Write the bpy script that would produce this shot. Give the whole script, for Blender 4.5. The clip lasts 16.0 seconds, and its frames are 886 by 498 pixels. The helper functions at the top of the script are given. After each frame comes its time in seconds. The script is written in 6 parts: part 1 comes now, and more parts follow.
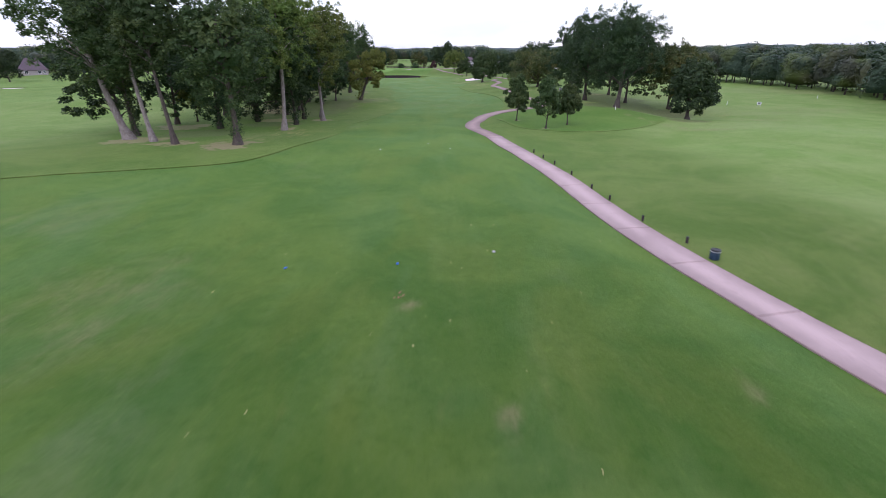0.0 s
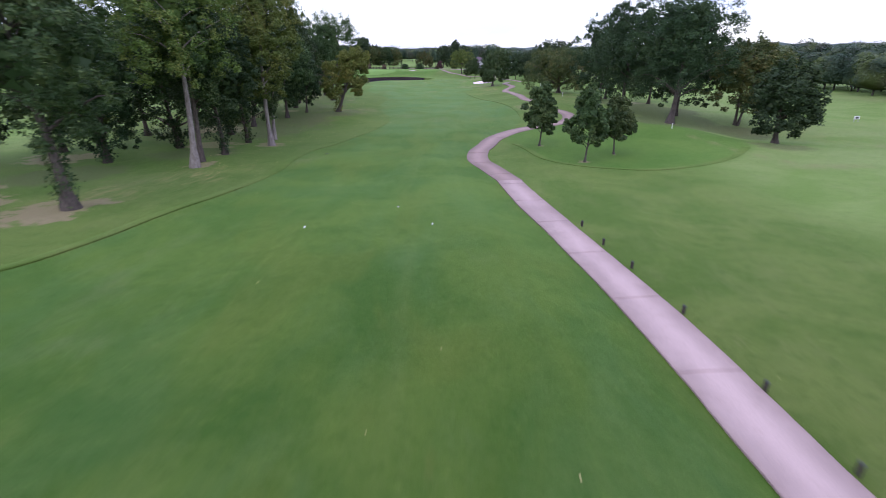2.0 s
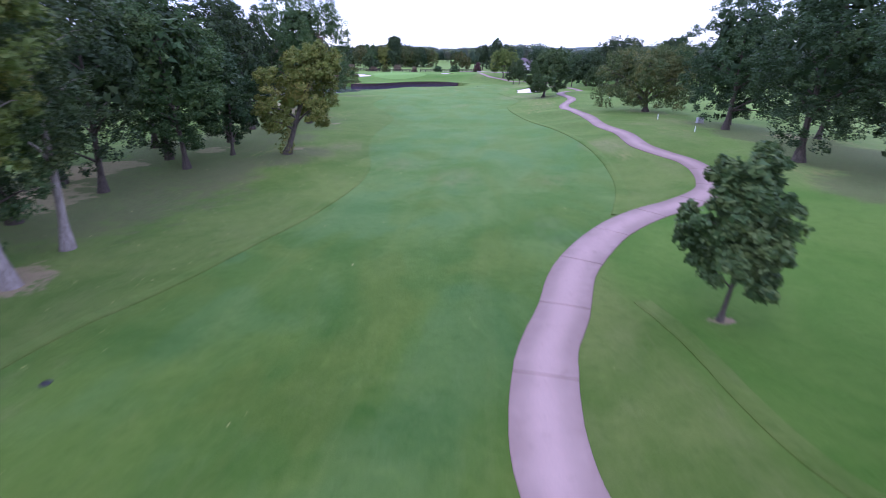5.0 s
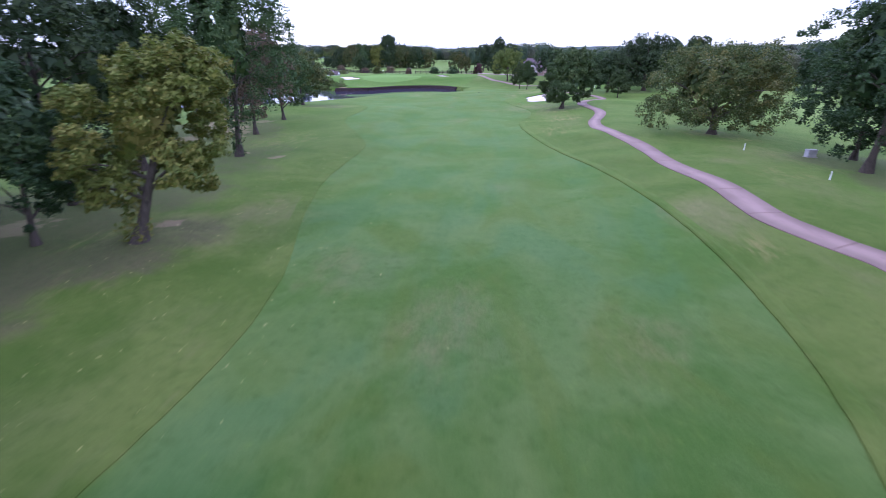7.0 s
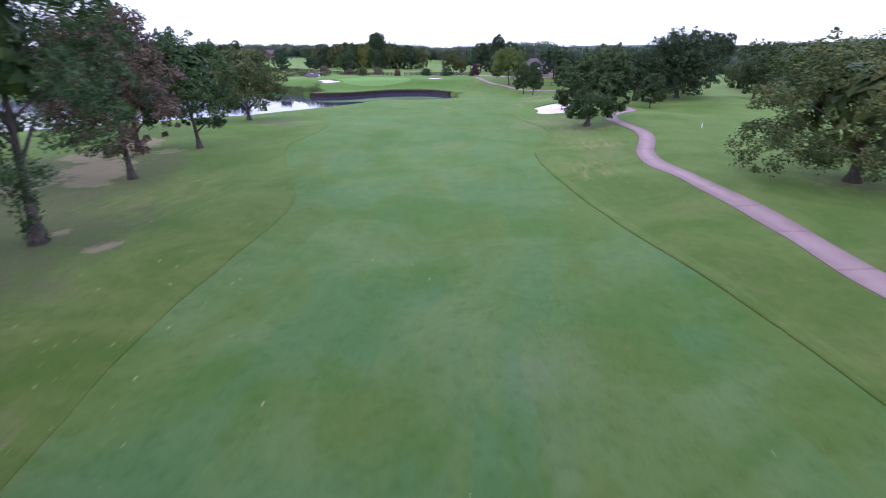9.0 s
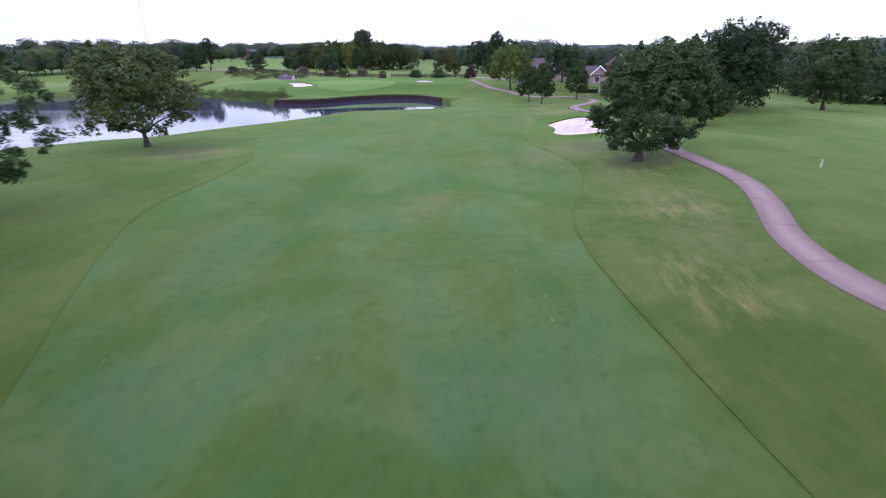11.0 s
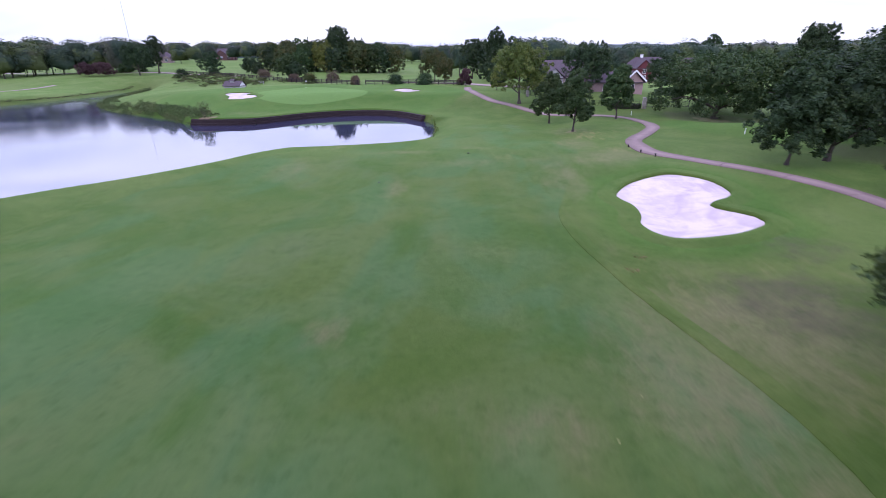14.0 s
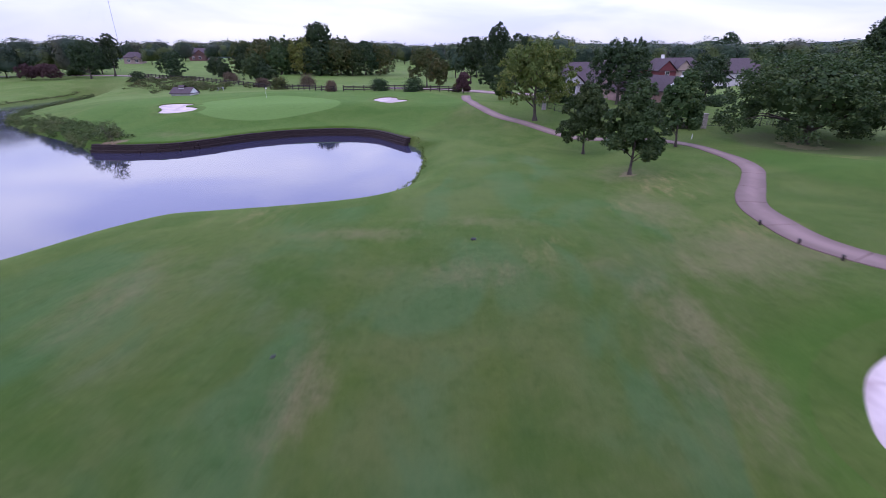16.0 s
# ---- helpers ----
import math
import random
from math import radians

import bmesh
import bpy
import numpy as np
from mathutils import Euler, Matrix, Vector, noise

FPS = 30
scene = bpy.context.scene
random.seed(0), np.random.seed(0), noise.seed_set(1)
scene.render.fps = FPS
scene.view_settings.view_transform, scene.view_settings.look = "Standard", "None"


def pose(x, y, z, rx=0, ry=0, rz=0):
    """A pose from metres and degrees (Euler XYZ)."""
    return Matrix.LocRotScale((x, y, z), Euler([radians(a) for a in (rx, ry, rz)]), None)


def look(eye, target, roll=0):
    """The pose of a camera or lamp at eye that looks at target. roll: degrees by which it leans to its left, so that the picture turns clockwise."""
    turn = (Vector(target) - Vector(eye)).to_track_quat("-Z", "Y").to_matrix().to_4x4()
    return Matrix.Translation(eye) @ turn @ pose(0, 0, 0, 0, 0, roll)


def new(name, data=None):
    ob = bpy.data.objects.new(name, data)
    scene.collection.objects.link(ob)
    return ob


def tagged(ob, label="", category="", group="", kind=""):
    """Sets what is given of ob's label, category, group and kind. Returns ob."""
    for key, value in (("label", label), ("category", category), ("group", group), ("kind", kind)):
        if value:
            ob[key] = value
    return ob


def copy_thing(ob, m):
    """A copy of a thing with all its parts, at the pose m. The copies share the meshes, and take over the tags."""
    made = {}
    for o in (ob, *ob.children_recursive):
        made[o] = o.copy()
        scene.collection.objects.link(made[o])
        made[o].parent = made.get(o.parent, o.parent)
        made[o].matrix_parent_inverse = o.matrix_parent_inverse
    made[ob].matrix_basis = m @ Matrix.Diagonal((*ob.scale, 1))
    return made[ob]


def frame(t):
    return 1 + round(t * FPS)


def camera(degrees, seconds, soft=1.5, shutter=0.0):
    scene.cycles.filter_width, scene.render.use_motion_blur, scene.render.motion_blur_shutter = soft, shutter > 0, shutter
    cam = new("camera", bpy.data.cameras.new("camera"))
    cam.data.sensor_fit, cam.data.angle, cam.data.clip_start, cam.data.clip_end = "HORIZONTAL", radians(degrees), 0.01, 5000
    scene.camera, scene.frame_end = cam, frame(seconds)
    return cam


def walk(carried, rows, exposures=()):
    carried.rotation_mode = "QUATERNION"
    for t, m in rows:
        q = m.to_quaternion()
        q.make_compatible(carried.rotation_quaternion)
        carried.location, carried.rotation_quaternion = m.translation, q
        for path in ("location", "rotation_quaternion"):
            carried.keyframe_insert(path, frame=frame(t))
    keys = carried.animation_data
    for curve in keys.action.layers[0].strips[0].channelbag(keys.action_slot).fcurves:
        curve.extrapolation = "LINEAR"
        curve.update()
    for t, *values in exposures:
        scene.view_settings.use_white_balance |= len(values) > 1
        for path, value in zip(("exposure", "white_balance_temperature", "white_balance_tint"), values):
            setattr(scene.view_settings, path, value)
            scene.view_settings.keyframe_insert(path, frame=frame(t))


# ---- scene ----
cam = camera(86.2, 16.0, soft=0.65, shutter=0.55)
METRES, EYE, TILT, LEAN, TURN = 205.9, 10.5, 0.0, 0.0, 0.0
ROWS = [
    (0.0, 0.0, 0.0, 0.0, -0.12, -22.23, 0.3),
    (0.5, 0.0025, 0.0269, -0.0001, -0.08, -22.25, 0.32),
    (1.0, 0.0049, 0.0567, -0.0, -0.04, -22.26, 0.36),
    (1.5, 0.0073, 0.088, -0.0001, 0.81, -22.23, 0.35),
    (2.0, 0.0097, 0.1202, 0.0, 1.03, -22.24, 0.37),
    (2.5, 0.0119, 0.1529, 0.0, 1.95, -22.24, 0.4),
    (3.0, 0.0135, 0.1856, -0.0001, 2.7, -22.21, 0.38),
    (3.5, 0.0148, 0.2186, 0.0, 4.6, -22.19, 0.33),
    (4.0, 0.0151, 0.252, -0.0, 5.37, -22.15, 0.33),
    (4.5, 0.0148, 0.2854, 0.0002, 5.74, -22.15, 0.37),
    (7.0, 0.0068, 0.438, 0.0021, 5.67, -22.2, 0.45),
    (7.5, 0.0055, 0.4687, 0.0023, 5.58, -22.23, 0.46),
    (8.0, 0.0042, 0.4996, 0.0023, 5.45, -22.22, 0.49),
    (8.5, 0.0032, 0.53, 0.0025, 5.36, -22.24, 0.51),
    (9.0, 0.002, 0.5611, 0.0027, 5.24, -22.26, 0.49),
    (11.5, -0.0018, 0.718, 0.0023, 4.65, -22.31, 0.49),
    (12.0, -0.0027, 0.7487, 0.0026, 4.51, -22.31, 0.52),
    (12.5, -0.0038, 0.7797, 0.0028, 4.4, -22.34, 0.54),
    (13.0, -0.0051, 0.8113, 0.0031, 4.28, -22.32, 0.52),
    (13.5, -0.0062, 0.8429, 0.0035, 4.17, -22.34, 0.54),
    (14.0, -0.0073, 0.8738, 0.0039, 4.06, -22.35, 0.52),
    (14.5, -0.0085, 0.9051, 0.0043, 3.93, -22.37, 0.52),
    (15.0, -0.0096, 0.9364, 0.0048, 3.83, -22.38, 0.53),
    (15.5, -0.0111, 0.9676, 0.005, 3.7, -22.41, 0.52),
    (16.0, -0.0124, 0.9989, 0.0052, 3.62, -22.41, 0.54),
]
walk(cam, [(t, pose(0, 0, EYE, TILT, LEAN, TURN) @ pose(METRES * x, METRES * y, METRES * z, 90 + pitch, roll, yaw)) for t, x, y, z, yaw, pitch, roll in ROWS],
     exposures=[(0.0, -0.05, 6650, 9), (2.0, 0.02, 6300, 11), (3.5, 0.21, 5950, 15), (4.5, 0.37, 5500, 21), (7.0, 0.29, 5650, 18), (9.0, 0.20, 5850, 17), (11.5, -0.03, 6100, 17), (13.5, 0.01, 5950, 19), (15.2, -0.37, 6000, 18), (16.0, -0.38, 5950, 22)])

# ---------------------------------------------------------------- world and sun
SUN_EL, SUN_AZ = 52.0, 215.0     # degrees; azimuth clockwise from +y
world = bpy.data.worlds.new("overcast_sky")
scene.world = world
world.use_nodes = True
wn, wl = world.node_tree.nodes, world.node_tree.links
wn.clear()
w_out = wn.new("ShaderNodeOutputWorld")
w_bg = wn.new("ShaderNodeBackground")
w_tc = wn.new("ShaderNodeTexCoord")
w_sep = wn.new("ShaderNodeSeparateXYZ")
w_sky = wn.new("ShaderNodeTexSky")
w_sky.sky_type, w_sky.sun_disc = "NISHITA", False
w_sky.sun_elevation, w_sky.sun_rotation = radians(SUN_EL), radians(SUN_AZ)
w_map = wn.new("ShaderNodeMapping")
w_map.inputs["Scale"].default_value = (1.0, 1.0, 5.0)
w_noise = wn.new("ShaderNodeTexNoise")
w_noise.inputs["Scale"].default_value = 2.6
w_noise.inputs["Detail"].default_value = 7
w_noise.inputs["Roughness"].default_value = 0.55
w_noise.inputs["Distortion"].default_value = 0.4
w_ramp = wn.new("ShaderNodeValToRGB")          # cloud brightness and tint
w_ramp.color_ramp.elements[0].position, w_ramp.color_ramp.elements[0].color = 0.36, (0.64, 0.67, 0.98, 1)
w_ramp.color_ramp.elements[1].position, w_ramp.color_ramp.elements[1].color = 0.62, (0.97, 0.96, 1.08, 1)
w_grad = wn.new("ShaderNodeFloatCurve")        # brightness of the thin overcast from the horizon up to the zenith
_c = w_grad.mapping.curves[0]
_c.points[0].location, _c.points[1].location = (0.0, 0.42), (1.0, 0.70)
for _p in ((0.06, 0.47), (0.30, 0.92), (0.60, 0.82)):
    _c.points.new(*_p)
w_grad.mapping.update()
w_amp = wn.new("ShaderNodeMath")
w_amp.operation = "MULTIPLY"
w_amp.inputs[1].default_value = 2.5
w_mul = wn.new("ShaderNodeVectorMath")
w_mul.operation = "SCALE"
w_skyd = wn.new("ShaderNodeVectorMath")
w_skyd.operation = "SCALE"
w_skyd.inputs["Scale"].default_value = 0.05
w_add = wn.new("ShaderNodeVectorMath")
w_add.operation = "ADD"
wl.new(w_tc.outputs["Generated"], w_map.inputs["Vector"])
wl.new(w_map.outputs[0], w_noise.inputs["Vector"])
wl.new(w_noise.outputs["Fac"], w_ramp.inputs["Fac"])
wl.new(w_tc.outputs["Generated"], w_sep.inputs[0])
wl.new(w_sep.outputs["Z"], w_grad.inputs["Value"])
w_tint = wn.new("ShaderNodeMix")
w_tint.data_type, w_tint.blend_type = "RGBA", "MULTIPLY"
w_tint.inputs[7].default_value = (0.89, 0.90, 1.07, 1)
w_high = wn.new("ShaderNodeMapRange")
w_high.inputs["From Min"].default_value, w_high.inputs["From Max"].default_value = 0.10, 0.36
wl.new(w_sep.outputs["Z"], w_high.inputs["Value"])
wl.new(w_high.outputs[0], w_tint.inputs[0])
wl.new(w_ramp.outputs["Color"], w_tint.inputs[6])
wl.new(w_tint.outputs[2], w_mul.inputs[0])
wl.new(w_grad.outputs[0], w_amp.inputs[0])
wl.new(w_amp.outputs[0], w_mul.inputs["Scale"])
wl.new(w_sky.outputs[0], w_skyd.inputs[0])
wl.new(w_mul.outputs[0], w_add.inputs[0])
wl.new(w_skyd.outputs[0], w_add.inputs[1])
wl.new(w_add.outputs[0], w_bg.inputs["Color"])
w_bg.inputs["Strength"].default_value = 1.0
wl.new(w_bg.outputs[0], w_out.inputs[0])

sun_data = bpy.data.lights.new("sun", "SUN")
sun_data.energy, sun_data.angle, sun_data.color = 0.8, radians(16), (1.0, 0.94, 0.86)
sun = new("sun", sun_data)
_a, _e = radians(SUN_AZ), radians(SUN_EL)
_d = Vector((math.sin(_a) * math.cos(_e), math.cos(_a) * math.cos(_e), math.sin(_e)))
sun.matrix_world = look(tuple(_d * 200), (0, 0, 0))


# ---------------------------------------------------------------- materials
class Mat:
    """A small builder of node materials."""

    def __init__(self, name, rough=0.8, spec=0.3, metal=0.0):
        self.m = bpy.data.materials.new(name)
        self.m.use_nodes = True
        self.n, self.l = self.m.node_tree.nodes, self.m.node_tree.links
        self.b = self.n["Principled BSDF"]
        self.b.inputs["Roughness"].default_value = rough
        self.b.inputs["Specular IOR Level"].default_value = spec
        self.b.inputs["Metallic"].default_value = metal
        self.coord = self.n.new("ShaderNodeTexCoord").outputs["Object"]

    def world_coord(self):
        self.coord = self.n.new("ShaderNodeNewGeometry").outputs["Position"]
        return self

    def noise(self, scale, detail=4, rough=0.55, stretch=None, distort=0.0):
        v = self.coord
        if stretch:
            mp = self.n.new("ShaderNodeMapping")
            mp.inputs["Scale"].default_value = stretch
            self.l.new(v, mp.inputs[0])
            v = mp.outputs[0]
        t = self.n.new("ShaderNodeTexNoise")
        t.inputs["Scale"].default_value, t.inputs["Detail"].default_value = scale, detail
        t.inputs["Roughness"].default_value, t.inputs["Distortion"].default_value = rough, distort
        self.l.new(v, t.inputs["Vector"])
        return t.outputs["Fac"]

    def rng(self, val, a, b, c=0.0, d=1.0, smooth=True):
        t = self.n.new("ShaderNodeMapRange")
        t.interpolation_type = "SMOOTHSTEP" if smooth else "LINEAR"
        for k, x in (("From Min", a), ("From Max", b), ("To Min", c), ("To Max", d)):
            t.inputs[k].default_value = x
        self.l.new(val, t.inputs["Value"])
        return t.outputs[0]

    def math(self, op, a, b):
        t = self.n.new("ShaderNodeMath")
        t.operation = op
        for i, x in enumerate((a, b)):
            if isinstance(x, (int, float)):
                t.inputs[i].default_value = x
            else:
                self.l.new(x, t.inputs[i])
        return t.outputs[0]

    def attr(self, name):
        t = self.n.new("ShaderNodeAttribute")
        t.attribute_name = name
        return t.outputs["Fac"]

    def mix(self, fac, a, b, kind="MIX"):
        t = self.n.new("ShaderNodeMix")
        t.data_type, t.blend_type = "RGBA", kind
        for i, x in ((0, fac), (6, a), (7, b)):
            if isinstance(x, (int, float)):
                t.inputs[i].default_value = x
            elif isinstance(x, tuple):
                t.inputs[i].default_value = (*x, 1)
            else:
                self.l.new(x, t.inputs[i])
        return t.outputs[2]

    def color(self, c):
        if isinstance(c, tuple):
            self.b.inputs["Base Color"].default_value = (*c, 1)
        else:
            self.l.new(c, self.b.inputs["Base Color"])
        return self

    def bump(self, h, strength=0.4, distance=0.02):
        t = self.n.new("ShaderNodeBump")
        t.inputs["Strength"].default_value, t.inputs["Distance"].default_value = strength, distance
        self.l.new(h, t.inputs["Height"])
        self.l.new(t.outputs[0], self.b.inputs["Normal"])
        return self


def turf_material():
    """Mown grass with fairway, green, rough, dry and bare zones held as distances on the mesh."""
    k = Mat("turf", rough=0.9, spec=0.06).world_coord()
    k.b.inputs["Sheen Weight"].default_value = 0.21      # upright blades catch the light at a slant
    k.b.inputs["Sheen Roughness"].default_value = 0.45
    k.b.inputs["Sheen Tint"].default_value = (0.46, 0.80, 0.20, 1)
    big = k.noise(0.03, 4, 0.6)
    mid = k.noise(0.13, 6, 0.62, distort=0.7)
    mid2 = k.noise(0.42, 5, 0.65, stretch=(1.0, 0.5, 1.0))
    streak = k.noise(1.1, 5, 0.7, stretch=(1.0, 0.28, 1.0), distort=0.3)
    fine = k.noise(7.0, 5, 0.75)
    wob = k.math("SUBTRACT", k.noise(0.5, 3), 0.5)
    fair = k.rng(k.math("ADD", k.attr("fair"), k.math("MULTIPLY", wob, 0.35)), 0.15, -0.15)
    green = k.rng(k.attr("green"), 0.3, -0.3)
    lush = k.rng(k.math("ADD", k.attr("lush"), k.math("MULTIPLY", wob, 1.2)), 1.2, -1.2)
    bare = k.math("ADD", k.attr("bare"), k.math("ADD", k.math("MULTIPLY", k.math("SUBTRACT", k.noise(0.9, 5, 0.65), 0.5), 1.3), k.math("MULTIPLY", k.math("SUBTRACT", k.noise(0.3, 3, 0.5, stretch=(0.7, 1.3, 1.0)), 0.5), 1.6)))
    lie = k.rng(k.attr("far_down"), 0, 1, 0, 1, False)
    rough_c = k.mix(k.rng(mid, 0.34, 0.66), (0.037, 0.066, 0.009), (0.076, 0.098, 0.023))
    rough_c = k.mix(k.rng(mid2, 0.45, 0.8, 0, 0.45), rough_c, (0.100, 0.106, 0.040))
    rough_c = k.mix(k.rng(streak, 0.56, 0.8, 0, 0.4), rough_c, (0.122, 0.108, 0.050))
    field_c = k.mix(k.rng(mid, 0.34, 0.66), (0.078, 0.124, 0.024), (0.122, 0.158, 0.048))
    field_c = k.mix(k.rng(big, 0.42, 0.68, 0, 0.6), field_c, (0.150, 0.160, 0.072))
    field_c = k.mix(k.rng(mid2, 0.5, 0.8, 0, 0.4), field_c, (0.150, 0.150, 0.070))
    rough_c = k.mix(k.rng(k.attr("open"), 0, 1), rough_c, field_c)
    fair_near = k.mix(k.rng(mid, 0.34, 0.66), (0.022, 0.058, 0.007), (0.053, 0.089, 0.014))
    fair_mid = k.mix(k.rng(mid, 0.34, 0.66), (0.039, 0.082, 0.015), (0.073, 0.112, 0.037))
    fair_end = k.mix(k.rng(mid, 0.34, 0.66), (0.033, 0.065, 0.009), (0.070, 0.087, 0.025))
    fair_c = k.mix(k.rng(lie, 0.30, 0.45), fair_near, fair_mid)
    fair_c = k.mix(k.rng(lie, 0.68, 0.86), fair_c, fair_end)
    fair_c = k.mix(k.rng(mid2, 0.48, 0.8, 0, 0.35), fair_c, (0.070, 0.110, 0.036))
    thin = k.rng(k.math("ADD", k.noise(0.10, 5, 0.6, stretch=(1.0, 0.6, 1.0)), k.math("MULTIPLY", k.math("SUBTRACT", fine, 0.5), 0.12)), 0.58, 0.72, 0, 0.34)
    fair_c = k.mix(thin, fair_c, (0.105, 0.110, 0.066))        # thin, worn turf
    fair_c = k.mix(k.rng(streak, 0.58, 0.82, 0, 0.30), fair_c, (0.108, 0.108, 0.030))
    hue_noise = k.noise(0.20, 3, 0.5, stretch=(1.0, 0.5, 1.0), distort=0.6)
    blotch = k.math("MULTIPLY", k.rng(hue_noise, 0.50, 0.64), k.rng(lie, 0.22, 0.45, 0.14, 0.42))
    fair_c = k.mix(blotch, fair_c, (0.044, 0.100, 0.042))      # blue-green patches
    fair_c = k.mix(k.rng(hue_noise, 0.48, 0.36, 0, 0.45), fair_c, (0.056, 0.078, 0.011))      # olive patches
    lane = k.noise(0.55, 4, 0.6, stretch=(1.0, 0.07, 1.0), distort=0.25)
    fair_c = k.mix(k.rng(lane, 0.52, 0.76, 0, 0.3), fair_c, k.mix(0.6, fair_c, (0.105, 0.130, 0.038)))
    fair_c = k.mix(k.rng(lane, 0.46, 0.26, 0, 0.35), fair_c, k.mix(0.6, fair_c, (0.020, 0.056, 0.012)))
    c = k.mix(fair, rough_c, fair_c)
    c = k.mix(k.math("MULTIPLY", lush, 0.75), c, k.mix(k.rng(mid, 0.3, 0.7), (0.026, 0.074, 0.006), (0.050, 0.096, 0.013)))
    c = k.mix(green, c, k.mix(mid, (0.078, 0.148, 0.032), (0.098, 0.166, 0.042)))
    dry = k.math("MULTIPLY", k.rng(k.attr("dry"), 0.02, 0.6), k.rng(k.math("ADD", streak, k.math("MULTIPLY", k.attr("dry"), 0.25)), 0.52, 0.80, 0, 0.85))
    c = k.mix(dry, c, k.mix(k.rng(fine, 0.3, 0.7), (0.165, 0.122, 0.056), (0.245, 0.182, 0.09)))
    worn = k.rng(k.math("ADD", k.attr("worn"), k.math("MULTIPLY", k.math("SUBTRACT", k.noise(0.8, 6, 0.7, stretch=(1.0, 0.5, 1.0)), 0.5), 1.6)), 0.15, 1.15, 0, 0.8)
    worn = k.math("MULTIPLY", worn, k.rng(k.attr("worn"), 0.0, 0.25))
    c = k.mix(worn, c, k.mix(k.rng(fine, 0.3, 0.7), (0.105, 0.090, 0.044), (0.165, 0.138, 0.074)))
    # dark brown for leaf litter, also standing in for shade below the crowns
    litter_shade = k.rng(k.math("ADD", k.attr("litter_shade"), k.math("MULTIPLY", k.math("SUBTRACT", k.noise(0.7, 5, 0.65), 0.5), 0.8)), 0.2, 0.6, 0, 0.85)
    c = k.mix(litter_shade, c, k.mix(fine, (0.045, 0.032, 0.024), (0.090, 0.064, 0.047)))
    soil = k.mix(fine, (0.150, 0.088, 0.064), (0.245, 0.165, 0.128))
    c = k.mix(k.math("MULTIPLY", k.rng(bare, 0.3, 0.55), k.rng(k.attr("bare"), 0.02, 0.2)), c, soil)
    c = k.mix(k.rng(fine, 0.3, 0.75, 0, 0.25), c, k.mix(0.5, c, (0.125, 0.130, 0.048)))
    grain = k.noise(1.9, 7, 0.75, distort=0.2)       # tufts of darker and paler blades
    c = k.mix(k.rng(grain, 0.52, 0.30, 0, 0.6), c, k.mix(0.55, c, (0.010, 0.036, 0.003)))
    c = k.mix(k.rng(grain, 0.55, 0.76, 0, 0.6), c, k.mix(0.5, c, (0.112, 0.160, 0.032)))
    k.color(c)
    k.bump(k.math("ADD", fine, k.math("MULTIPLY", mid2, 0.6)), 0.5, 0.05)
    return k.m


def leaf_material(name, a, b, c, patch=0.0):
    """Leaves: three tints by leaf, a shift by tree, and light passing through."""
    k = Mat(name, rough=0.62, spec=0.22).world_coord()
    t = k.n.new("ShaderNodeNewGeometry").outputs["Random Per Island"]
    o = k.n.new("ShaderNodeObjectInfo").outputs["Random"]
    spot = k.math("ADD", k.math("MULTIPLY", k.rng(k.noise(0.8, 3), 0.3, 0.7), 0.6), k.math("MULTIPLY", t, 0.4))
    col = k.mix(spot, a, b)
    col = k.mix(k.rng(k.math("ADD", k.math("MULTIPLY", t, 0.35), k.noise(0.32, 4)), 0.62, 0.98), col, c)
    if patch:                                      # many species standing together
        g, r = k.noise(patch, 1, 0.4), k.noise(patch * 0.8, 1, 0.4, stretch=(1, -1, 1))
        col = k.mix(k.rng(g, 0.51, 0.60, 0, 0.7), col, (0.085, 0.108, 0.026))
        col = k.mix(k.rng(r, 0.56, 0.64, 0, 0.5), col, (0.062, 0.054, 0.038))
        col = k.mix(k.rng(g, 0.44, 0.36, 0, 0.5), col, (0.018, 0.040, 0.022))
    hv = k.n.new("ShaderNodeHueSaturation")
    k.l.new(k.rng(o, 0, 1, 0.487, 0.512, False), hv.inputs["Hue"])
    k.l.new(k.rng(o, 0, 1, 0.85, 1.12, False), hv.inputs["Value"])
    k.l.new(col, hv.inputs["Color"])
    k.l.new(hv.outputs[0], k.b.inputs["Base Color"])
    tr = k.n.new("ShaderNodeBsdfTranslucent")
    k.l.new(k.mix(1.0, hv.outputs[0], (1.0, 1.15, 0.6), "MULTIPLY"), tr.inputs["Color"])
    mx = k.n.new("ShaderNodeMixShader")
    mx.inputs[0].default_value = 0.16
    k.l.new(k.b.outputs[0], mx.inputs[1])
    k.l.new(tr.outputs[0], mx.inputs[2])
    k.l.new(mx.outputs[0], k.n["Material Output"].inputs[0])
    return k.m


def bark_material(name, a, b):
    k = Mat(name, rough=0.9, spec=0.15)
    g = k.noise(3.0, 6, 0.7, stretch=(3.0, 3.0, 0.5))
    k.color(k.mix(k.rng(g, 0.3, 0.7), a, b)).bump(g, 0.8, 0.05)
    return k.m


def plain_material(name, a, b, scale=2.0, rough=0.8, spec=0.3, bump=0.3, metal=0.0, stretch=None):
    k = Mat(name, rough, spec, metal)
    g = k.noise(scale, 5, 0.6, stretch)
    f = k.noise(scale * 12, 4, 0.6)
    k.color(k.mix(k.math("ADD", k.math("MULTIPLY", k.rng(g, 0.3, 0.7), 0.7), k.math("MULTIPLY", f, 0.3)), a, b)).bump(f, bump, 0.01)
    return k.m


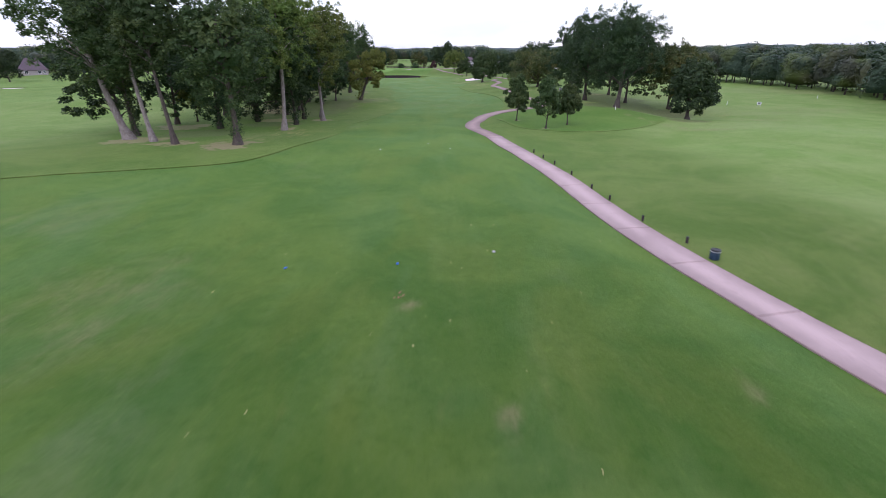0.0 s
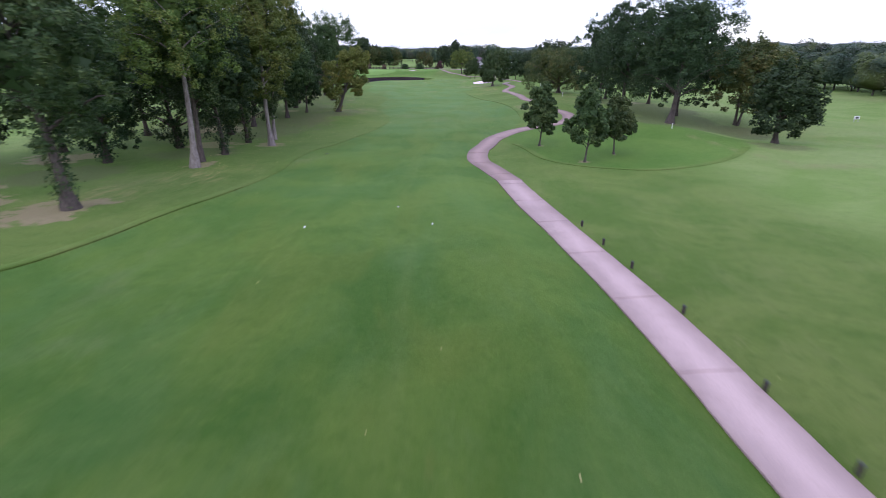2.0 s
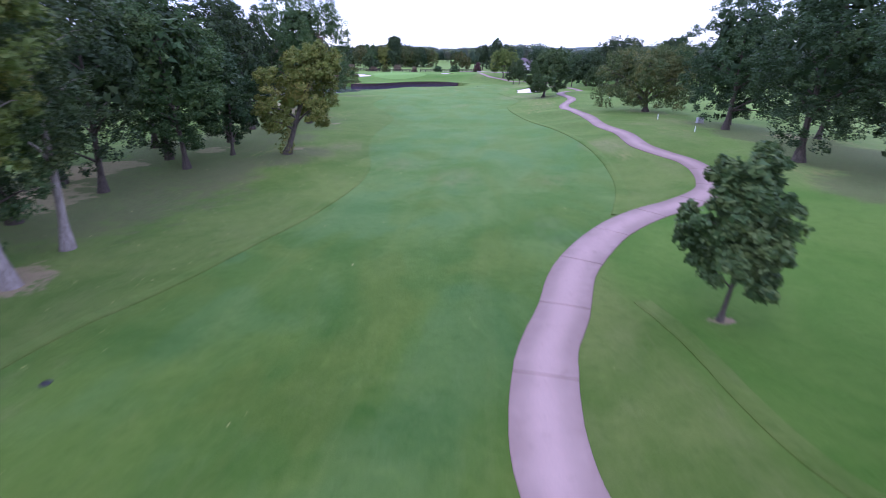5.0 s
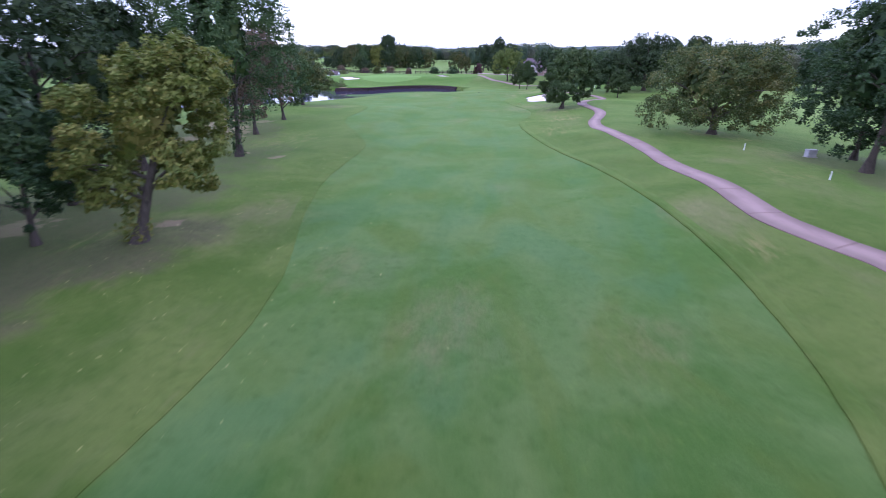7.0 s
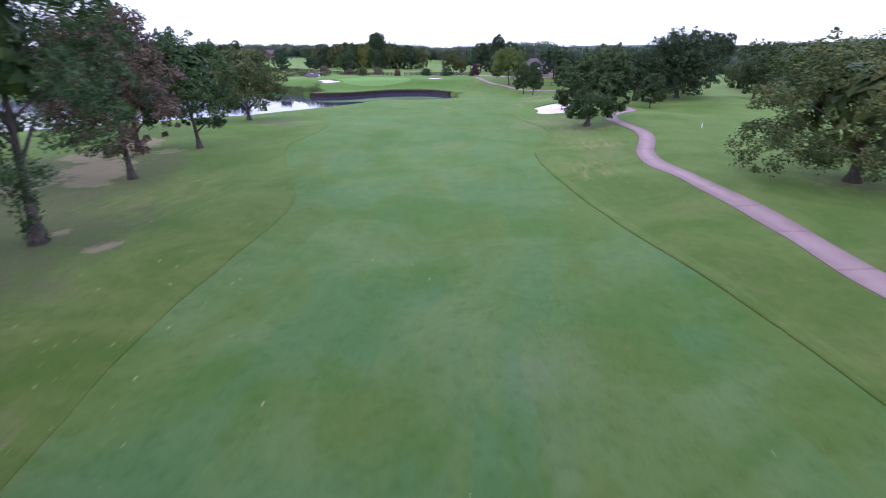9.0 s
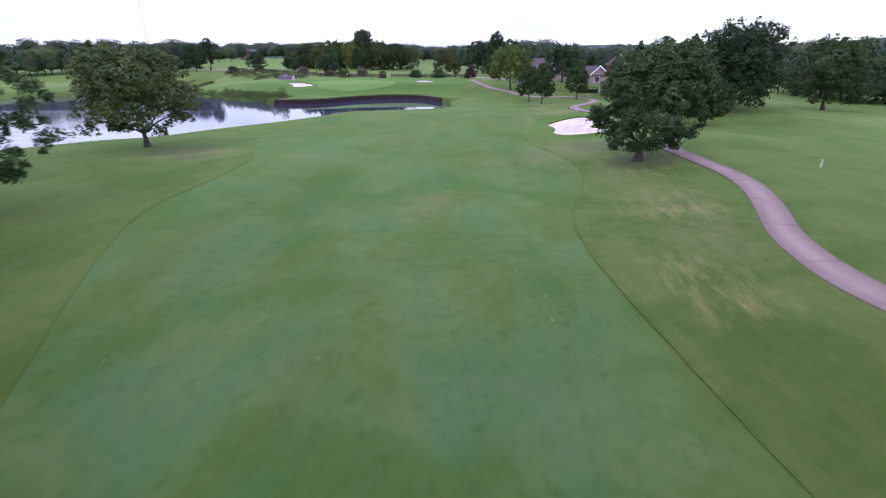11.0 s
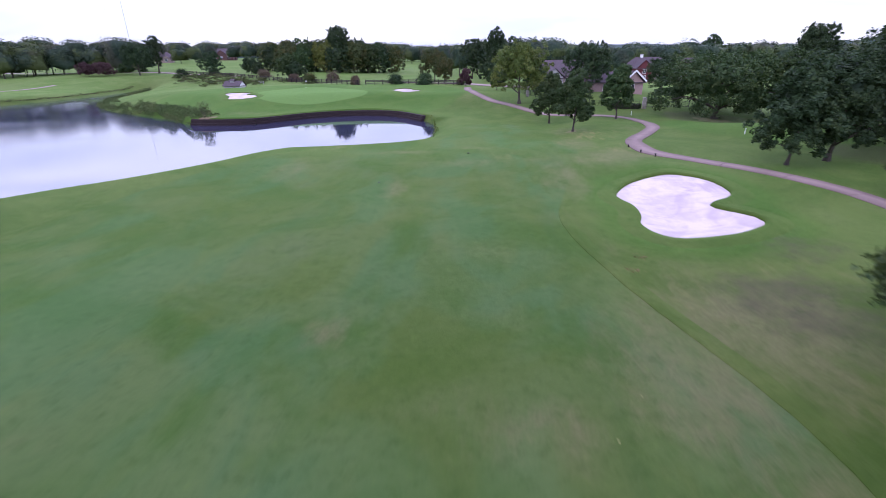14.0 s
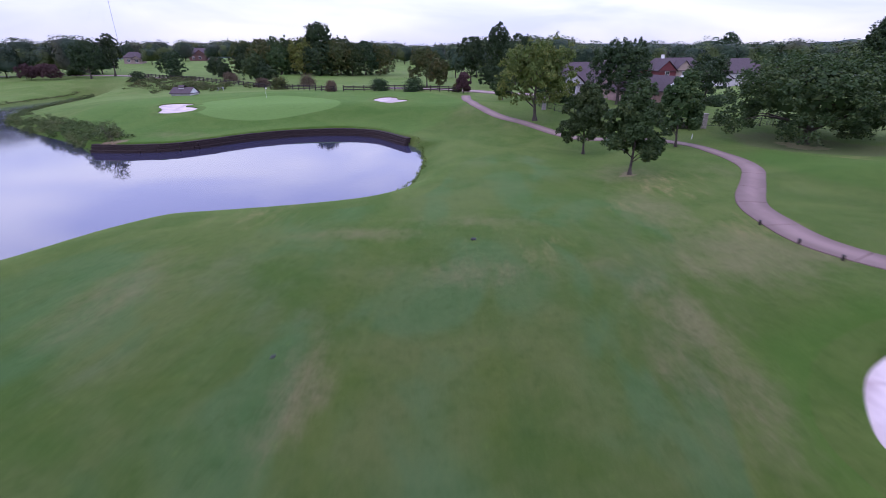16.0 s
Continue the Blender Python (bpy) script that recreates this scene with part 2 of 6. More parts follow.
def concrete_material(name, a, b, stain):
    k = Mat(name, rough=0.85, spec=0.2).world_coord()
    g, f = k.noise(0.45, 5, 0.6), k.noise(14.0, 4, 0.7)
    s = k.noise(1.6, 5, 0.7, distort=0.8)
    wear = k.rng(k.attr("across"), 0.8, 0.05)      # the middle is worn paler
    side = k.rng(k.math("ADD", k.attr("across"), k.math("MULTIPLY", k.math("SUBTRACT", s, 0.5), 0.6)), 0.72, 1.05, 0, 0.6)
    c = k.mix(k.rng(g, 0.3, 0.7), a, b)
    slab = k.noise(0.16, 2, 0.5)
    c = k.mix(k.rng(slab, 0.40, 0.62, 0, 0.55), c, tuple(v * 0.84 for v in a))
    wear = k.math("MULTIPLY", wear, k.rng(k.noise(0.5, 4, 0.6, stretch=(1.0, 0.3, 1.0)), 0.3, 0.6, 0.25, 0.75))
    c = k.mix(wear, c, tuple(min(0.75, v * 1.32) for v in b))
    c = k.mix(k.rng(s, 0.55, 0.75, 0, 0.45), c, stain)
    c = k.mix(side, c, stain)
    c = k.mix(k.rng(f, 0.3, 0.7, 0, 0.25), c, (0.16, 0.14, 0.13))
    k.color(c).bump(f, 0.25, 0.008)
    return k.m


def sand_material():
    k = Mat("bunker_sand", rough=0.95, spec=0.1).world_coord()
    g, f = k.noise(0.7, 5, 0.65, distort=0.5), k.noise(5.0, 4, 0.6)
    c = k.mix(k.rng(g, 0.35, 0.68), (0.62, 0.530, 0.505), (0.50, 0.415, 0.40))
    blotch = k.noise(0.20, 3, 0.55, stretch=(1.0, 0.7, 1.0), distort=0.9)
    c = k.mix(k.rng(blotch, 0.49, 0.60, 0, 0.8), c, (0.42, 0.335, 0.33))      # large darker mauve patches scattered by noise
    rakes = k.noise(1.6, 4, 0.6, stretch=(0.25, 1.0, 1.0), distort=0.5)
    c = k.mix(k.rng(rakes, 0.57, 0.72, 0, 0.5), c, (0.40, 0.30, 0.28))
    c = k.mix(k.rng(f, 0.55, 0.85, 0, 0.3), c, (0.44, 0.355, 0.355))
    k.color(c).bump(f, 0.5, 0.06)
    return k.m


def water_material():
    k = Mat("pond_water", rough=0.03, spec=0.5).world_coord()
    k.b.inputs["IOR"].default_value = 1.6
    g = k.noise(1.1, 4, 0.55, stretch=(1.0, 2.2, 1.0))
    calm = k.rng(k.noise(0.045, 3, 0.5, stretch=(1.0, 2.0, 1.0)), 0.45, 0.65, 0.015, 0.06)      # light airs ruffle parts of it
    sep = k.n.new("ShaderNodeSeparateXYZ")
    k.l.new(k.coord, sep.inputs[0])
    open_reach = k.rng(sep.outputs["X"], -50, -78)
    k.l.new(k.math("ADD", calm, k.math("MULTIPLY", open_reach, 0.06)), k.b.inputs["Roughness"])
    k.color(k.mix(k.noise(0.05, 3), (0.030, 0.032, 0.062), (0.042, 0.042, 0.078)))
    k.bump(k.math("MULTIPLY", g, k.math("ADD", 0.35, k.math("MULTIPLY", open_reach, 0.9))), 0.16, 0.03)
    return k.m


TURF = turf_material()
SAND = sand_material()
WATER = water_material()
PATH_NEW = concrete_material("pale_concrete", (0.262, 0.192, 0.174), (0.338, 0.252, 0.230), (0.215, 0.150, 0.132))
PATH_OLD = concrete_material("old_concrete", (0.192, 0.132, 0.113), (0.242, 0.170, 0.150), (0.156, 0.103, 0.088))
LEAF_DARK = leaf_material("leaf_dark_green", (0.018, 0.038, 0.014), (0.033, 0.062, 0.022), (0.058, 0.088, 0.030))
LEAF_MID = leaf_material("leaf_mid_green", (0.025, 0.053, 0.016), (0.049, 0.085, 0.025), (0.088, 0.120, 0.037))
LEAF_YELLOW = leaf_material("leaf_yellowing", (0.074, 0.112, 0.020), (0.150, 0.176, 0.032), (0.220, 0.205, 0.048))
LEAF_RUST = leaf_material("leaf_rust_tinged", (0.036, 0.058, 0.016), (0.074, 0.094, 0.026), (0.128, 0.112, 0.034))
LEAF_BROWN = leaf_material("leaf_browning", (0.088, 0.068, 0.046), (0.140, 0.104, 0.070), (0.176, 0.128, 0.086))
LEAF_LIGHT = leaf_material("leaf_light_green", (0.062, 0.105, 0.020), (0.110, 0.155, 0.032), (0.190, 0.205, 0.048))
LEAF_RED = leaf_material("leaf_purple_red", (0.056, 0.027, 0.032), (0.086, 0.043, 0.045), (0.104, 0.060, 0.052))
LEAF_REED = leaf_material("leaf_reed", (0.046, 0.074, 0.020), (0.085, 0.112, 0.034), (0.140, 0.138, 0.056))
# greens pushed a little to blue: distance haze painted into these leaves
LEAF_FAR = leaf_material("leaf_far_woods", (0.024, 0.045, 0.025), (0.040, 0.066, 0.033), (0.066, 0.086, 0.040), 0.11)
BARK_GREY = bark_material("bark_grey", (0.12, 0.10, 0.085), (0.30, 0.265, 0.235))
BARK_DARK = bark_material("bark_dark", (0.045, 0.038, 0.032), (0.115, 0.095, 0.08))
TIMBER = plain_material("dark_wall_timber", (0.018, 0.012, 0.013), (0.050, 0.035, 0.034), 1.2, 0.9, 0.2, 0.5, stretch=(0.4, 0.4, 3.0))
FENCE = plain_material("dark_fence_wood", (0.022, 0.017, 0.016), (0.055, 0.044, 0.04), 2.0, 0.85, 0.2)
IRON = plain_material("black_iron", (0.012, 0.012, 0.013), (0.03, 0.03, 0.03), 6.0, 0.5, 0.4, 0.1)
BIN_GREEN = plain_material("dark_blue_plastic", (0.010, 0.026, 0.048), (0.020, 0.045, 0.075), 4.0, 0.55, 0.4, 0.1)
WHITE = plain_material("white_paint", (0.70, 0.70, 0.69), (0.82, 0.82, 0.81), 4.0, 0.6, 0.3, 0.1)
BLUE = plain_material("blue_paint", (0.03, 0.11, 0.42), (0.05, 0.16, 0.52), 8.0, 0.5, 0.4, 0.1)
GREY_METAL = plain_material("grey_box_paint", (0.30, 0.30, 0.29), (0.42, 0.42, 0.41), 3.0, 0.6, 0.3, 0.1)
DARK_PLASTIC = plain_material("black_plastic", (0.012, 0.013, 0.013), (0.03, 0.03, 0.03), 9.0, 0.6, 0.3, 0.1)
SHINGLE = plain_material("mauve_brown_shingle", (0.066, 0.050, 0.056), (0.115, 0.090, 0.098), 2.5, 0.9, 0.15, 0.6, stretch=(1, 1, 5))
BRICK_RED = plain_material("red_brick", (0.105, 0.030, 0.034), (0.160, 0.048, 0.050), 6.0, 0.85, 0.2, 0.4)
BRICK_TAN = plain_material("tan_brick", (0.26, 0.20, 0.165), (0.36, 0.285, 0.24), 6.0, 0.85, 0.2, 0.4)
PALE_SIDING = plain_material("pale_siding", (0.42, 0.40, 0.40), (0.52, 0.50, 0.49), 3.0, 0.8, 0.2, 0.2)
STONE = plain_material("grey_tan_stone", (0.24, 0.21, 0.19), (0.40, 0.36, 0.33), 3.0, 0.9, 0.2, 0.6)
GLASS = plain_material("dark_window_glass", (0.02, 0.022, 0.026), (0.035, 0.038, 0.042), 1.0, 0.08, 0.5, 0.0)


# ---------------------------------------------------------------- geometry helpers
def smoothstep(a, b, v):
    u = np.clip((v - a) / (b - a), 0, 1)
    return u * u * (3 - 2 * u)


def spline(points, closed=False, step=8):
    """A Catmull-Rom curve through points, step samples to a span."""
    p = np.array(points, float)
    n = len(p)
    out = []
    for i in range(n if closed else n - 1):
        if closed:
            a, b, c, d = p[i - 1], p[i], p[(i + 1) % n], p[(i + 2) % n]
        else:
            a, b, c, d = p[max(i - 1, 0)], p[i], p[i + 1], p[min(i + 2, n - 1)]
        for s in range(step):
            t = s / step
            out.append(0.5 * (2 * b + (c - a) * t + (2 * a - 5 * b + 4 * c - d) * t * t + (3 * b - a - 3 * c + d) * t ** 3))
    if not closed:
        out.append(p[-1])
    return np.array(out)


def resample(curve, gap):
    """The curve cut at even steps of about gap metres."""
    seg = np.hypot(*np.diff(curve, axis=0).T)
    s = np.concatenate([[0], np.cumsum(seg)])
    u = np.linspace(0, s[-1], max(2, int(round(s[-1] / gap)) + 1))
    return np.stack([np.interp(u, s, curve[:, i]) for i in range(2)], 1)


def line_distance(curve, x, y, closed=False):
    """Unsigned distance from the places x, y to a polyline."""
    q = np.vstack([curve, curve[:1]]) if closed else curve
    if x.size < 200:
        a, e = q[:-1, None, :], np.diff(q, axis=0)[:, None, :]
        p = np.stack([x, y], -1)[None]
        t = np.clip(((p - a) * e).sum(-1) / ((e * e).sum(-1) + 1e-12), 0, 1)
        return np.sqrt((((p - a) - t[..., None] * e) ** 2).sum(-1).min(0))
    best = np.full(x.shape, 1e9)
    for (ax, ay), (bx, by) in zip(q[:-1], q[1:]):
        dx, dy = bx - ax, by - ay
        t = np.clip(((x - ax) * dx + (y - ay) * dy) / (dx * dx + dy * dy + 1e-12), 0, 1)
        best = np.minimum(best, (x - ax - t * dx) ** 2 + (y - ay - t * dy) ** 2)
    return np.sqrt(best)


def area_distance(curve, x, y):
    """Signed distance to a closed outline: negative inside."""
    d = line_distance(curve, x, y, True)
    q = np.vstack([curve, curve[:1]])
    if x.size < 200:
        ax, ay, bx, by = q[:-1, 0, None], q[:-1, 1, None], q[1:, 0, None], q[1:, 1, None]
        hit = ((ay > y) != (by > y)) & (x < (bx - ax) * (y - ay) / (by - ay + 1e-12) + ax)
        return np.where(hit.sum(0) % 2 == 1, -d, d)
    inside = np.zeros(x.shape, bool)
    for (ax, ay), (bx, by) in zip(q[:-1], q[1:]):
        cross = (ay > y) != (by > y)
        with np.errstate(divide="ignore", invalid="ignore"):
            inside ^= cross & (x < (bx - ax) * (y - ay) / (by - ay + 1e-12) + ax)
    return np.where(inside, -d, d)


def make_mesh(name, verts, faces, mats, smooth=False, slots=None):
    me = bpy.data.meshes.new(name)
    me.from_pydata([tuple(v) for v in verts], [], [tuple(int(i) for i in f) for f in faces])
    for m in mats:
        me.materials.append(m)
    if slots is not None:
        me.polygons.foreach_set("material_index", np.array(slots, np.int32))
    if smooth:
        me.polygons.foreach_set("use_smooth", np.ones(len(me.polygons), bool))
    me.update()
    return me


def quad_mesh(name, corners, mat):
    """A mesh of loose quads; corners is an array of n x 4 x 3."""
    n = len(corners)
    me = bpy.data.meshes.new(name)
    me.vertices.add(4 * n)
    me.vertices.foreach_set("co", corners.reshape(-1).astype(np.float32))
    me.loops.add(4 * n)
    me.loops.foreach_set("vertex_index", np.arange(4 * n, dtype=np.int32))
    me.polygons.add(n)
    me.polygons.foreach_set("loop_start", np.arange(0, 4 * n, 4, dtype=np.int32))
    me.materials.append(mat)
    me.update(calc_edges=True)
    return me


def part(name, bm, material, parent, label=""):
    me = bpy.data.meshes.new(name)
    bm.to_mesh(me)
    bm.free()
    me.materials.append(material)
    ob = new(name, me)
    ob.parent = parent
    return tagged(ob, label)


def part_mesh(name, me, parent, label=""):
    ob = new(name, me)
    ob.parent = parent
    return tagged(ob, label)


def thing(name, place, label, category, group="", turn=0.0, kind=""):
    e = new(name)
    e.empty_display_size = 0.2
    e.matrix_basis = pose(*place, 0, 0, turn)
    return tagged(e, label, category, group, kind)


def box(bm, lo, hi, bevel=0.0):
    c = [(a + b) / 2 for a, b in zip(lo, hi)]
    s = [b - a for a, b in zip(lo, hi)]
    r = bmesh.ops.create_cube(bm, size=1, matrix=Matrix.Translation(c) @ Matrix.Diagonal((*s, 1)))
    if bevel:
        edges = list({e for v in r["verts"] for e in v.link_edges})
        bmesh.ops.bevel(bm, geom=edges, offset=bevel, segments=1, affect="EDGES")
    return bm


def lathe(bm, profile, sides=16, at=(0, 0)):
    """A turned body from (radius, height) pairs, closed at both ends."""
    rings = []
    for r, z in profile:
        rings.append([bm.verts.new((at[0] + r * math.cos(2 * math.pi * i / sides), at[1] + r * math.sin(2 * math.pi * i / sides), z)) for i in range(sides)])
    for a, b in zip(rings[:-1], rings[1:]):
        for i in range(sides):
            bm.faces.new((a[i], a[(i + 1) % sides], b[(i + 1) % sides], b[i]))
    bm.faces.new(rings[0][::-1])
    bm.faces.new(rings[-1])
    return bm


def tube(verts, faces, pts, radii, sides=7):
    """Add a tapered tube along pts to lists of vertices and faces."""
    pts = np.array(pts, float)
    base = len(verts)
    for i, (p, r) in enumerate(zip(pts, radii)):
        d = pts[min(i + 1, len(pts) - 1)] - pts[max(i - 1, 0)]
        d /= np.linalg.norm(d) + 1e-9
        u = np.cross(d, (0.31, 0.95, 0.05))
        u /= np.linalg.norm(u) + 1e-9
        v = np.cross(d, u)
        for k in range(sides):
            a = 2 * math.pi * k / sides
            verts.append(p + r * (math.cos(a) * u + math.sin(a) * v))
    for i in range(len(pts) - 1):
        for k in range(sides):
            a, b = base + i * sides + k, base + i * sides + (k + 1) % sides
            faces.append((a, b, b + sides, a + sides))
    faces.append(tuple(base + (len(pts) - 1) * sides + k for k in range(sides)))


# ---------------------------------------------------------------- plan of the course
POND = spline([(-11, 274.3), (-9.2, 266), (-8.9, 257), (-9.6, 251), (-12.5, 246.6), (-16.8, 244.4), (-22.6, 242.4), (-27.2, 240.6), (-30.0, 236.1), (-32.5, 230.0),
               (-36.6, 224.8), (-42, 219.6), (-46, 213.5), (-49, 207), (-55, 202.5), (-66, 187), (-80, 184), (-104, 192), (-132, 212), (-150, 242), (-154, 272),
               (-137, 300), (-131.5, 322), (-131.2, 345), (-133.4, 363), (-129.5, 368), (-120.9, 350), (-110.7, 320), (-104, 306), (-93.5, 295.5), (-80.5, 286.5),
               (-69, 279), (-60, 272.6), (-55.5, 269.6), (-48.5, 269.8), (-44.5, 271.3), (-41.3, 274.8), (-38, 279.3), (-32.5, 283.3), (-25.5, 285.2), (-20, 284),
               (-17, 281.5), (-14.6, 278.3)], True, 5)
WALL_LINE = spline([(-56.5, 269.8), (-53, 269.5), (-48.5, 269.8), (-44.5, 271.3), (-41.3, 274.8), (-38, 279.3), (-32.5, 283.3), (-25.5, 285.2), (-20, 284), (-17, 281.5), (-14.6, 278.3), (-12.4, 275.4)], False, 8)
WATER_Z = -0.9
FAIRWAY = spline([(-64, 27), (-36.6, 38.5), (-28.7, 40.8), (-20, 43.5), (-17.3, 48.1), (-16, 54.5), (-14.9, 59.5), (-14, 67), (-14.2, 74), (-13.9, 80),
                  (-12.6, 84), (-11.2, 89.3), (-9.4, 96), (-8.5, 104), (-9.2, 111.5), (-12, 122), (-13.62, 131.45), (-13.88, 139.33), (-14.21, 148.62), (-16.09, 153.88), (-20.62, 163.11),
                  (-23.24, 171.2), (-22.97, 180.83), (-24.33, 189.69), (-30.32, 202.32), (-31, 214), (-27, 227), (-20, 236), (-7, 243), (-4, 258), (2, 264),
                  (7, 257), (9.6, 246), (10.0, 236), (7.7, 225.5), (5.44, 217.25), (4.27, 210.35), (6, 201.5), (8.8, 192.5), (8.9, 185), (7.7, 179.5),
                  (6.2, 174), (6.0, 168), (7.2, 159), (9.5, 146.6), (11.9, 136), (13.5, 124), (13.9, 113.5), (13.2, 105), (10.9, 96.5)], False, 4)
FAIRWAY = np.vstack([FAIRWAY, [(6.22, 87.19), (3.83, 77.14), (5.97, 67.6), (8.88, 47.07), (11.66, 25.92), (15.99, 2.13), (21, -40), (-64, -40)]])
BUNKER_SHIFT = 0.15
MOUND = spline([(9.03, 90.14), (10.52, 82.49), (11.75, 76.27), (14.57, 72.67), (17.72, 71.09), (21.94, 70.58), (28.19, 73.34), (34.91, 78.97), (40.44, 88.34), (36, 100), (25, 105), (15, 99)], True, 5)
GREEN = spline([(-55.2, 295), (-55.6, 306), (-45.2, 313), (-33, 308), (-28.5, 299), (-33.2, 292.9), (-41, 287.5), (-49.5, 288)], True, 5)
BUNKER_NEAR = spline([(9.5, 217.55), (11.23, 220.33), (13.71, 221.79), (15.71, 221.74), (17.57, 220.05), (17.9, 216.98), (16.93, 215.39), (15.63, 214.53), (15.14, 213.81), (15.67, 212.84),
                      (16.91, 211.54), (16.99, 210.2), (15.77, 209.18), (13.83, 208.31), (10.96, 207.98), (9.77, 208.86), (9.34, 210.64), (9.87, 212.45), (9.94, 214.38), (9.48, 215.92)], True, 5)
BUNKER_NEAR = BUNKER_NEAR + np.array([BUNKER_SHIFT, 0.0])
BUNKER_GREEN = spline([(-62, 294.7), (-62.6, 298), (-59.5, 299.4), (-56.2, 297.4), (-56.8, 295), (-53.9, 293.6), (-52.8, 291), (-53.6, 289.2), (-56, 288.3), (-58.6, 289.2), (-59.6, 292)], True, 5)
BUNKER_FAR = spline([(-23.6, 308), (-22.4, 313.5), (-19.5, 312.2), (-18.6, 308.5), (-16.4, 306.4), (-16.3, 303.2), (-18.8, 300.4), (-21.9, 303)], True, 5)
BUNKER_LEFT = spline([(-147, 165), (-143, 168.5), (-138, 167), (-138, 163.5), (-143, 162.5)], True, 5)
BUNKERS = [BUNKER_NEAR, BUNKER_GREEN, BUNKER_FAR, BUNKER_LEFT]
PATH_A = spline([(24.5, -28), (18.6, 0), (15.54, 10), (14.39, 14), (13.25, 19), (12.26, 24), (11.53, 29), (11.07, 34), (10.71, 39), (10.17, 44), (9.45, 49), (8.66, 54), (7.89, 59.5), (7.1, 66.15)], False, 8)
PATH_B = spline([(7.0, 66.05), (5.74, 71.5), (4.87, 76.07), (5.15, 80.67), (6.23, 84.22), (7.52, 88.97), (10.5, 94.5), (13.9, 98.4), (17.2, 101), (20.6, 104.8),
                 (22.4, 110.3), (22.4, 114.5), (21, 117.5), (19.7, 120.8), (19.5, 124), (19.6, 129.5), (18.9, 135), (18.5, 140), (18.6, 146), (18.4, 151),
                 (17.6, 157.5), (16.95, 162.5), (17.05, 166.2), (17.55, 169.2), (18.2, 171.2), (19.25, 174.3), (20.4, 178.5), (20.9, 183), (20.6, 187), (20.25, 190.5), (20, 194.5), (20.8, 198.5),
                 (24.5, 205), (27.35, 211.09), (27.44, 215.9), (26.2, 219.2), (23.2, 223.65), (19.1, 227.65), (16.85, 231.2), (16.63, 235.2), (17.53, 239.96), (21.32, 246.94),
                 (23.8, 252.14), (25.11, 259.71), (25.23, 266.75), (21.86, 270.62), (15.95, 271.31), (10.7, 273), (5.3, 281), (1.2, 286.3), (-2.5, 294.2)], False, 6)
PATH_B = np.vstack([PATH_B, [(-3.6, 300), (-4.3, 308), (-4.5, 316)]])
PATH_B = PATH_B + np.outer(smoothstep(84, 66, PATH_B[:, 1]) * 0.24 - 0.12 * np.exp(-((PATH_B[:, 1] - 187) / 8) ** 2) - 0.19 * np.exp(-((PATH_B[:, 1] - 75) / 3.5) ** 2) - 0.28 * np.exp(-((PATH_B[:, 1] - 136) / 7) ** 2), (1.0, 0.0))
# rises and hollows: x, y, height, reach
BUMPS = [(33, 95, 0.75, 10), (34, 47, 0.6, 8), (48, 60, 0.8, 11), (26, 30, 0.35, 7), (35, 247, 1.0, 7), (47, 246, 0.8, 8), (41, 271, -0.8, 9), (15, 224.5, 0.3, 3), (13.5, 215, 0.28, 8), (-48, 318, 0.5, 9),
         (46, 96, -1.4, 9), (16, 141, 0.22, 3), (14.5, 158, 0.25, 3.5), (29, 200, 0.4, 7), (-45, 95, 0.4, 14), (-3, 296, 0.4, 7), (-70, 120, 0.8, 18), (70, 120, -0.4, 20), (60, 190, 0.5, 16)]
# worn soil: x, y, radius
BARE = [(-37.2, 59.4, 5.5), (-31, 55.6, 4), (-23.9, 54.0, 4.2), (-22.8, 70.5, 2.6), (-21, 85, 3), (-23.2, 76.6, 1.6), (-28, 84, 5), (-18.93, 117.09, 1.5), (-25.86, 140.93, 1.4), (-37.28, 157.94, 6), (-41.28, 164.17, 5), (-34.29, 154.02, 3.4), (-38.49, 149.92, 3.6), (-35.56, 166.22, 2.4), (-43.43, 171.91, 4.5), (-45.09, 151.67, 4),
        (-34.46, 152.79, 3), (-42.48, 168.29, 5), (-36.09, 166.76, 2), (-21.34, 138.63, 1.3), (-27.69, 115.03, 3.0), (-33, 98, 6), (12.79, 84.1, 1.05), (15.89, 74.67, 1.35), (20.34, 78.86, 1.1), (-40, 75, 6),
        (-34.34, 107.21, 5), (36, 101, 2), (41, 131, 4), (12.08, 251.31, 1.4), (40.17, 270.51, 4), (-53.56, 271.29, 2.2), (15.5, 190.5, 1.3), (30, 156, 1.6)]
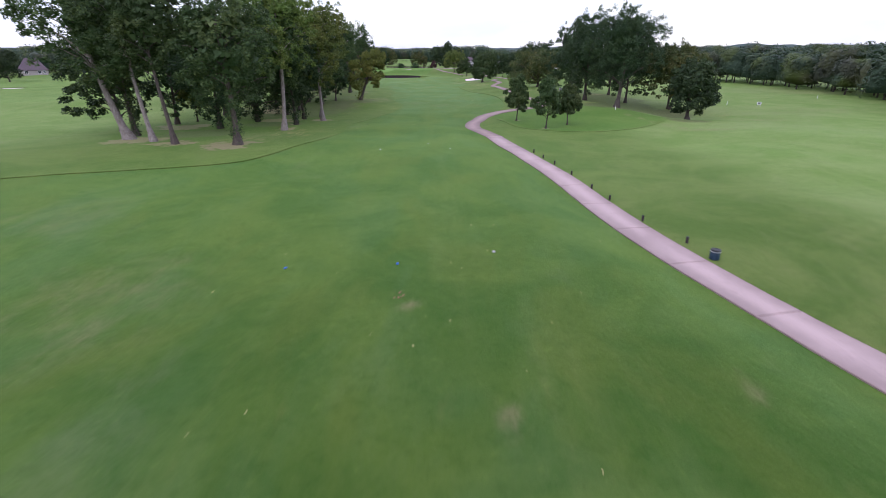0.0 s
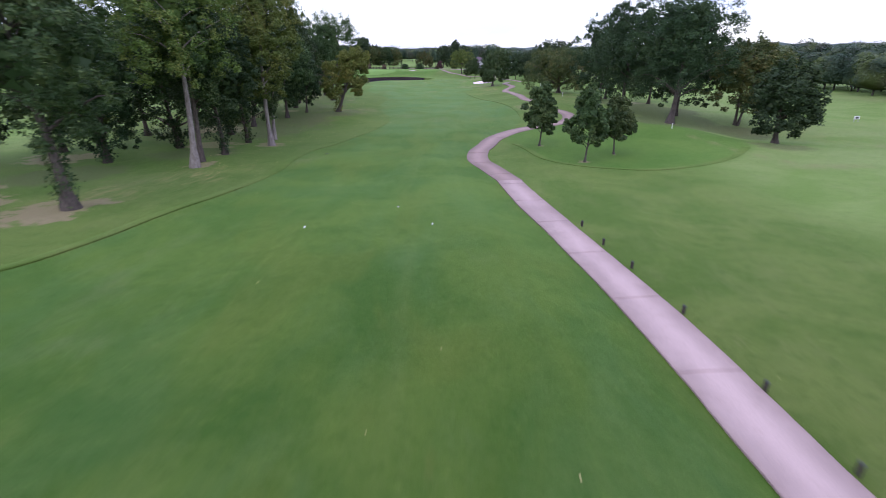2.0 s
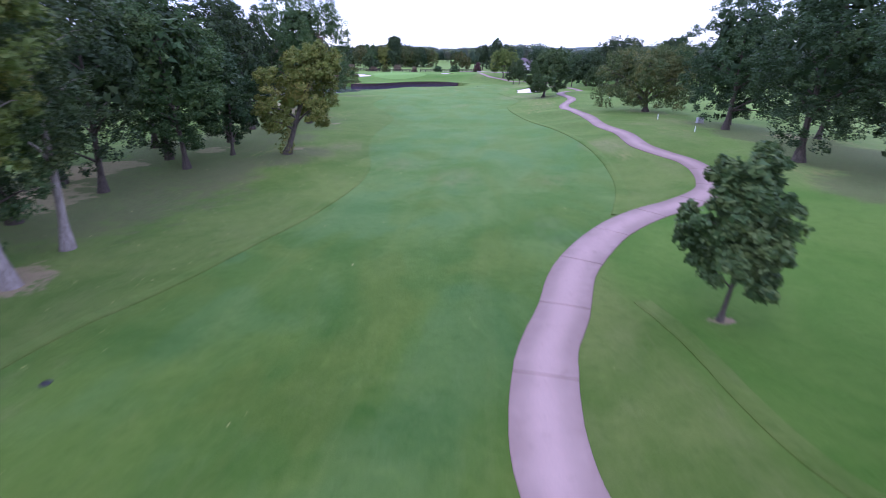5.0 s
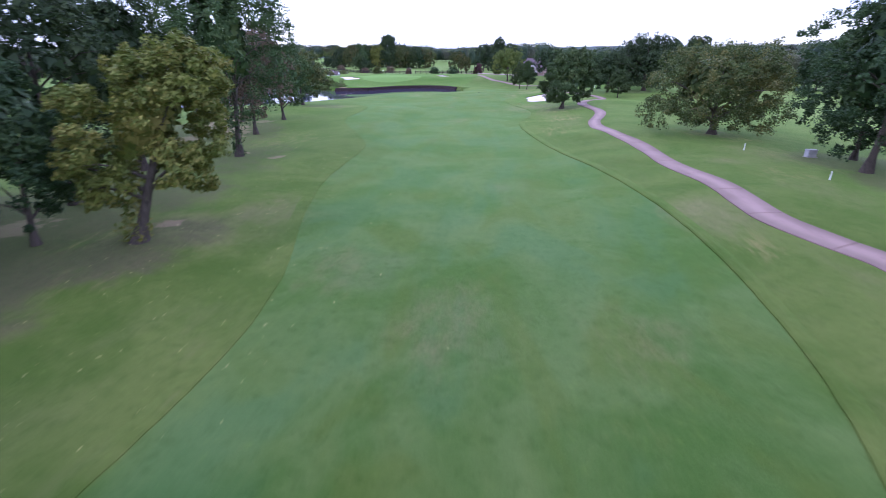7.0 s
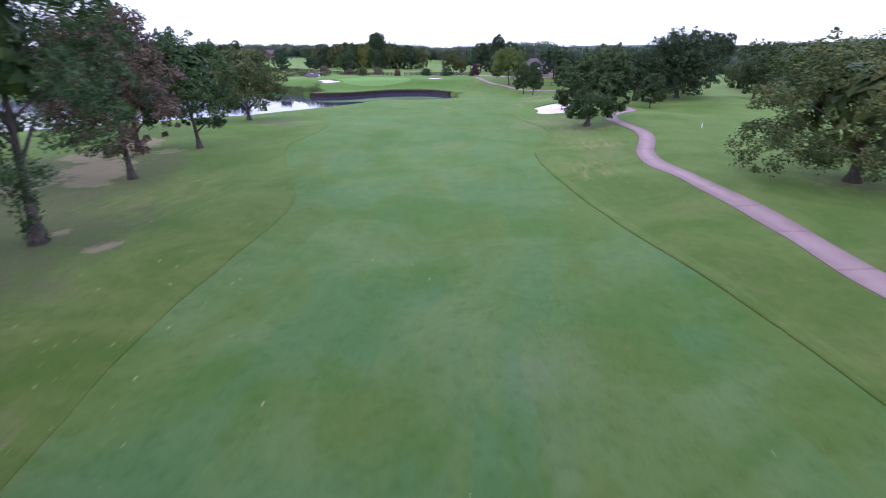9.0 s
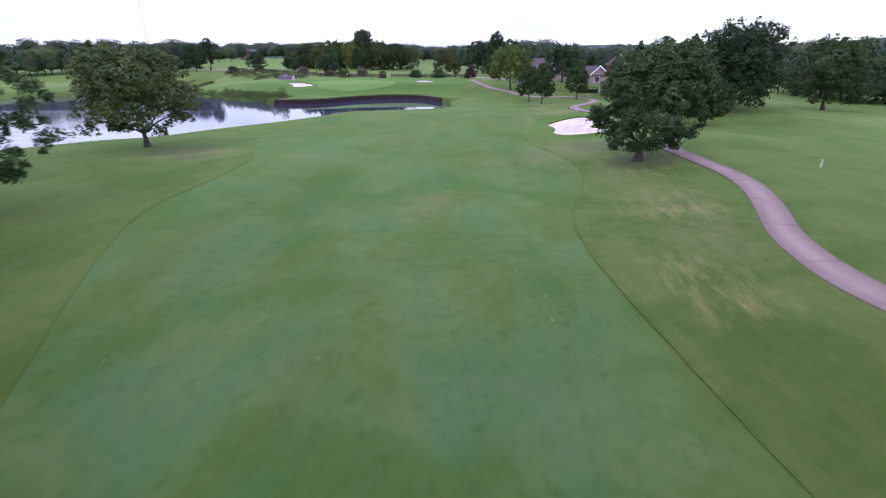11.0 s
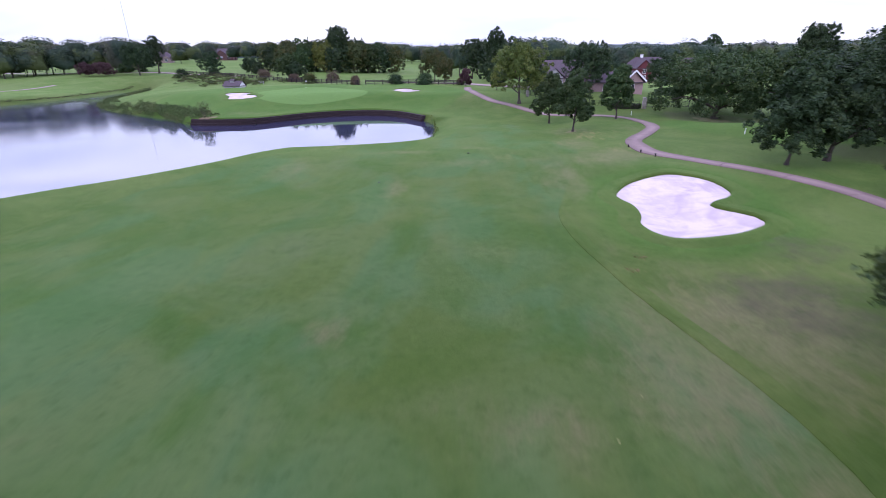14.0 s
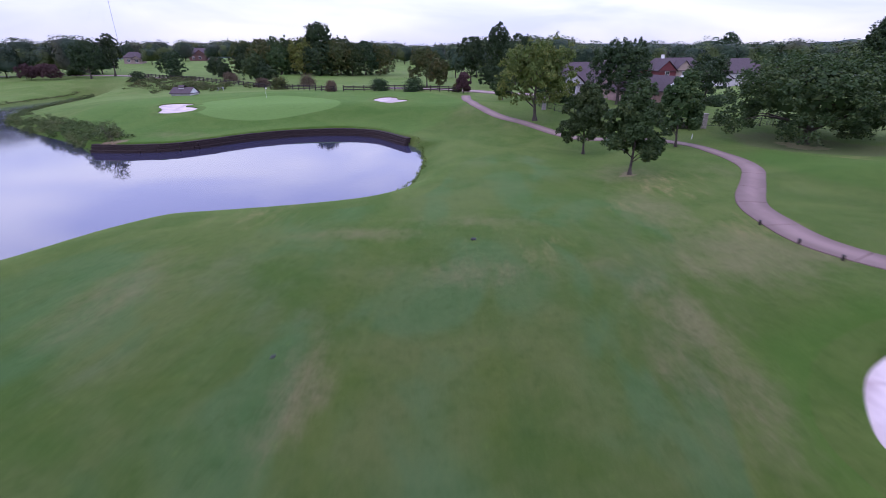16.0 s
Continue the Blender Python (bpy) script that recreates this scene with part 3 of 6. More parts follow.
# leaf litter and tree shade painted into the turf: x, y, radius, strength
LITTER_SHADE = [(-31, 98, 20, 0.56), (-30, 140, 15, 0.52), (-30, 118, 14, 0.56), (-19, 112, 6, 0.55), (-24, 108, 8, 0.7), (-26, 116, 7, 0.7), (-33, 152, 10, 0.55), (-20, 100, 7, 0.4), (13, 200, 6, 0.42), (17, 206, 5, 0.35), (40, 108, 9, 0.9), (46, 100, 7, 0.8), (-34.9, 193, 6, 0.8), (-30.5, 188.5, 4, 0.5), (-37, 156, 8, 0.7), (-17.5, 116, 5, 0.5), (-24, 124, 9, 0.55), (-22, 104, 8, 0.5), (-27, 94, 8, 0.6), (-27, 78, 8, 0.6), (-33, 66, 8, 0.7), (-24, 134, 8, 0.45), (37, 104, 11, 1.0), (40, 118, 11, 1.0), (38, 130, 10, 1.0), (37, 140, 8, 0.9), (42.52, 84.43, 6, 0.6), (39.66, 270.48, 11, 1.0), (45.01, 266.72, 9, 0.9), (-28.64, 113.19, 10, 0.8), (-30.91, 99.89, 9, 0.7), (-30.49, 127.99, 9, 0.7),
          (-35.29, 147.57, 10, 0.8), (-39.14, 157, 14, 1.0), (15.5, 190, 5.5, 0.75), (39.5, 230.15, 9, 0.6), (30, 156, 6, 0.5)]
# worn, greyish-brown turf: x, y, half width, half length, strength
WORN = [(11.3, 240, 1.2, 2.2, 1.0), (9.2, 229.5, 1.2, 2.6, 0.8), (7.4, 224.3, 0.9, 2.6, 0.8), (5.0, 220.5, 0.9, 2.2, 0.6), (15.2, 230.3, 1.6, 1.0, 1.0), (5.3, 229.2, 2.0, 1.2, 0.5), (24.2, 138, 2.0, 1.6, 0.9), (14.6, 123.0, 1.2, 2.6, 0.8), (-15.4, 120, 1.2, 4.5, 0.8), (-15, 124, 0.5, 0.8, 1.0), (-5.8, 175.2, 0.7, 1.0, 0.8), (-5.1, 172.7, 0.6, 0.6, 0.8), (-7.6, 196.6, 0.9, 1.2, 0.8), (8.2, 189, 1.8, 3, 0.7), (6.7, 200.6, 0.8, 0.7, 1.0), (-9.6, 233.5, 4, 1.2, 0.8), (10.45, 240.06, 2.4, 5, 0.9), (12.34, 230.94, 3.5, 4, 1.0), (15.54, 230.68, 1.6, 1.8, 1.0), (-8.4, 219, 0.9, 3.2, 0.9), (-19.8, 226, 1.8, 4, 0.8), (-2.4, 228, 4, 1.6, 0.6), (6.56, 222.87, 1.6, 6, 0.8),
        (-1.7, 236, 5, 1.2, 0.6), (11.55, 251.5, 3, 4, 0.8), (20.4, 251.32, 2, 3, 0.6), (-6.8, 112.4, 1.6, 3, 0.5), (-0.2, 108, 2.6, 3.5, 0.55), (8, 107.2, 2.6, 2.4, 0.5), (16.2, 122.5, 2.6, 4, 0.9), (20, 112.6, 1.6, 3, 0.5),
        (-14.49, 121.98, 2.4, 4, 0.7), (-17.57, 116.05, 3.5, 3.5, 0.9), (0.5, 192, 4, 1.6, 0.5), (-4.1, 177.2, 2, 3, 0.7), (6.7, 195, 3, 5, 0.8), (-5.1, 172.7, 1, 1.2, 0.6), (-32.3, 190.43, 5, 4, 0.9), (-18.98, 189.73, 3.5, 1.2, 0.7), (10.6, 198, 4, 5, 0.9),
        (11.8, 186, 3.5, 5, 0.7), (55.52, 84.32, 6, 4, 0.6), (39.71, 72.07, 5, 1.6, 0.8), (-15, 17.4, 4, 5, 0.5), (-20, 9, 5, 3, 0.5), (-13.5, 72.8, 2, 5, 0.5), (-1.4, 16.7, 0.3, 0.4, 1.0), (1.4, 10.8, 0.16, 0.9, 1.0), (9.3, 11.2, 0.3, 0.8, 0.8),
        (2.0, 10.2, 0.12, 0.5, 1.0), (4.0, 8.6, 0.15, 0.5, 0.9), (14, 171, 4, 7, 0.55), (13, 180, 3.5, 5, 0.55), (-24, 62, 4, 6, 0.6), (33.5, 88.2, 0.8, 1.6, 0.8), (34.5, 84.4, 0.5, 1.8, 1.0), (35.2, 80.8, 0.5, 1.8, 1.0), (36.0, 77.4, 0.5, 1.8, 1.0), (37.2, 74.6, 0.7, 1.4, 1.0), (38.8, 72.6, 1.0, 1.0, 1.0), (115, 140, 22, 9, 0.8), (75, 96, 12, 6, 0.5), (-30, 26, 9, 4, 0.4), (-70, 60, 20, 6, 0.5), (30, 143, 4, 5, 0.7), (27, 128, 3, 5, 0.6), (-4, 290, 3, 4, 0.5), (-48, 276, 6, 2.5, 0.6)]
# dry turf: x, y, radius, strength
DRY = [(37, 108, 13, 0.75), (41, 128, 13, 0.7), (34, 140, 9, 0.5), (42.52, 84.43, 6, 0.6), (53.12, 92.08, 9, 0.35), (11, 164, 7, 0.48), (13.5, 176, 7, 0.6), (15.5, 190, 8, 0.75), (14.94, 203.89, 5, 0.25), (9, 200, 4, 0.4),
       (13.56, 246.88, 7, 0.6), (15.17, 234.64, 5, 0.55), (9, 240, 4, 0.5), (16.5, 117, 4, 0.45), (27, 133, 6, 0.45), (30, 155, 9, 0.6), (-23.05, 113.16, 12, 0.5), (-27.71, 147.4, 16, 0.45), (-20, 66, 8, 0.5), (-24, 58, 7, 0.5),
       (1.6, 11, 2.2, 0.16), (-1.9, 17.7, 0.9, 0.3), (70, 105, 14, 0.35), (4, 280, 4, 0.4), (0, 232, 7, 0.35), (-18, 238, 7, 0.35), (-50, 262, 5, 0.3), (-29.6, 187.73, 7, 0.35), (37.93, 259.58, 8, 0.6)]


LIE_Y = [-100, 50, 70, 86, 120, 150, 190, 215, 232, 248, 265, 300]
LIE_Z = [1.3, 1.25, 0.55, 0.15, 0.4, 0.25, 0.45, 0.65, 1.0, 0.6, 0.25, 0.4]


def profile(y):
    """The long fall of the hole, eased between its turning points."""
    i = np.clip(np.searchsorted(LIE_Y, y) - 1, 0, len(LIE_Y) - 2)
    a, b = np.array(LIE_Y)[i], np.array(LIE_Y)[i + 1]
    return np.array(LIE_Z)[i] + (np.array(LIE_Z)[i + 1] - np.array(LIE_Z)[i]) * smoothstep(a, b, y)


# the path side lies lower than the raised tee: distance, drop; and the line of the path that ends the bank
DROP_Y = [-100, 10, 22, 42, 50, 58, 66, 74, 84, 96]
DROP_Z = [0.62, 0.62, 0.72, 0.82, 0.92, 0.80, 0.54, 0.46, 0.10, 0.0]
RUN_Y = [-30, 10, 18, 26, 34, 42, 50, 58, 66, 75, 85, 97]
RUN_X = [24.5, 15.6, 13.8, 12.2, 11.3, 10.6, 9.5, 8.1, 6.9, 5.2, 6.6, 13.0]


def ground_z(x, y, cut=True):
    """Height of the ground at arrays x, y."""
    x, y = np.asarray(x, float), np.asarray(y, float)
    d = area_distance(POND, x, y)
    z = profile(y) + 2.5 * smoothstep(262, 300, y) * smoothstep(62, 22, x) * smoothstep(-1, 18, d) * (1 - 0.7 * smoothstep(-72, -106, x) * smoothstep(368, 338, y)) + 1.8 * smoothstep(340, 400, y) * smoothstep(-20, -90, x)
    z = z - np.interp(y, DROP_Y, DROP_Z) * smoothstep(-6.0, -1.0, x - np.interp(y, RUN_Y, RUN_X))
    z = z + 0.65 * smoothstep(9, 19, x) * smoothstep(70, 45, x) * smoothstep(204, 222, y) * smoothstep(275, 255, y)
    z = z + 0.8 * smoothstep(-11, -19, x) * smoothstep(98, 114, y) * smoothstep(212, 186, y)
    z = z + smoothstep(400, 540, y) * (1.6 + 2.2 * smoothstep(-80, -160, x))
    near = smoothstep(500, 300, np.hypot(x, y - 150))
    tame = 0.15 + 0.85 * smoothstep(1.5, 7, np.minimum(line_distance(PATH_A[::4], x, y), line_distance(PATH_B[::3], x, y)))
    z = z + near * tame * (0.10 * np.sin(x / 6.5 + 1.2 * np.sin(y / 17)) * np.sin(y / 9.0 + 0.6) + 0.10 * np.sin(x / 15 - y / 21))
    z = z + np.exp(-((x - 21) / np.where(x < 21, 8.0, 20.0)) ** 2) * smoothstep(105, 130, y) * smoothstep(218, 198, y)
    for bx, by, h, r in BUMPS:
        z = z + h * np.exp(-((x - bx) ** 2 + (y - by) ** 2) / (r * r))
    wall = smoothstep(7, 3, line_distance(WALL_LINE, x, y))
    reach = 4.2 * (1 - wall) + 0.5 * wall
    u = np.clip(d / reach, 0, 1)
    bank = 1 - (1 - u) ** 2
    z = np.where(d > 0, (WATER_Z - 0.06) * (1 - bank) + z * bank, WATER_Z - 0.06 + np.maximum(d * 0.6, -1.6))
    if cut:
        for b in BUNKERS:
            z = z - 0.7 * smoothstep(0.9, -0.2, area_distance(b, x, y))
    return z


def gz(x, y):
    return float(ground_z(np.array([x]), np.array([y]))[0])


def axis(parts):
    out = []
    for a, b, step in parts:
        out.extend(np.linspace(a, b, max(1, int(round((b - a) / step))), endpoint=False))
    return np.array(out + [parts[-1][1]])


def build_ground():
    xs = axis([(-3000, -600, 300), (-600, -240, 40), (-240, -75, 4), (-75, 62, 0.8), (62, 140, 3), (140, 600, 40), (600, 3000, 300)])
    ys = axis([(-400, -60, 40), (-60, 0, 4), (0, 330, 0.8), (330, 420, 2.5), (420, 600, 12), (600, 900, 50), (900, 3600, 300)])
    X, Y = np.meshgrid(xs, ys)
    x, y = X.ravel(), Y.ravel()
    z = ground_z(x, y)
    me = bpy.data.meshes.new("ground")
    nx, ny = len(xs), len(ys)
    me.vertices.add(nx * ny)
    me.vertices.foreach_set("co", np.stack([x, y, z], 1).ravel().astype(np.float32))
    i = (np.arange(ny - 1)[:, None] * nx + np.arange(nx - 1)[None]).ravel()
    loops = np.stack([i, i + 1, i + nx + 1, i + nx], 1).ravel().astype(np.int32)
    me.loops.add(len(loops))
    me.loops.foreach_set("vertex_index", loops)
    me.polygons.add(len(i))
    me.polygons.foreach_set("loop_start", np.arange(0, len(loops), 4, dtype=np.int32))
    me.polygons.foreach_set("use_smooth", np.ones(len(i), bool))
    me.update(calc_edges=True)
    zones = {"fair": area_distance(FAIRWAY, x, y), "green": area_distance(GREEN, x, y), "lush": np.minimum(area_distance(MOUND, x, y), np.minimum(area_distance(BUNKER_NEAR, x, y) - 3.0, np.minimum(area_distance(GREEN, x, y) - 24.0, np.hypot(x - 38, (y - 252) * 0.8) - 12.0)))}
    bare, dry = np.zeros(len(x)), np.zeros(len(x))
    for bx, by, r in BARE:
        bare = np.maximum(bare, 1 - np.hypot(x - bx, y - by) / r)
    for bx, by, r, s in DRY:
        dry = np.maximum(dry, s * smoothstep(r, 0, np.hypot(x - bx, (y - by) * 0.8)))
    litter_shade = np.zeros(len(x))
    for bx, by, r, s in LITTER_SHADE:
        litter_shade = np.maximum(litter_shade, s * smoothstep(r, r * 0.3, np.hypot(x - bx, y - by)))
    zones["litter_shade"] = litter_shade
    worn = np.zeros(len(x))
    for bx, by, rx, ry, s in WORN:
        worn = np.maximum(worn, s * smoothstep(2.1, 0.0, np.hypot((x - bx) / rx, (y - by) / ry)))
    zones["worn"] = worn
    zones["open"] = np.maximum(smoothstep(20, 34, x) * smoothstep(160, 110, y), np.maximum(0.8 * smoothstep(40, 60, x), np.maximum(0.7 * smoothstep(-40, -60, x) * smoothstep(150, 90, y), 0.6 * smoothstep(300, 330, y))))
    zones["bare"], zones["dry"], zones["far_down"] = bare, dry, np.clip(y / 260, 0, 1)
    for name, v in zones.items():
        me.attributes.new(name, "FLOAT", "POINT").data.foreach_set("value", v.astype(np.float32))
    me.materials.append(TURF)
    return tagged(new("ground", me), "mown golf fairway with greener rough and dry patches", "ground", kind="structure")


ground = build_ground()


def strip(name, curve, half, mat, label, rise=0.06, thick=0.25, category="path"):
    """A slab of concrete that follows the ground, with a real edge."""
    c = resample(curve, 0.6)
    d = np.gradient(c, axis=0)
    d /= np.hypot(d[:, 0], d[:, 1])[:, None]
    nrm = np.stack([d[:, 1], -d[:, 0]], 1)
    wide = half(c[:, 1]) if callable(half) else np.full(len(c), half)
    half = float(wide.mean())
    rng = np.random.RandomState(4)
    # a sunk joint every few metres
    rows, sink = [], []
    for i in range(len(c)):
        if i % 9 == 5:
            for o, h in ((-0.045, 0.0), (-0.025, -0.05), (0.025, -0.05), (0.045, 0.0)):
                rows.append((i, o))
                sink.append(h)
        else:
            rows.append((i, 0.0))
            sink.append(0.0)
    pick = np.array([i for i, _ in rows])
    c = c[pick] + d[pick] * np.array([o for _, o in rows])[:, None]
    nrm, wide = nrm[pick], wide[pick]
    prof = [(-1.0, -thick), (-1.0, -0.02), (-0.975, 0.0), (-0.5, 0.012), (0.0, 0.018), (0.5, 0.012), (0.975, 0.0), (1.0, -0.02), (1.0, -thick)]
    z0 = ground_z(c[:, 0], c[:, 1]) + rise
    zl = [ground_z(c[:, 0] + nrm[:, 0] * half * s, c[:, 1] + nrm[:, 1] * half * s) for s in (-1, 1)]
    z0 = np.maximum(z0, (zl[0] + zl[1]) / 2 + rise)
    tilt = (zl[1] - zl[0]) / 2          # the slab leans with the ground
    wob = (np.convolve(rng.normal(0, 1, pick[-1] + 9), np.ones(9) / 9, "valid") * 0.12)[pick]
    verts, faces, across = [], [], []
    for i in range(len(c)):
        for o, h in prof:
            w = wide[i] + wob[i] * 0.6
            verts.append((c[i, 0] + nrm[i, 0] * w * o, c[i, 1] + nrm[i, 1] * w * o, z0[i] + o * tilt[i] + h + (sink[i] if h > -0.1 else 0.0)))
            across.append(abs(o))
    m = len(prof)
    for i in range(len(c) - 1):
        for k in range(m - 1):
            a = i * m + k
            faces.append((a, a + m, a + m + 1, a + 1))
    faces.append(tuple(range(m)))
    faces.append(tuple(range((len(c) - 1) * m, len(c) * m))[::-1])
    me = make_mesh(name, verts, faces, [mat])
    me.attributes.new("across", "FLOAT", "POINT").data.foreach_set("value", np.array(across, np.float32))
    return tagged(new(name, me), label, category, kind="structure")


strip("cart_path", PATH_A, 1.12, PATH_NEW, "pale pinkish concrete cart path across the grass", 0.09)
strip("cart_path", PATH_B, lambda y: 1.15 - 0.2 * smoothstep(122, 136, y), PATH_OLD, "older mauve-grey concrete cart path winding through the rough", 0.05)
strip("cart_path", spline([(-175, 318), (-165, 330), (-158, 345), (-156, 352)], False, 6), 1.0, PATH_NEW, "narrow pale cart path in the far field", 0.05)
strip("road", spline([(-330, 404), (-230, 402), (-150, 398), (-118, 384), (-96, 372)], False, 6), 2.4, PATH_NEW, "pale concrete road behind the pond", 0.08, category="road")
strip("road", spline([(-30, 343), (-8, 333), (2, 325), (14, 317), (24, 309)], False, 6), 2.6, PATH_NEW, "pale concrete street beside the houses", 0.12, category="road")


def rough_edge(line, label, area=FAIRWAY, outside=True, tall=1.0):
    """The step of longer grass where the mown fairway ends."""
    c = resample(line, 0.5)
    d = np.gradient(c, axis=0)
    d /= np.hypot(d[:, 0], d[:, 1])[:, None]
    out = np.stack([d[:, 1], -d[:, 0]], 1)
    if (area_distance(area, *(c[len(c) // 2][None] + out[len(c) // 2] * 0.3).T)[0] < 0) == outside:
        out = -out
    rng = np.random.RandomState(2)
    jig = np.convolve(rng.normal(0, 1, len(c) + 4), np.ones(5) / 5, "valid") * 0.05
    rows = []
    for off, dz in ((-0.02, -0.06), (0.0, 0.06), (0.12, 0.085), (0.5, 0.06), (1.1, -0.03)):
        p = c + out * (off + jig)[:, None]
        rows.append(np.column_stack([p, ground_z(p[:, 0], p[:, 1]) + dz * tall * (1 + jig * 4)]))
    v = np.vstack(rows)
    n = len(c)
    faces = [(k * n + i, k * n + i + 1, (k + 1) * n + i + 1, (k + 1) * n + i) for k in range(4) for i in range(n - 1)]
    me = make_mesh("rough_edge", v, faces, [TURF], False)
    for name, val in (("fair", np.full(len(v), 1.0)), ("green", np.full(len(v), 9.0)), ("lush", np.full(len(v), 5.0)), ("bare", np.zeros(len(v))), ("dry", np.zeros(len(v))), ("litter_shade", np.zeros(len(v))), ("worn", np.zeros(len(v))), ("open", np.zeros(len(v))), ("far_down", v[:, 1] / 260)):
        me.attributes.new(name, "FLOAT", "POINT").data.foreach_set("value", val.astype(np.float32))
    tagged(new("rough_edge", me), label, "grass edge", kind="structure")


def along(y0, y1, left):
    """The stretch of the fairway's outline between two distances, on one side."""
    m = [p for p in FAIRWAY if y0 <= p[1] <= y1 and (p[0] < -4) == left]
    return np.array(sorted(m, key=lambda p: p[1]))


rough_edge(along(38, 62, True), "step of longer rough along the fairway")
rough_edge(along(58, 206, True), "low step of longer rough along the fairway", tall=0.45)
rough_edge(along(98, 186, False), "step of longer rough along the fairway")
rough_edge(along(183, 214, False), "low step of longer rough along the fairway", tall=0.4)
rough_edge(MOUND[3:38], "step of longer grass round the mound with the young trees", MOUND, False, 0.6)


def build_bunker(outline, label):
    """A dished sheet of sand with a turf lip round it."""
    c = resample(np.vstack([outline, outline[:1]]), 0.35)[:-1]
    mid = c.mean(0)
    n = len(c)
    d = np.roll(c, -1, 0) - np.roll(c, 1, 0)
    d /= np.hypot(d[:, 0], d[:, 1])[:, None]
    out = np.stack([d[:, 1], -d[:, 0]], 1)
    if area_distance(outline, *(c[:1] + out[:1] * 0.2).T)[0] < 0:
        out = -out
    rim = ground_z(c[:, 0], c[:, 1], False)
    flat = rim.mean()
    lo = np.floor(c.min(0) - 0.5)
    hi = np.ceil(c.max(0) + 0.5)
    xs, ys = np.arange(lo[0], hi[0] + 0.1, 0.3), np.arange(lo[1], hi[1] + 0.1, 0.3)
    X, Y = np.meshgrid(xs, ys)
    sd = area_distance(outline, X.ravel(), Y.ravel())
    gx = ground_z(X.ravel(), Y.ravel(), False)
    bowl = gx - 0.10 - 0.38 * smoothstep(0.2, -2.6, sd) + 0.18 * smoothstep(0, -1.2, sd) * smoothstep(mid[1] - 1, hi[1], Y.ravel())
    rr = np.random.RandomState(3).normal(0, 0.012, len(sd))
    verts = np.stack([X.ravel(), Y.ravel(), bowl + rr], 1)
    nx = len(xs)
    faces = []
    for j in range(len(ys) - 1):
        for i in range(nx - 1):
            q = (j * nx + i, j * nx + i + 1, (j + 1) * nx + i + 1, (j + 1) * nx + i)
            if min(sd[k] for k in q) < 0.35:
                faces.append(q)
    tagged(new("sand_bunker", make_mesh("sand_bunker", verts, faces, [SAND], True)), label, "sand bunker", kind="structure")
    rings = []
    for off, dz in ((-0.06, -0.22), (0.0, -0.02), (0.10, 0.07), (0.45, 0.05), (1.1, 0.02), (1.9, -0.02)):
        p = c + out * off
        rings.append(np.column_stack([p, (rim if off < 0.2 else ground_z(p[:, 0], p[:, 1], False)) + dz]))
    lip = np.vstack(rings)
    faces = []
    for k in range(len(rings) - 1):
        for i in range(n):
            faces.append((k * n + i, k * n + (i + 1) % n, (k + 1) * n + (i + 1) % n, (k + 1) * n + i))
    me = make_mesh("bunker_lip", lip, faces, [TURF], True)
    for name, v in (("fair", 5.0), ("green", 9.0), ("lush", 0.2), ("bare", 0.0), ("dry", 0.0), ("litter_shade", 0.0), ("worn", 0.0), ("open", 0.0), ("far_down", 0.8)):
        me.attributes.new(name, "FLOAT", "POINT").data.foreach_set("value", np.full(len(lip), v, np.float32))
    tagged(new("bunker_lip", me), "raised turf lip round the sand", "grass lip", kind="structure")


build_bunker(BUNKER_NEAR, "kidney-shaped bunker of raked white sand beside the fairway")
build_bunker(BUNKER_GREEN, "white sand bunker beside the putting green")
build_bunker(BUNKER_FAR, "small white sand bunker on the far side of the green")
build_bunker(BUNKER_LEFT, "white sand bunker on the neighbouring hole")

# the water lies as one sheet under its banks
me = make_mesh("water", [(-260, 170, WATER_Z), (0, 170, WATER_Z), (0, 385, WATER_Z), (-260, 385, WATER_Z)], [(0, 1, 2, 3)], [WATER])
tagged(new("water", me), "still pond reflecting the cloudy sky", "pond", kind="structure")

# ---------------------------------------------------------------- trees
LEAFY = {"broad": 0.36, "tall": 0.46, "young": 0.27, "vase": 0.60}


def envelope(shape, f):
    """Relative crown radius at the height fraction f."""
    f = np.clip(f, 0, 1)
    if shape == "young":
        return np.where(f < 0.22, 0.55 + f / 0.22 * 0.45, np.power(np.maximum(1 - ((f - 0.22) / 0.78) ** 1.5, 0), 0.75)) + 0.04
    peak = LEAFY[shape]
    u = np.where(f < peak, (peak - f) / peak, (f - peak) / (1 - peak))
    return np.power(np.maximum(1 - u ** 2.2, 0.0), 0.55) * np.where(f < peak, 0.92 + 0.08 * f / peak, 1.0) + 0.03


def leaf_cards(rng, pos, nrm, size, slim=0.55):
    """Loose leaf sprays: three-cornered, so that they stay cheap."""
    k = len(pos)
    nrm = nrm / (np.linalg.norm(nrm, axis=1)[:, None] + 1e-9)
    u = np.cross(nrm, rng.normal(0, 1, (k, 3)))
    u /= np.linalg.norm(u, axis=1)[:, None] + 1e-9
    v = np.cross(nrm, u)
    L = (size * rng.uniform(0.55, 1.35, k))[:, None]
    w = L * slim * rng.uniform(0.7, 1.2, (k, 1))
    return np.stack([pos - u * L, pos + u * L * 0.7 + v * w, pos + u * L * 0.7 - v * w], 1)


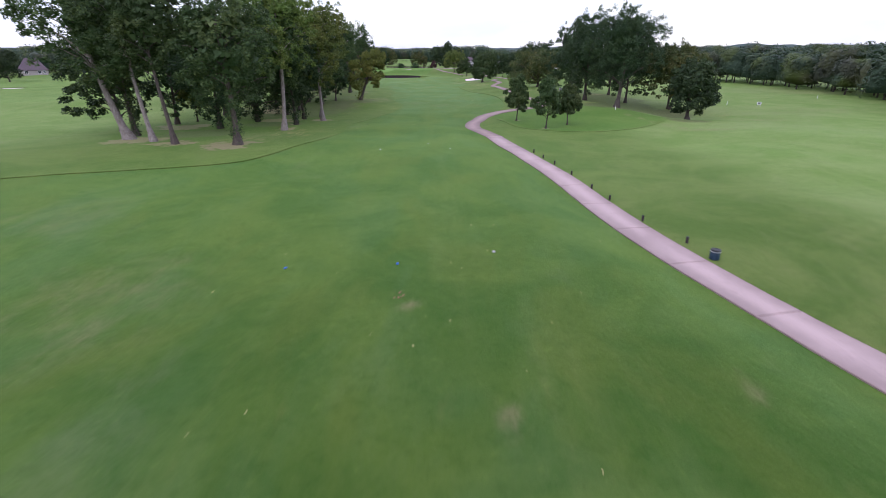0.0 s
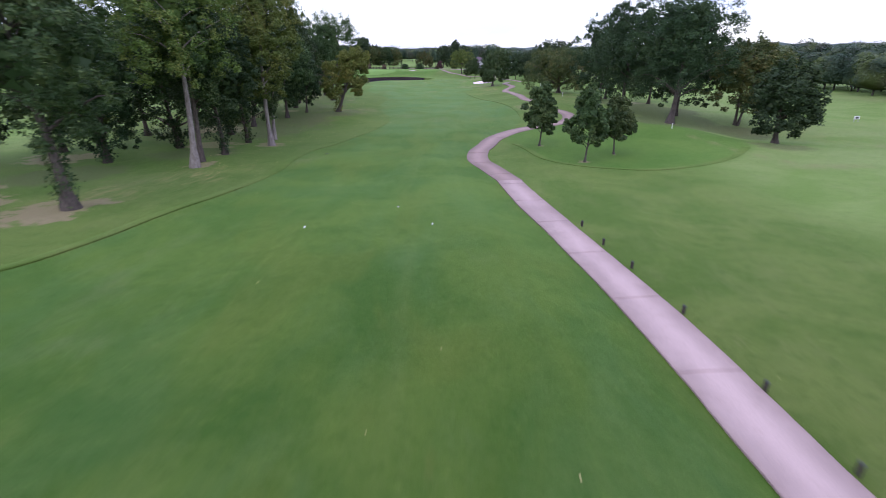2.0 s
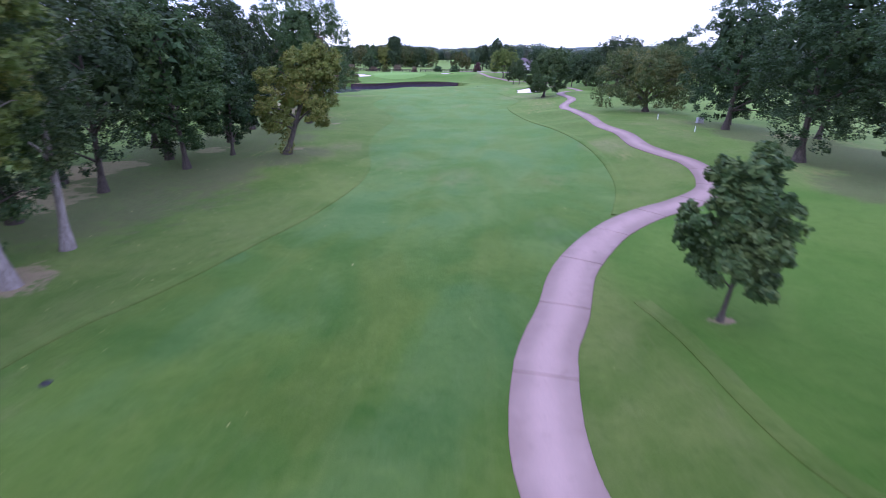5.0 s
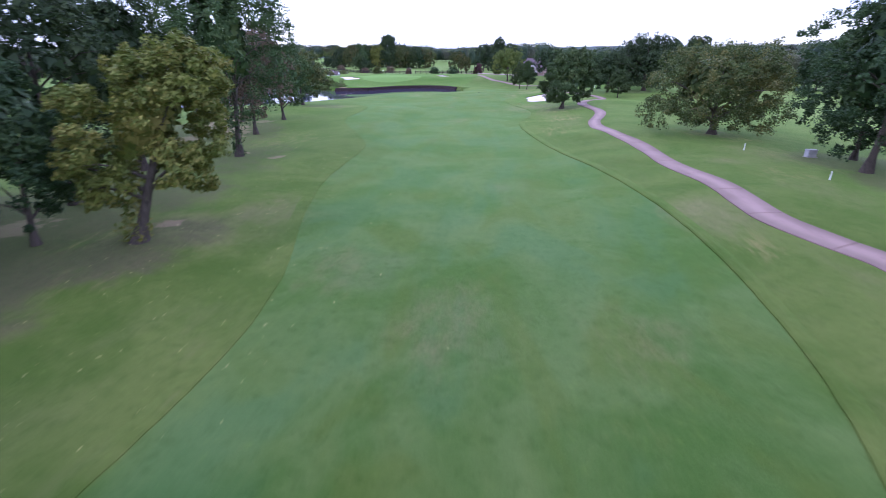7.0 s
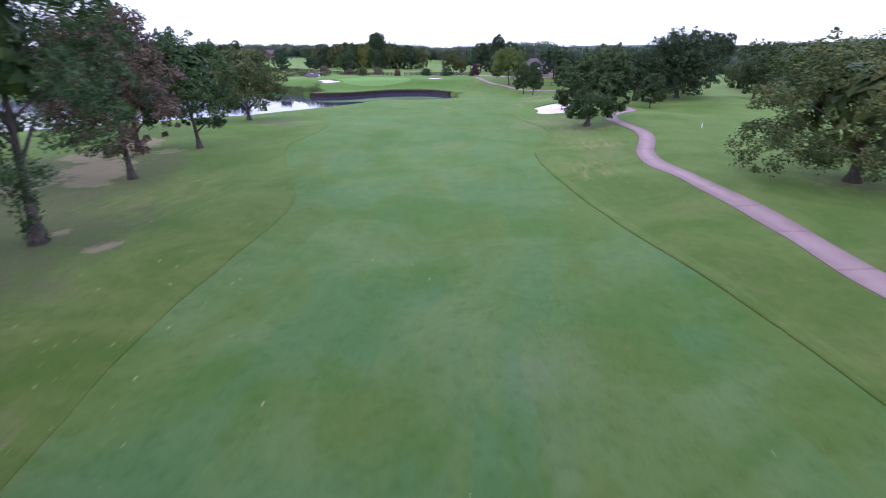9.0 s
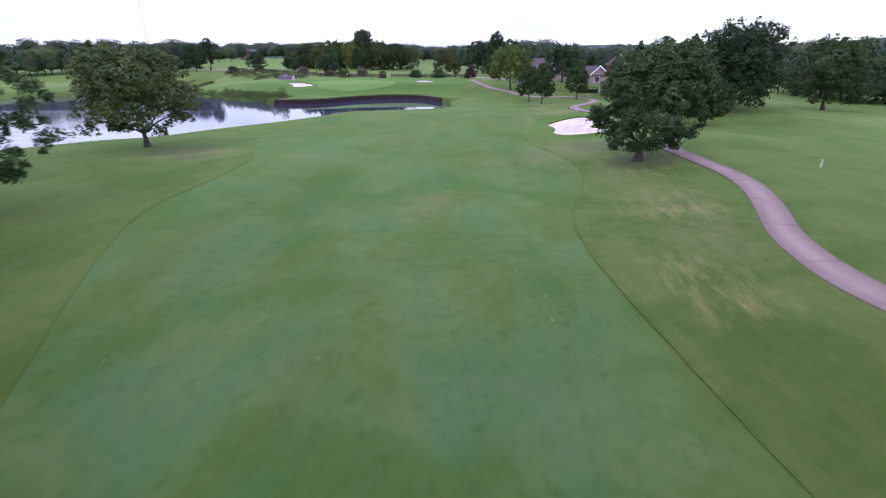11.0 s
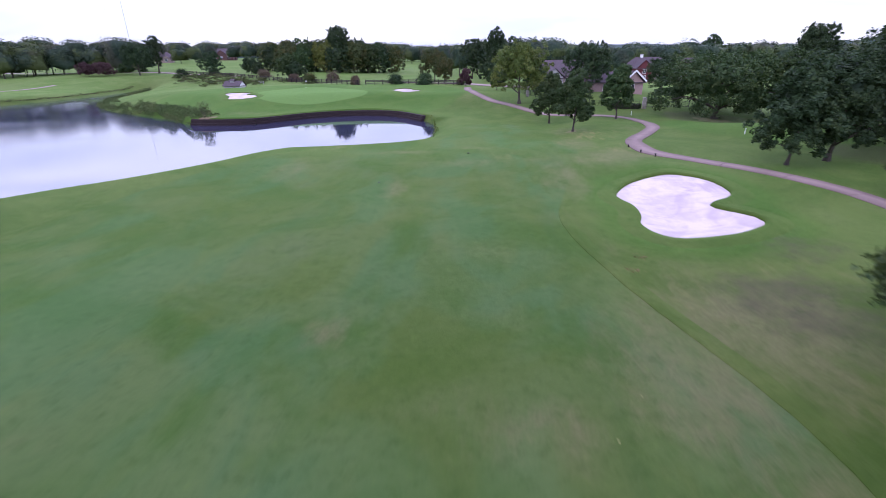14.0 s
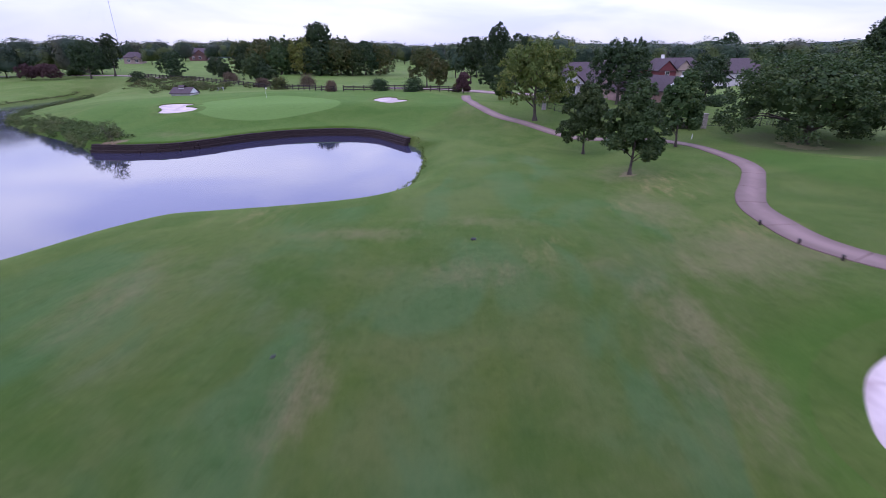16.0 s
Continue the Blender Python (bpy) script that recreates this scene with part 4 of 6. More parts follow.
def tri_mesh(name, corners, mat):
    n = len(corners)
    me = bpy.data.meshes.new(name)
    me.vertices.add(3 * n)
    me.vertices.foreach_set("co", corners.reshape(-1).astype(np.float32))
    me.loops.add(3 * n)
    me.loops.foreach_set("vertex_index", np.arange(3 * n, dtype=np.int32))
    me.polygons.add(n)
    me.polygons.foreach_set("loop_start", np.arange(0, 3 * n, 3, dtype=np.int32))
    me.materials.append(mat)
    me.update(calc_edges=True)
    return me


def tree_meshes(seed, height, width, shape, leaf_mat, bark, clear, density=1.0, lean=(0, 0), trunk_r=None, leaf=0.20, ivy=False, multi=1, heart=None):
    """Trunk-and-limb mesh and leaf mesh of one tree standing at the origin."""
    rng = np.random.RandomState(seed)
    R, z0, z1 = width / 2, clear, height
    heart = {"vase": 0.0, "young": 0.5, "tall": 0.5}.get(shape, 0.58) if heart is None else heart
    span = z1 - z0
    tr = trunk_r or 0.016 * height + 0.05
    lean = np.array([lean[0], lean[1]])
    ph = rng.uniform(0, 6.28, 8)
    fine = min(1.0, leaf / 0.20)
    # boughs: rounded masses that make up the outline
    n_b = int(np.clip(9 + 1.5 * R + 0.5 * span, 12, 30))
    bf = (np.arange(n_b) + rng.uniform(0.15, 0.85, n_b)) / n_b
    bf = np.clip(0.04 + 0.90 * bf ** (0.95 if shape == "young" else 0.85), 0, 1)
    bth = np.arange(n_b) * 2.39996 + ph[0] + rng.uniform(-0.5, 0.5, n_b)
    swell = 1 + (0.10 if shape == "young" else 0.20) * np.sin(2 * bth + ph[1]) + rng.uniform(-0.16, 0.12, n_b)
    tall_b = {"young": 0.70, "broad": 0.86, "tall": 1.2, "vase": 0.95}[shape]
    br = rng.uniform(0.36, 0.50, n_b) * R * (0.72 + 0.28 * envelope(shape, bf)) + 0.15
    br = np.minimum(br, 0.30 * span / tall_b)
    brad = np.maximum(envelope(shape, bf) * swell * R - 0.85 * br, 0.0)
    bz = z0 + bf * span
    bz = np.clip(bz, z0 + 0.35 * br * tall_b, z1 - 0.80 * br * tall_b)
    bough = np.stack([brad * np.cos(bth) + lean[0] * bf, brad * np.sin(bth) + lean[1] * bf, bz], 1)
    # clumps of leaves over each bough, thickest on its outer and upper side
    n_cl = int(np.clip(62 * density * (R * R * span) ** 0.5 / 3.0, 150, 500))
    own = rng.choice(n_b, n_cl, p=br ** 1.4 / (br ** 1.4).sum())
    d = rng.normal(0, 1, (n_cl, 3))
    d /= np.linalg.norm(d, axis=1)[:, None]
    away = np.stack([np.cos(bth), np.sin(bth), np.full(n_b, 0.35)], 1)[own]
    back = (d * away).sum(1)
    d = np.where((back < -0.25)[:, None], d - 2 * back[:, None] * away / (away ** 2).sum(1)[:, None], d)
    reach = rng.uniform(0.30, 1.0, n_cl) ** 0.5
    spray = rng.uniform(0, 1, n_cl) < 0.16
    reach = np.where(spray, rng.uniform(0.98, 1.09, n_cl), reach)
    cen = bough[own] + d * (br[own] * reach)[:, None] * np.array([1, 1, tall_b])
    cen[:, 2] -= 0.10 * np.hypot(cen[:, 0], cen[:, 1]) * (1.0 if shape in ("broad", "vase") else 0.4) * (cen[:, 2] < z0 + 0.45 * span)
    cen[:, 2] = np.maximum(cen[:, 2], z0 * (0.86 + 0.12 * np.sin(2 * np.arctan2(cen[:, 1], cen[:, 0]) + ph[5])) + 0.2)
    size = rng.uniform(0.65, 1.30, n_cl) * (0.080 * R + 0.20) * np.where(spray, 0.62, 1.0)
    per = int(np.clip(60 * density / fine ** 0.9, 36, 110))
    idx = np.repeat(np.arange(n_cl), per)
    k = len(idx)
    leaf = max(leaf, 0.0085 * width)
    u = rng.normal(0, 1, (k, 3))
    u /= np.linalg.norm(u, axis=1)[:, None]
    u[:, 2] = np.where(u[:, 2] < -0.55, -u[:, 2], u[:, 2])       # a clump is a dome, thin below
    pos = cen[idx] + u * (size[idx] * rng.uniform(0.45, 1.12, k))[:, None] * np.array([1, 1, 0.85])
    tuft = (spray & (d[:, 2] > 0.35))[idx]                       # leading shoots stand up out of the crown
    pos[:, 2] += np.where(tuft, np.abs(u[:, 2]) * size[idx] * 1.1, 0.0)
    pos[:, 2] -= 0.15 * size[idx] * (u[:, 0] ** 2 + u[:, 1] ** 2)
    cards = leaf_cards(rng, pos, 0.62 * u + 0.35 * d[idx] + rng.normal(0, 0.62, (k, 3)) + np.array([0, 0, 0.06]), np.full(k, leaf))
    if ivy:
        m = 900
        zz = rng.uniform(0.15, clear + 2.5, m)
        ang = rng.uniform(0, 6.28, m)
        rr = tr * 1.1 + np.abs(rng.normal(0, 0.28, m)) * (0.35 + 0.9 * np.sin(zz * 1.3 + ph[6]) ** 2)
        p = np.stack([rr * np.cos(ang) + lean[0] * 0.3 * zz / height, rr * np.sin(ang) + lean[1] * 0.3 * zz / height, zz], 1)
        cards = np.concatenate([cards, leaf_cards(rng, p, rng.normal(0, 1, (m, 3)), np.full(m, 0.15))])
    if heart:
        u = rng.normal(0, 1, (700, 3))
        u /= np.linalg.norm(u, axis=1)[:, None]
        u[:, 2] = np.where(u[:, 2] < -0.6, -u[:, 2], u[:, 2])
        ff = 0.5 + 0.36 * u[:, 2]
        rr = envelope(shape, ff) * R * heart * rng.uniform(0.75, 1.1, 700) / np.maximum(np.hypot(u[:, 0], u[:, 1]), 0.3)
        p = np.stack([u[:, 0] * rr + lean[0] * ff, u[:, 1] * rr + lean[1] * ff, z0 + ff * span], 1)
        cards = np.concatenate([cards, leaf_cards(rng, p, u + rng.normal(0, 0.3, (700, 3)), np.full(700, 0.05 * R + 0.16), 0.8)])
    crown = tri_mesh("crown", cards, leaf_mat)
    verts, faces = [], []
    for sidx in range(multi):
        a0 = 2 * math.pi * sidx / multi + ph[4]
        spread = 0.0 if multi == 1 else 0.55
        top = z0 + span * 0.78
        pts, rad_l = [], []
        for i in range(9):
            q = i / 8
            sway = 0.03 * height * np.array([math.sin(2.2 * q + ph[0]) - math.sin(ph[0]), math.cos(1.9 * q + ph[1]) - math.cos(ph[1])])
            base = np.array([math.cos(a0), math.sin(a0)]) * spread * (0.5 + 2.2 * q)
            pts.append(np.array([*(base + sway + lean * q * 0.8), -0.25 + (top + 0.25) * q]))
            rad_l.append(tr * (1 if multi == 1 else 0.72) * (1 + 1.0 * math.exp(-q * 30)) * (1 - 0.80 * q))
        tube(verts, faces, pts, rad_l, 9)
        order = rng.permutation(n_cl)[:16 if multi == 1 else 6]
        for c in order:
            end = cen[c]
            q = np.clip((end[2] - 0.45 * np.hypot(end[0], end[1])) / top, max(0.2, 0.7 * z0 / top), 0.92)
            i = q * 8
            j = int(i)
            start = pts[j] + (pts[min(j + 1, 8)] - pts[j]) * (i - j)
            bend = np.array([0, 0, 0.10 * np.linalg.norm(end - start)])
            m1, m2 = start + (end - start) * 0.35 + bend, start + (end - start) * 0.7 + bend
            r0 = np.interp(q * 8, range(9), rad_l) * 0.55
            tube(verts, faces, [start, m1, m2, end], [r0, r0 * 0.7, r0 * 0.4, r0 * 0.12], 5)
    trunk = make_mesh("trunk", verts, faces, [bark], True)
    return trunk, crown


def plant(seed, x, y, height, width, shape, leaf_mat, bark, clear, label, group="", category="tree", name="tree", **kw):
    z = gz(x, y)
    t = thing(name, (x, y, z - 0.03), label, category, group)
    if "leaf" not in kw:
        near = abs(x) < 36 and y < 235
        kw["leaf"] = 0.135 if near else 0.21
        if not near:
            kw["density"] = kw.get("density", 1.0) * 0.82
    trunk, crown = tree_meshes(seed, height, width, shape, leaf_mat, bark, clear, **kw)
    part_mesh("trunk", trunk, t)
    part_mesh("crown", crown, t)
    return t


COTTON = "tall grey-trunked cottonwood with a full green crown"
# the grove on the rough: x, y, height, width, shape, leaf, clear trunk, lean, ivy
GROVE = [(-39.4, 60.6, 17.5, 13, "vase", LEAF_MID, 7.0, (-3.2, 0), False, 0.46), (-41.2, 65, 17, 8, "tall", LEAF_MID, 5.6, (-1.0, 1), True, 0.30), (-34.4, 57.2, 17.5, 9.5, "vase", LEAF_MID, 8.0, (-2.6, 1), False, 0.28),
         (-30.5, 54.7, 17, 8, "tall", LEAF_MID, 8.2, (0.4, 0), False, 0.26), (-23.2, 54.3, 15.5, 9.8, "tall", LEAF_MID, 4.4, (0.3, 0), True, 0.36), (-41.4, 82.5, 7, 5, "broad", LEAF_LIGHT, 2.2, (0, 0), False, 0.14),
         (-22.6, 69.2, 18.5, 10.5, "vase", LEAF_LIGHT, 7.6, (0.6, 0), False, 0.30), (-23.4, 72, 18, 9, "tall", LEAF_MID, 5.8, (0.5, 0), False, 0.26), (-23.0, 76.6, 14, 8.5, "tall", LEAF_DARK, 3.6, (0, 0), True, 0.24),
         (-20.5, 84.0, 18.5, 9.5, "vase", LEAF_LIGHT, 6.0, (0.3, 0), False, 0.28), (-22.0, 89, 18, 9, "vase", LEAF_MID, 5.6, (0.2, 0.6), False, 0.25), (-24.4, 86.5, 15, 8.5, "tall", LEAF_MID, 2.6, (0, 0), True, 0.24),
         (-40, 90.5, 15, 11, "broad", LEAF_DARK, 3.2, (0, 0), False, 0.28), (-43, 79, 16, 10, "tall", LEAF_DARK, 1.4, (0, 0), False, 0.28), (-47, 71, 14, 10, "broad", LEAF_DARK, 1.6, (0, 0), False, 0.25),
         (-33, 72, 15.5, 10, "broad", LEAF_DARK, 1.2, (0, 0), True, 0.27), (-31, 82, 16.5, 11, "broad", LEAF_DARK, 1.0, (0, 0), True, 0.28), (-29.5, 93, 16, 11, "broad", LEAF_DARK, 1.0, (0, 0), True, 0.30),
         (-29.31, 100.76, 16.5, 10, "tall", LEAF_DARK, 2.4, (0, 0), False, 0.27), (-34.48, 102.4, 17, 11, "broad", LEAF_DARK, 2.0, (0, 0), False, 0.28), (-29.84, 110.59, 16.5, 10, "broad", LEAF_DARK, 1.6, (0, 0), True, 0.28),
         (-26.12, 107.62, 15, 8.5, "tall", LEAF_MID, 2.0, (0, 0), False, 0.25), (-35.1, 115.95, 17, 11, "broad", LEAF_DARK, 1.8, (0, 0), False, 0.3), (-28.6, 120.57, 16.5, 9, "tall", LEAF_DARK, 1.6, (0, 0), True, 0.28), (-41.96, 107.2, 16, 11, "broad", LEAF_DARK, 2.0, (0, 0), False, 0.28)]
for i, (x, y, h, w, shape, leafm, clear, lean, ivy, tr) in enumerate(GROVE):
    lab = COTTON if shape == "vase" else ("ivy-clad tree with a dense dark green crown" if ivy else "dense dark green tree in the grove")
    plant(100 + i, x, y, h, w, shape, leafm, BARK_GREY if shape == "vase" else BARK_DARK, clear, lab, "trees of the grove", lean=lean, ivy=ivy, trunk_r=tr, density=0.95 if shape == "vase" else (0.75 if x < -29 and y > 74 else 1.0), heart=0.2 if shape == "vase" else (0.85 if x < -28 and y > 90 else 0.62))

plant(140, -18.84, 113.95, 10.6, 7.0, "broad", LEAF_YELLOW, BARK_DARK, 2.9, "yellowing spreading tree with a leafy shooting trunk", ivy=True, trunk_r=0.33, lean=(4.0, 1.4), density=1.6, leaf=0.14, heart=0.3)
plant(141, -24.3, 112.9, 10.2, 6.6, "broad", LEAF_DARK, BARK_DARK, 1.7, "dark green tree at the grove's edge", trunk_r=0.18, heart=0.62)
plant(142, -25.74, 139.15, 17.5, 15.1, "tall", LEAF_MID, BARK_DARK, 5.0, "tall full green tree with shoots on its dark trunk", trunk_r=0.30, density=0.9, ivy=True, heart=0.3)
plant(143, -31.36, 154.72, 13.6, 9.8, "vase", LEAF_BROWN, BARK_DARK, 2.4, "browning tree with thinning rusty leaves", trunk_r=0.26, density=1.0)
plant(144, -39.29, 166.47, 13.2, 8.5, "broad", LEAF_DARK, BARK_DARK, 2.6, "dark green tree over bare soil near the pond", trunk_r=0.28)
plant(145, -33.13, 168.52, 12.1, 9.1, "broad", LEAF_MID, BARK_DARK, 2.6, "rounded green tree near the pond", trunk_r=0.24)
plant(146, -40, 195.02, 10.6, 13.7, "broad", LEAF_RUST, BARK_DARK, 2.5, "spreading green tree with rusty tips at the pond's bank", trunk_r=0.28)
plant(147, -51.55, 173.98, 13.2, 10.4, "broad", LEAF_DARK, BARK_DARK, 2.2, "dark green tree at the pond's bank", trunk_r=0.3)
plant(148, -40.96, 145.78, 14.2, 8.5, "tall", LEAF_DARK, BARK_DARK, 2.4, "dark green tree over bare soil", trunk_r=0.28)
plant(149, -31.38, 131.66, 16.1, 8.5, "tall", LEAF_DARK, BARK_DARK, 2.2, "tall dark green tree behind the yellowing one", trunk_r=0.3)
plant(150, -45.53, 152.12, 13.7, 9.4, "broad", LEAF_DARK, BARK_DARK, 2.4, "dark green tree deep in the rough", trunk_r=0.3)

YOUNG = "young dark green maple with a slim trunk"
for s, x, y, h, w, c in ((160, 12.79, 84.1, 7.4, 4.4, 1.8), (161, 15.9, 74.57, 7.7, 4.0, 1.7), (162, 20.34, 78.95, 5.9, 4.2, 1.7), (163, 31.81, 215.04, 6.5, 5.6, 1.3)):
    plant(s, x, y, h, w, "young", LEAF_MID, BARK_DARK, c, YOUNG, "young maples", leaf=0.16, trunk_r=0.11, density=1.35)
for s, x, y, h, w, c in ((164, 10.57, 263.67, 7.7, 5.9, 1.6), (165, 12.17, 250.88, 8.2, 5.6, 1.8), (166, 22.46, 266.68, 8.6, 5.8, 1.8), (167, 27.19, 225.87, 8.9, 7.2, 1.4)):
    plant(s, x, y, h, w, "young", LEAF_MID if s < 167 else LEAF_DARK, BARK_DARK, c, "green maple with a pyramidal crown", "maples by the path", leaf=0.17, trunk_r=0.14, density=1.3)

plant(170, 35.8, 101.0, 18.2, 14, "tall", LEAF_DARK, BARK_DARK, 5.2, "large dark green tree with a thick trunk", "trees by the mound", trunk_r=0.42)
plant(171, 33.4, 115.8, 18.4, 12, "tall", LEAF_DARK, BARK_DARK, 2.0, "large dark green tree with feathery top", "trees by the mound", trunk_r=0.36)
plant(172, 34.6, 135.2, 16.6, 12, "tall", LEAF_DARK, BARK_DARK, 1.8, "tall dark green tree beside the path", "trees by the mound", trunk_r=0.32)
plant(173, 41.5, 112, 17.0, 12, "tall", LEAF_DARK, BARK_DARK, 2.2, "tall dark green tree with a slim trunk", "trees by the mound", trunk_r=0.25)
plant(174, 44.5, 88.56, 9.9, 9.6, "broad", LEAF_DARK, BARK_DARK, 1.5, "low rounded dark green oak", trunk_r=0.34, density=1.25)
plant(175, 48.4, 105, 12.6, 12.5, "broad", LEAF_RUST, BARK_DARK, 2.6, "multi-stemmed tree with rust-tinged leaves", trunk_r=0.22, multi=4)
plant(176, 29.9, 156.0, 10.4, 15, "broad", LEAF_RUST, BARK_DARK, 1.2, "broad spreading oak with orange-tinged crown", trunk_r=0.42, density=1.7, heart=0.55)
plant(177, 15.2, 190.2, 10.6, 10.6, "broad", LEAF_MID, BARK_DARK, 1.7, "rounded leafy green tree beside the cart path", trunk_r=0.34, density=1.7, leaf=0.15, lean=(2.2, 0.4))
plant(178, 42.5, 231.5, 13.2, 17.5, "broad", LEAF_DARK, BARK_DARK, 1.6, "wide dark green shade tree", trunk_r=0.45, heart=0.6, density=1.2)
plant(179, 31.97, 227.8, 9.8, 8.5, "broad", LEAF_DARK, BARK_DARK, 1.8, "dark green tree beside the wide shade tree", trunk_r=0.22)
plant(180, 6.9, 282.8, 11.2, 11.6, "broad", LEAF_LIGHT, BARK_DARK, 3.0, "light green spreading tree beside the path", trunk_r=0.26, density=1.0)
plant(181, 23, 296, 10.4, 10, "broad", LEAF_DARK, BARK_DARK, 2.0, "dark green tree in a garden", trunk_r=0.28)
plant(182, 42.0, 273.4, 10.8, 19.5, "broad", LEAF_MID, BARK_DARK, 1.9, "wide spreading oak in a shaded hollow", trunk_r=0.45, density=1.8, heart=0.6)
plant(183, 46, 314, 9.3, 9, "broad", LEAF_DARK, BARK_DARK, 2.2, "dark green garden tree before the houses", trunk_r=0.26)
plant(184, 43.5, 130, 14.5, 11, "tall", LEAF_DARK, BARK_DARK, 1.2, "dark green tree on bare ground", "trees by the mound", trunk_r=0.26)
plant(185, 38, 142, 13.5, 9.5, "tall", LEAF_DARK, BARK_DARK, 1.2, "dark green tree on bare ground", "trees by the mound", trunk_r=0.24)
plant(186, 54.6, 271.5, 11, 11, "broad", LEAF_MID, BARK_DARK, 1.8, "green tree at the garden boundary", trunk_r=0.28)
plant(187, 47.85, 242.26, 10.5, 11, "broad", LEAF_MID, BARK_DARK, 1.6, "green tree at the garden boundary", trunk_r=0.26)
plant(188, 63.2, 239.59, 12, 13, "broad", LEAF_MID, BARK_DARK, 1.6, "green tree at the garden boundary", trunk_r=0.28)

# lone trees beyond the pond and the green
for s, x, y, h, w, shape, m, c, lab in (
        (200, -113, 384.5, 8.6, 8.3, "broad", LEAF_DARK, 1.4, "rounded dark green lawn tree"), (201, -142, 393, 15, 7.5, "tall", LEAF_DARK, 3.5, "tall narrow tree with a bare lower trunk"),
        (202, -144, 383, 12.6, 11, "broad", LEAF_DARK, 1.8, "dark green tree beside the far road"), (203, -162, 377, 5, 7.5, "broad", LEAF_RED, 1.0, "small purple-leaved plum tree"), (204, -156.5, 379, 5.2, 8.5, "broad", LEAF_RED, 1.0, "small purple-leaved plum tree"),
        (205, -153.8, 388, 4, 6.5, "broad", LEAF_MID, 0.9, "small green ornamental tree"), (206, -95.5, 383, 6.6, 7.2, "broad", LEAF_DARK, 0.9, "rounded dark green lawn tree"), (207, -90, 377, 4.6, 4.6, "broad", LEAF_DARK, 0.6, "small rounded lawn tree"),
        (208, -71, 360, 8.4, 8.5, "broad", LEAF_MID, 0.9, "rounded green tree behind the fence"), (209, -66.5, 356, 6, 6, "broad", LEAF_DARK, 0.6, "rounded dark green tree behind the fence"), (210, -16.2, 347, 10.0, 9.5, "broad", LEAF_RUST, 2.2, "spreading tree beyond the green"),
        (211, -12.2, 335.5, 7.6, 6.4, "broad", LEAF_RUST, 1.6, "olive-brown tree beside the fence"), (212, 4.2, 358, 16, 8.5, "tall", LEAF_DARK, 3.0, "tall dark green poplar"), (213, 9, 352, 13, 10, "tall", LEAF_DARK, 2.5, "dark green tree behind the street"),
        (214, -4, 362, 13, 8, "tall", LEAF_DARK, 2.0, "dark conical tree behind the street"), (215, -5.2, 322.3, 4.6, 3.4, "young", LEAF_RED, 0.5, "small dark red shrub tree at the path's end"), (216, 3, 306, 4.6, 5, "vase", LEAF_MID, 1.2, "small multi-branched ornamental tree"),
        (217, 11.5, 300, 6, 6, "broad", LEAF_DARK, 1.0, "dark garden tree beside the house"), (218, -190, 221, 12.5, 11, "broad", LEAF_DARK, 1.6, "dark green tree on the neighbouring hole"), (219, -196, 266, 12, 9, "broad", LEAF_MID, 1.8, "green tree before the far house"),
        (220, 1.5, 340, 5.5, 5, "broad", LEAF_DARK, 1.0, "small dark tree by the street")):
    plant(s, x, y, h, w, shape, m, BARK_DARK, c, lab, density=0.85, leaf=0.22, trunk_r=0.02 * h)
plant(221, 92, 330, 17.2, 12, "tall", LEAF_DARK, BARK_DARK, 5.0, "tall dark tree standing above the garden trees", density=0.9, leaf=0.25, trunk_r=0.35)
plant(222, 147, 520, 19, 12, "tall", LEAF_DARK, BARK_DARK, 5.0, "ragged tree rising from the far woods", density=0.5, leaf=0.4, trunk_r=0.35)
plant(223, -63.5, 403, 18.2, 11.5, "broad", LEAF_DARK, BARK_DARK, 7.0, "domed tree rising above the clump", density=1.1, leaf=0.24, trunk_r=0.35)
CLUMP = [(-94, 406, 11.5, 11.0, LEAF_DARK), (-87, 402, 12.5, 12.2, LEAF_RUST), (-81, 407, 13.5, 12.2, LEAF_MID), (-78, 398, 9.5, 9.8, LEAF_MID), (-74.5, 404, 13.0, 11.0, LEAF_DARK), (-68.5, 398, 12.8, 10.4, LEAF_YELLOW), (-62, 397, 11.5, 11.0, LEAF_DARK),
         (-56.5, 401, 12.8, 11.6, LEAF_RUST), (-52, 407, 12.0, 11.6, LEAF_MID), (-48, 413, 12.5, 12.2, LEAF_DARK), (-58, 412, 13.5, 13.4, LEAF_DARK), (-70, 412, 13.5, 13.4, LEAF_RUST), (-43, 419, 11.5, 12.2, LEAF_RUST), (-99, 413, 12, 12.2, LEAF_RUST)]
for i, (x, y, h, w, m) in enumerate(CLUMP):
    lab = {"leaf_yellowing": "yellow-green tree in the clump behind the fence", "leaf_rust_tinged": "olive tree with rusty tints in the clump"}.get(m.name, "dense green tree in the clump behind the fence")
    plant(240 + i, x, y, h, w, "broad", m, BARK_DARK, 0.3, lab, "trees of the clump", density=0.66, leaf=0.28, trunk_r=0.2, heart=0.72)


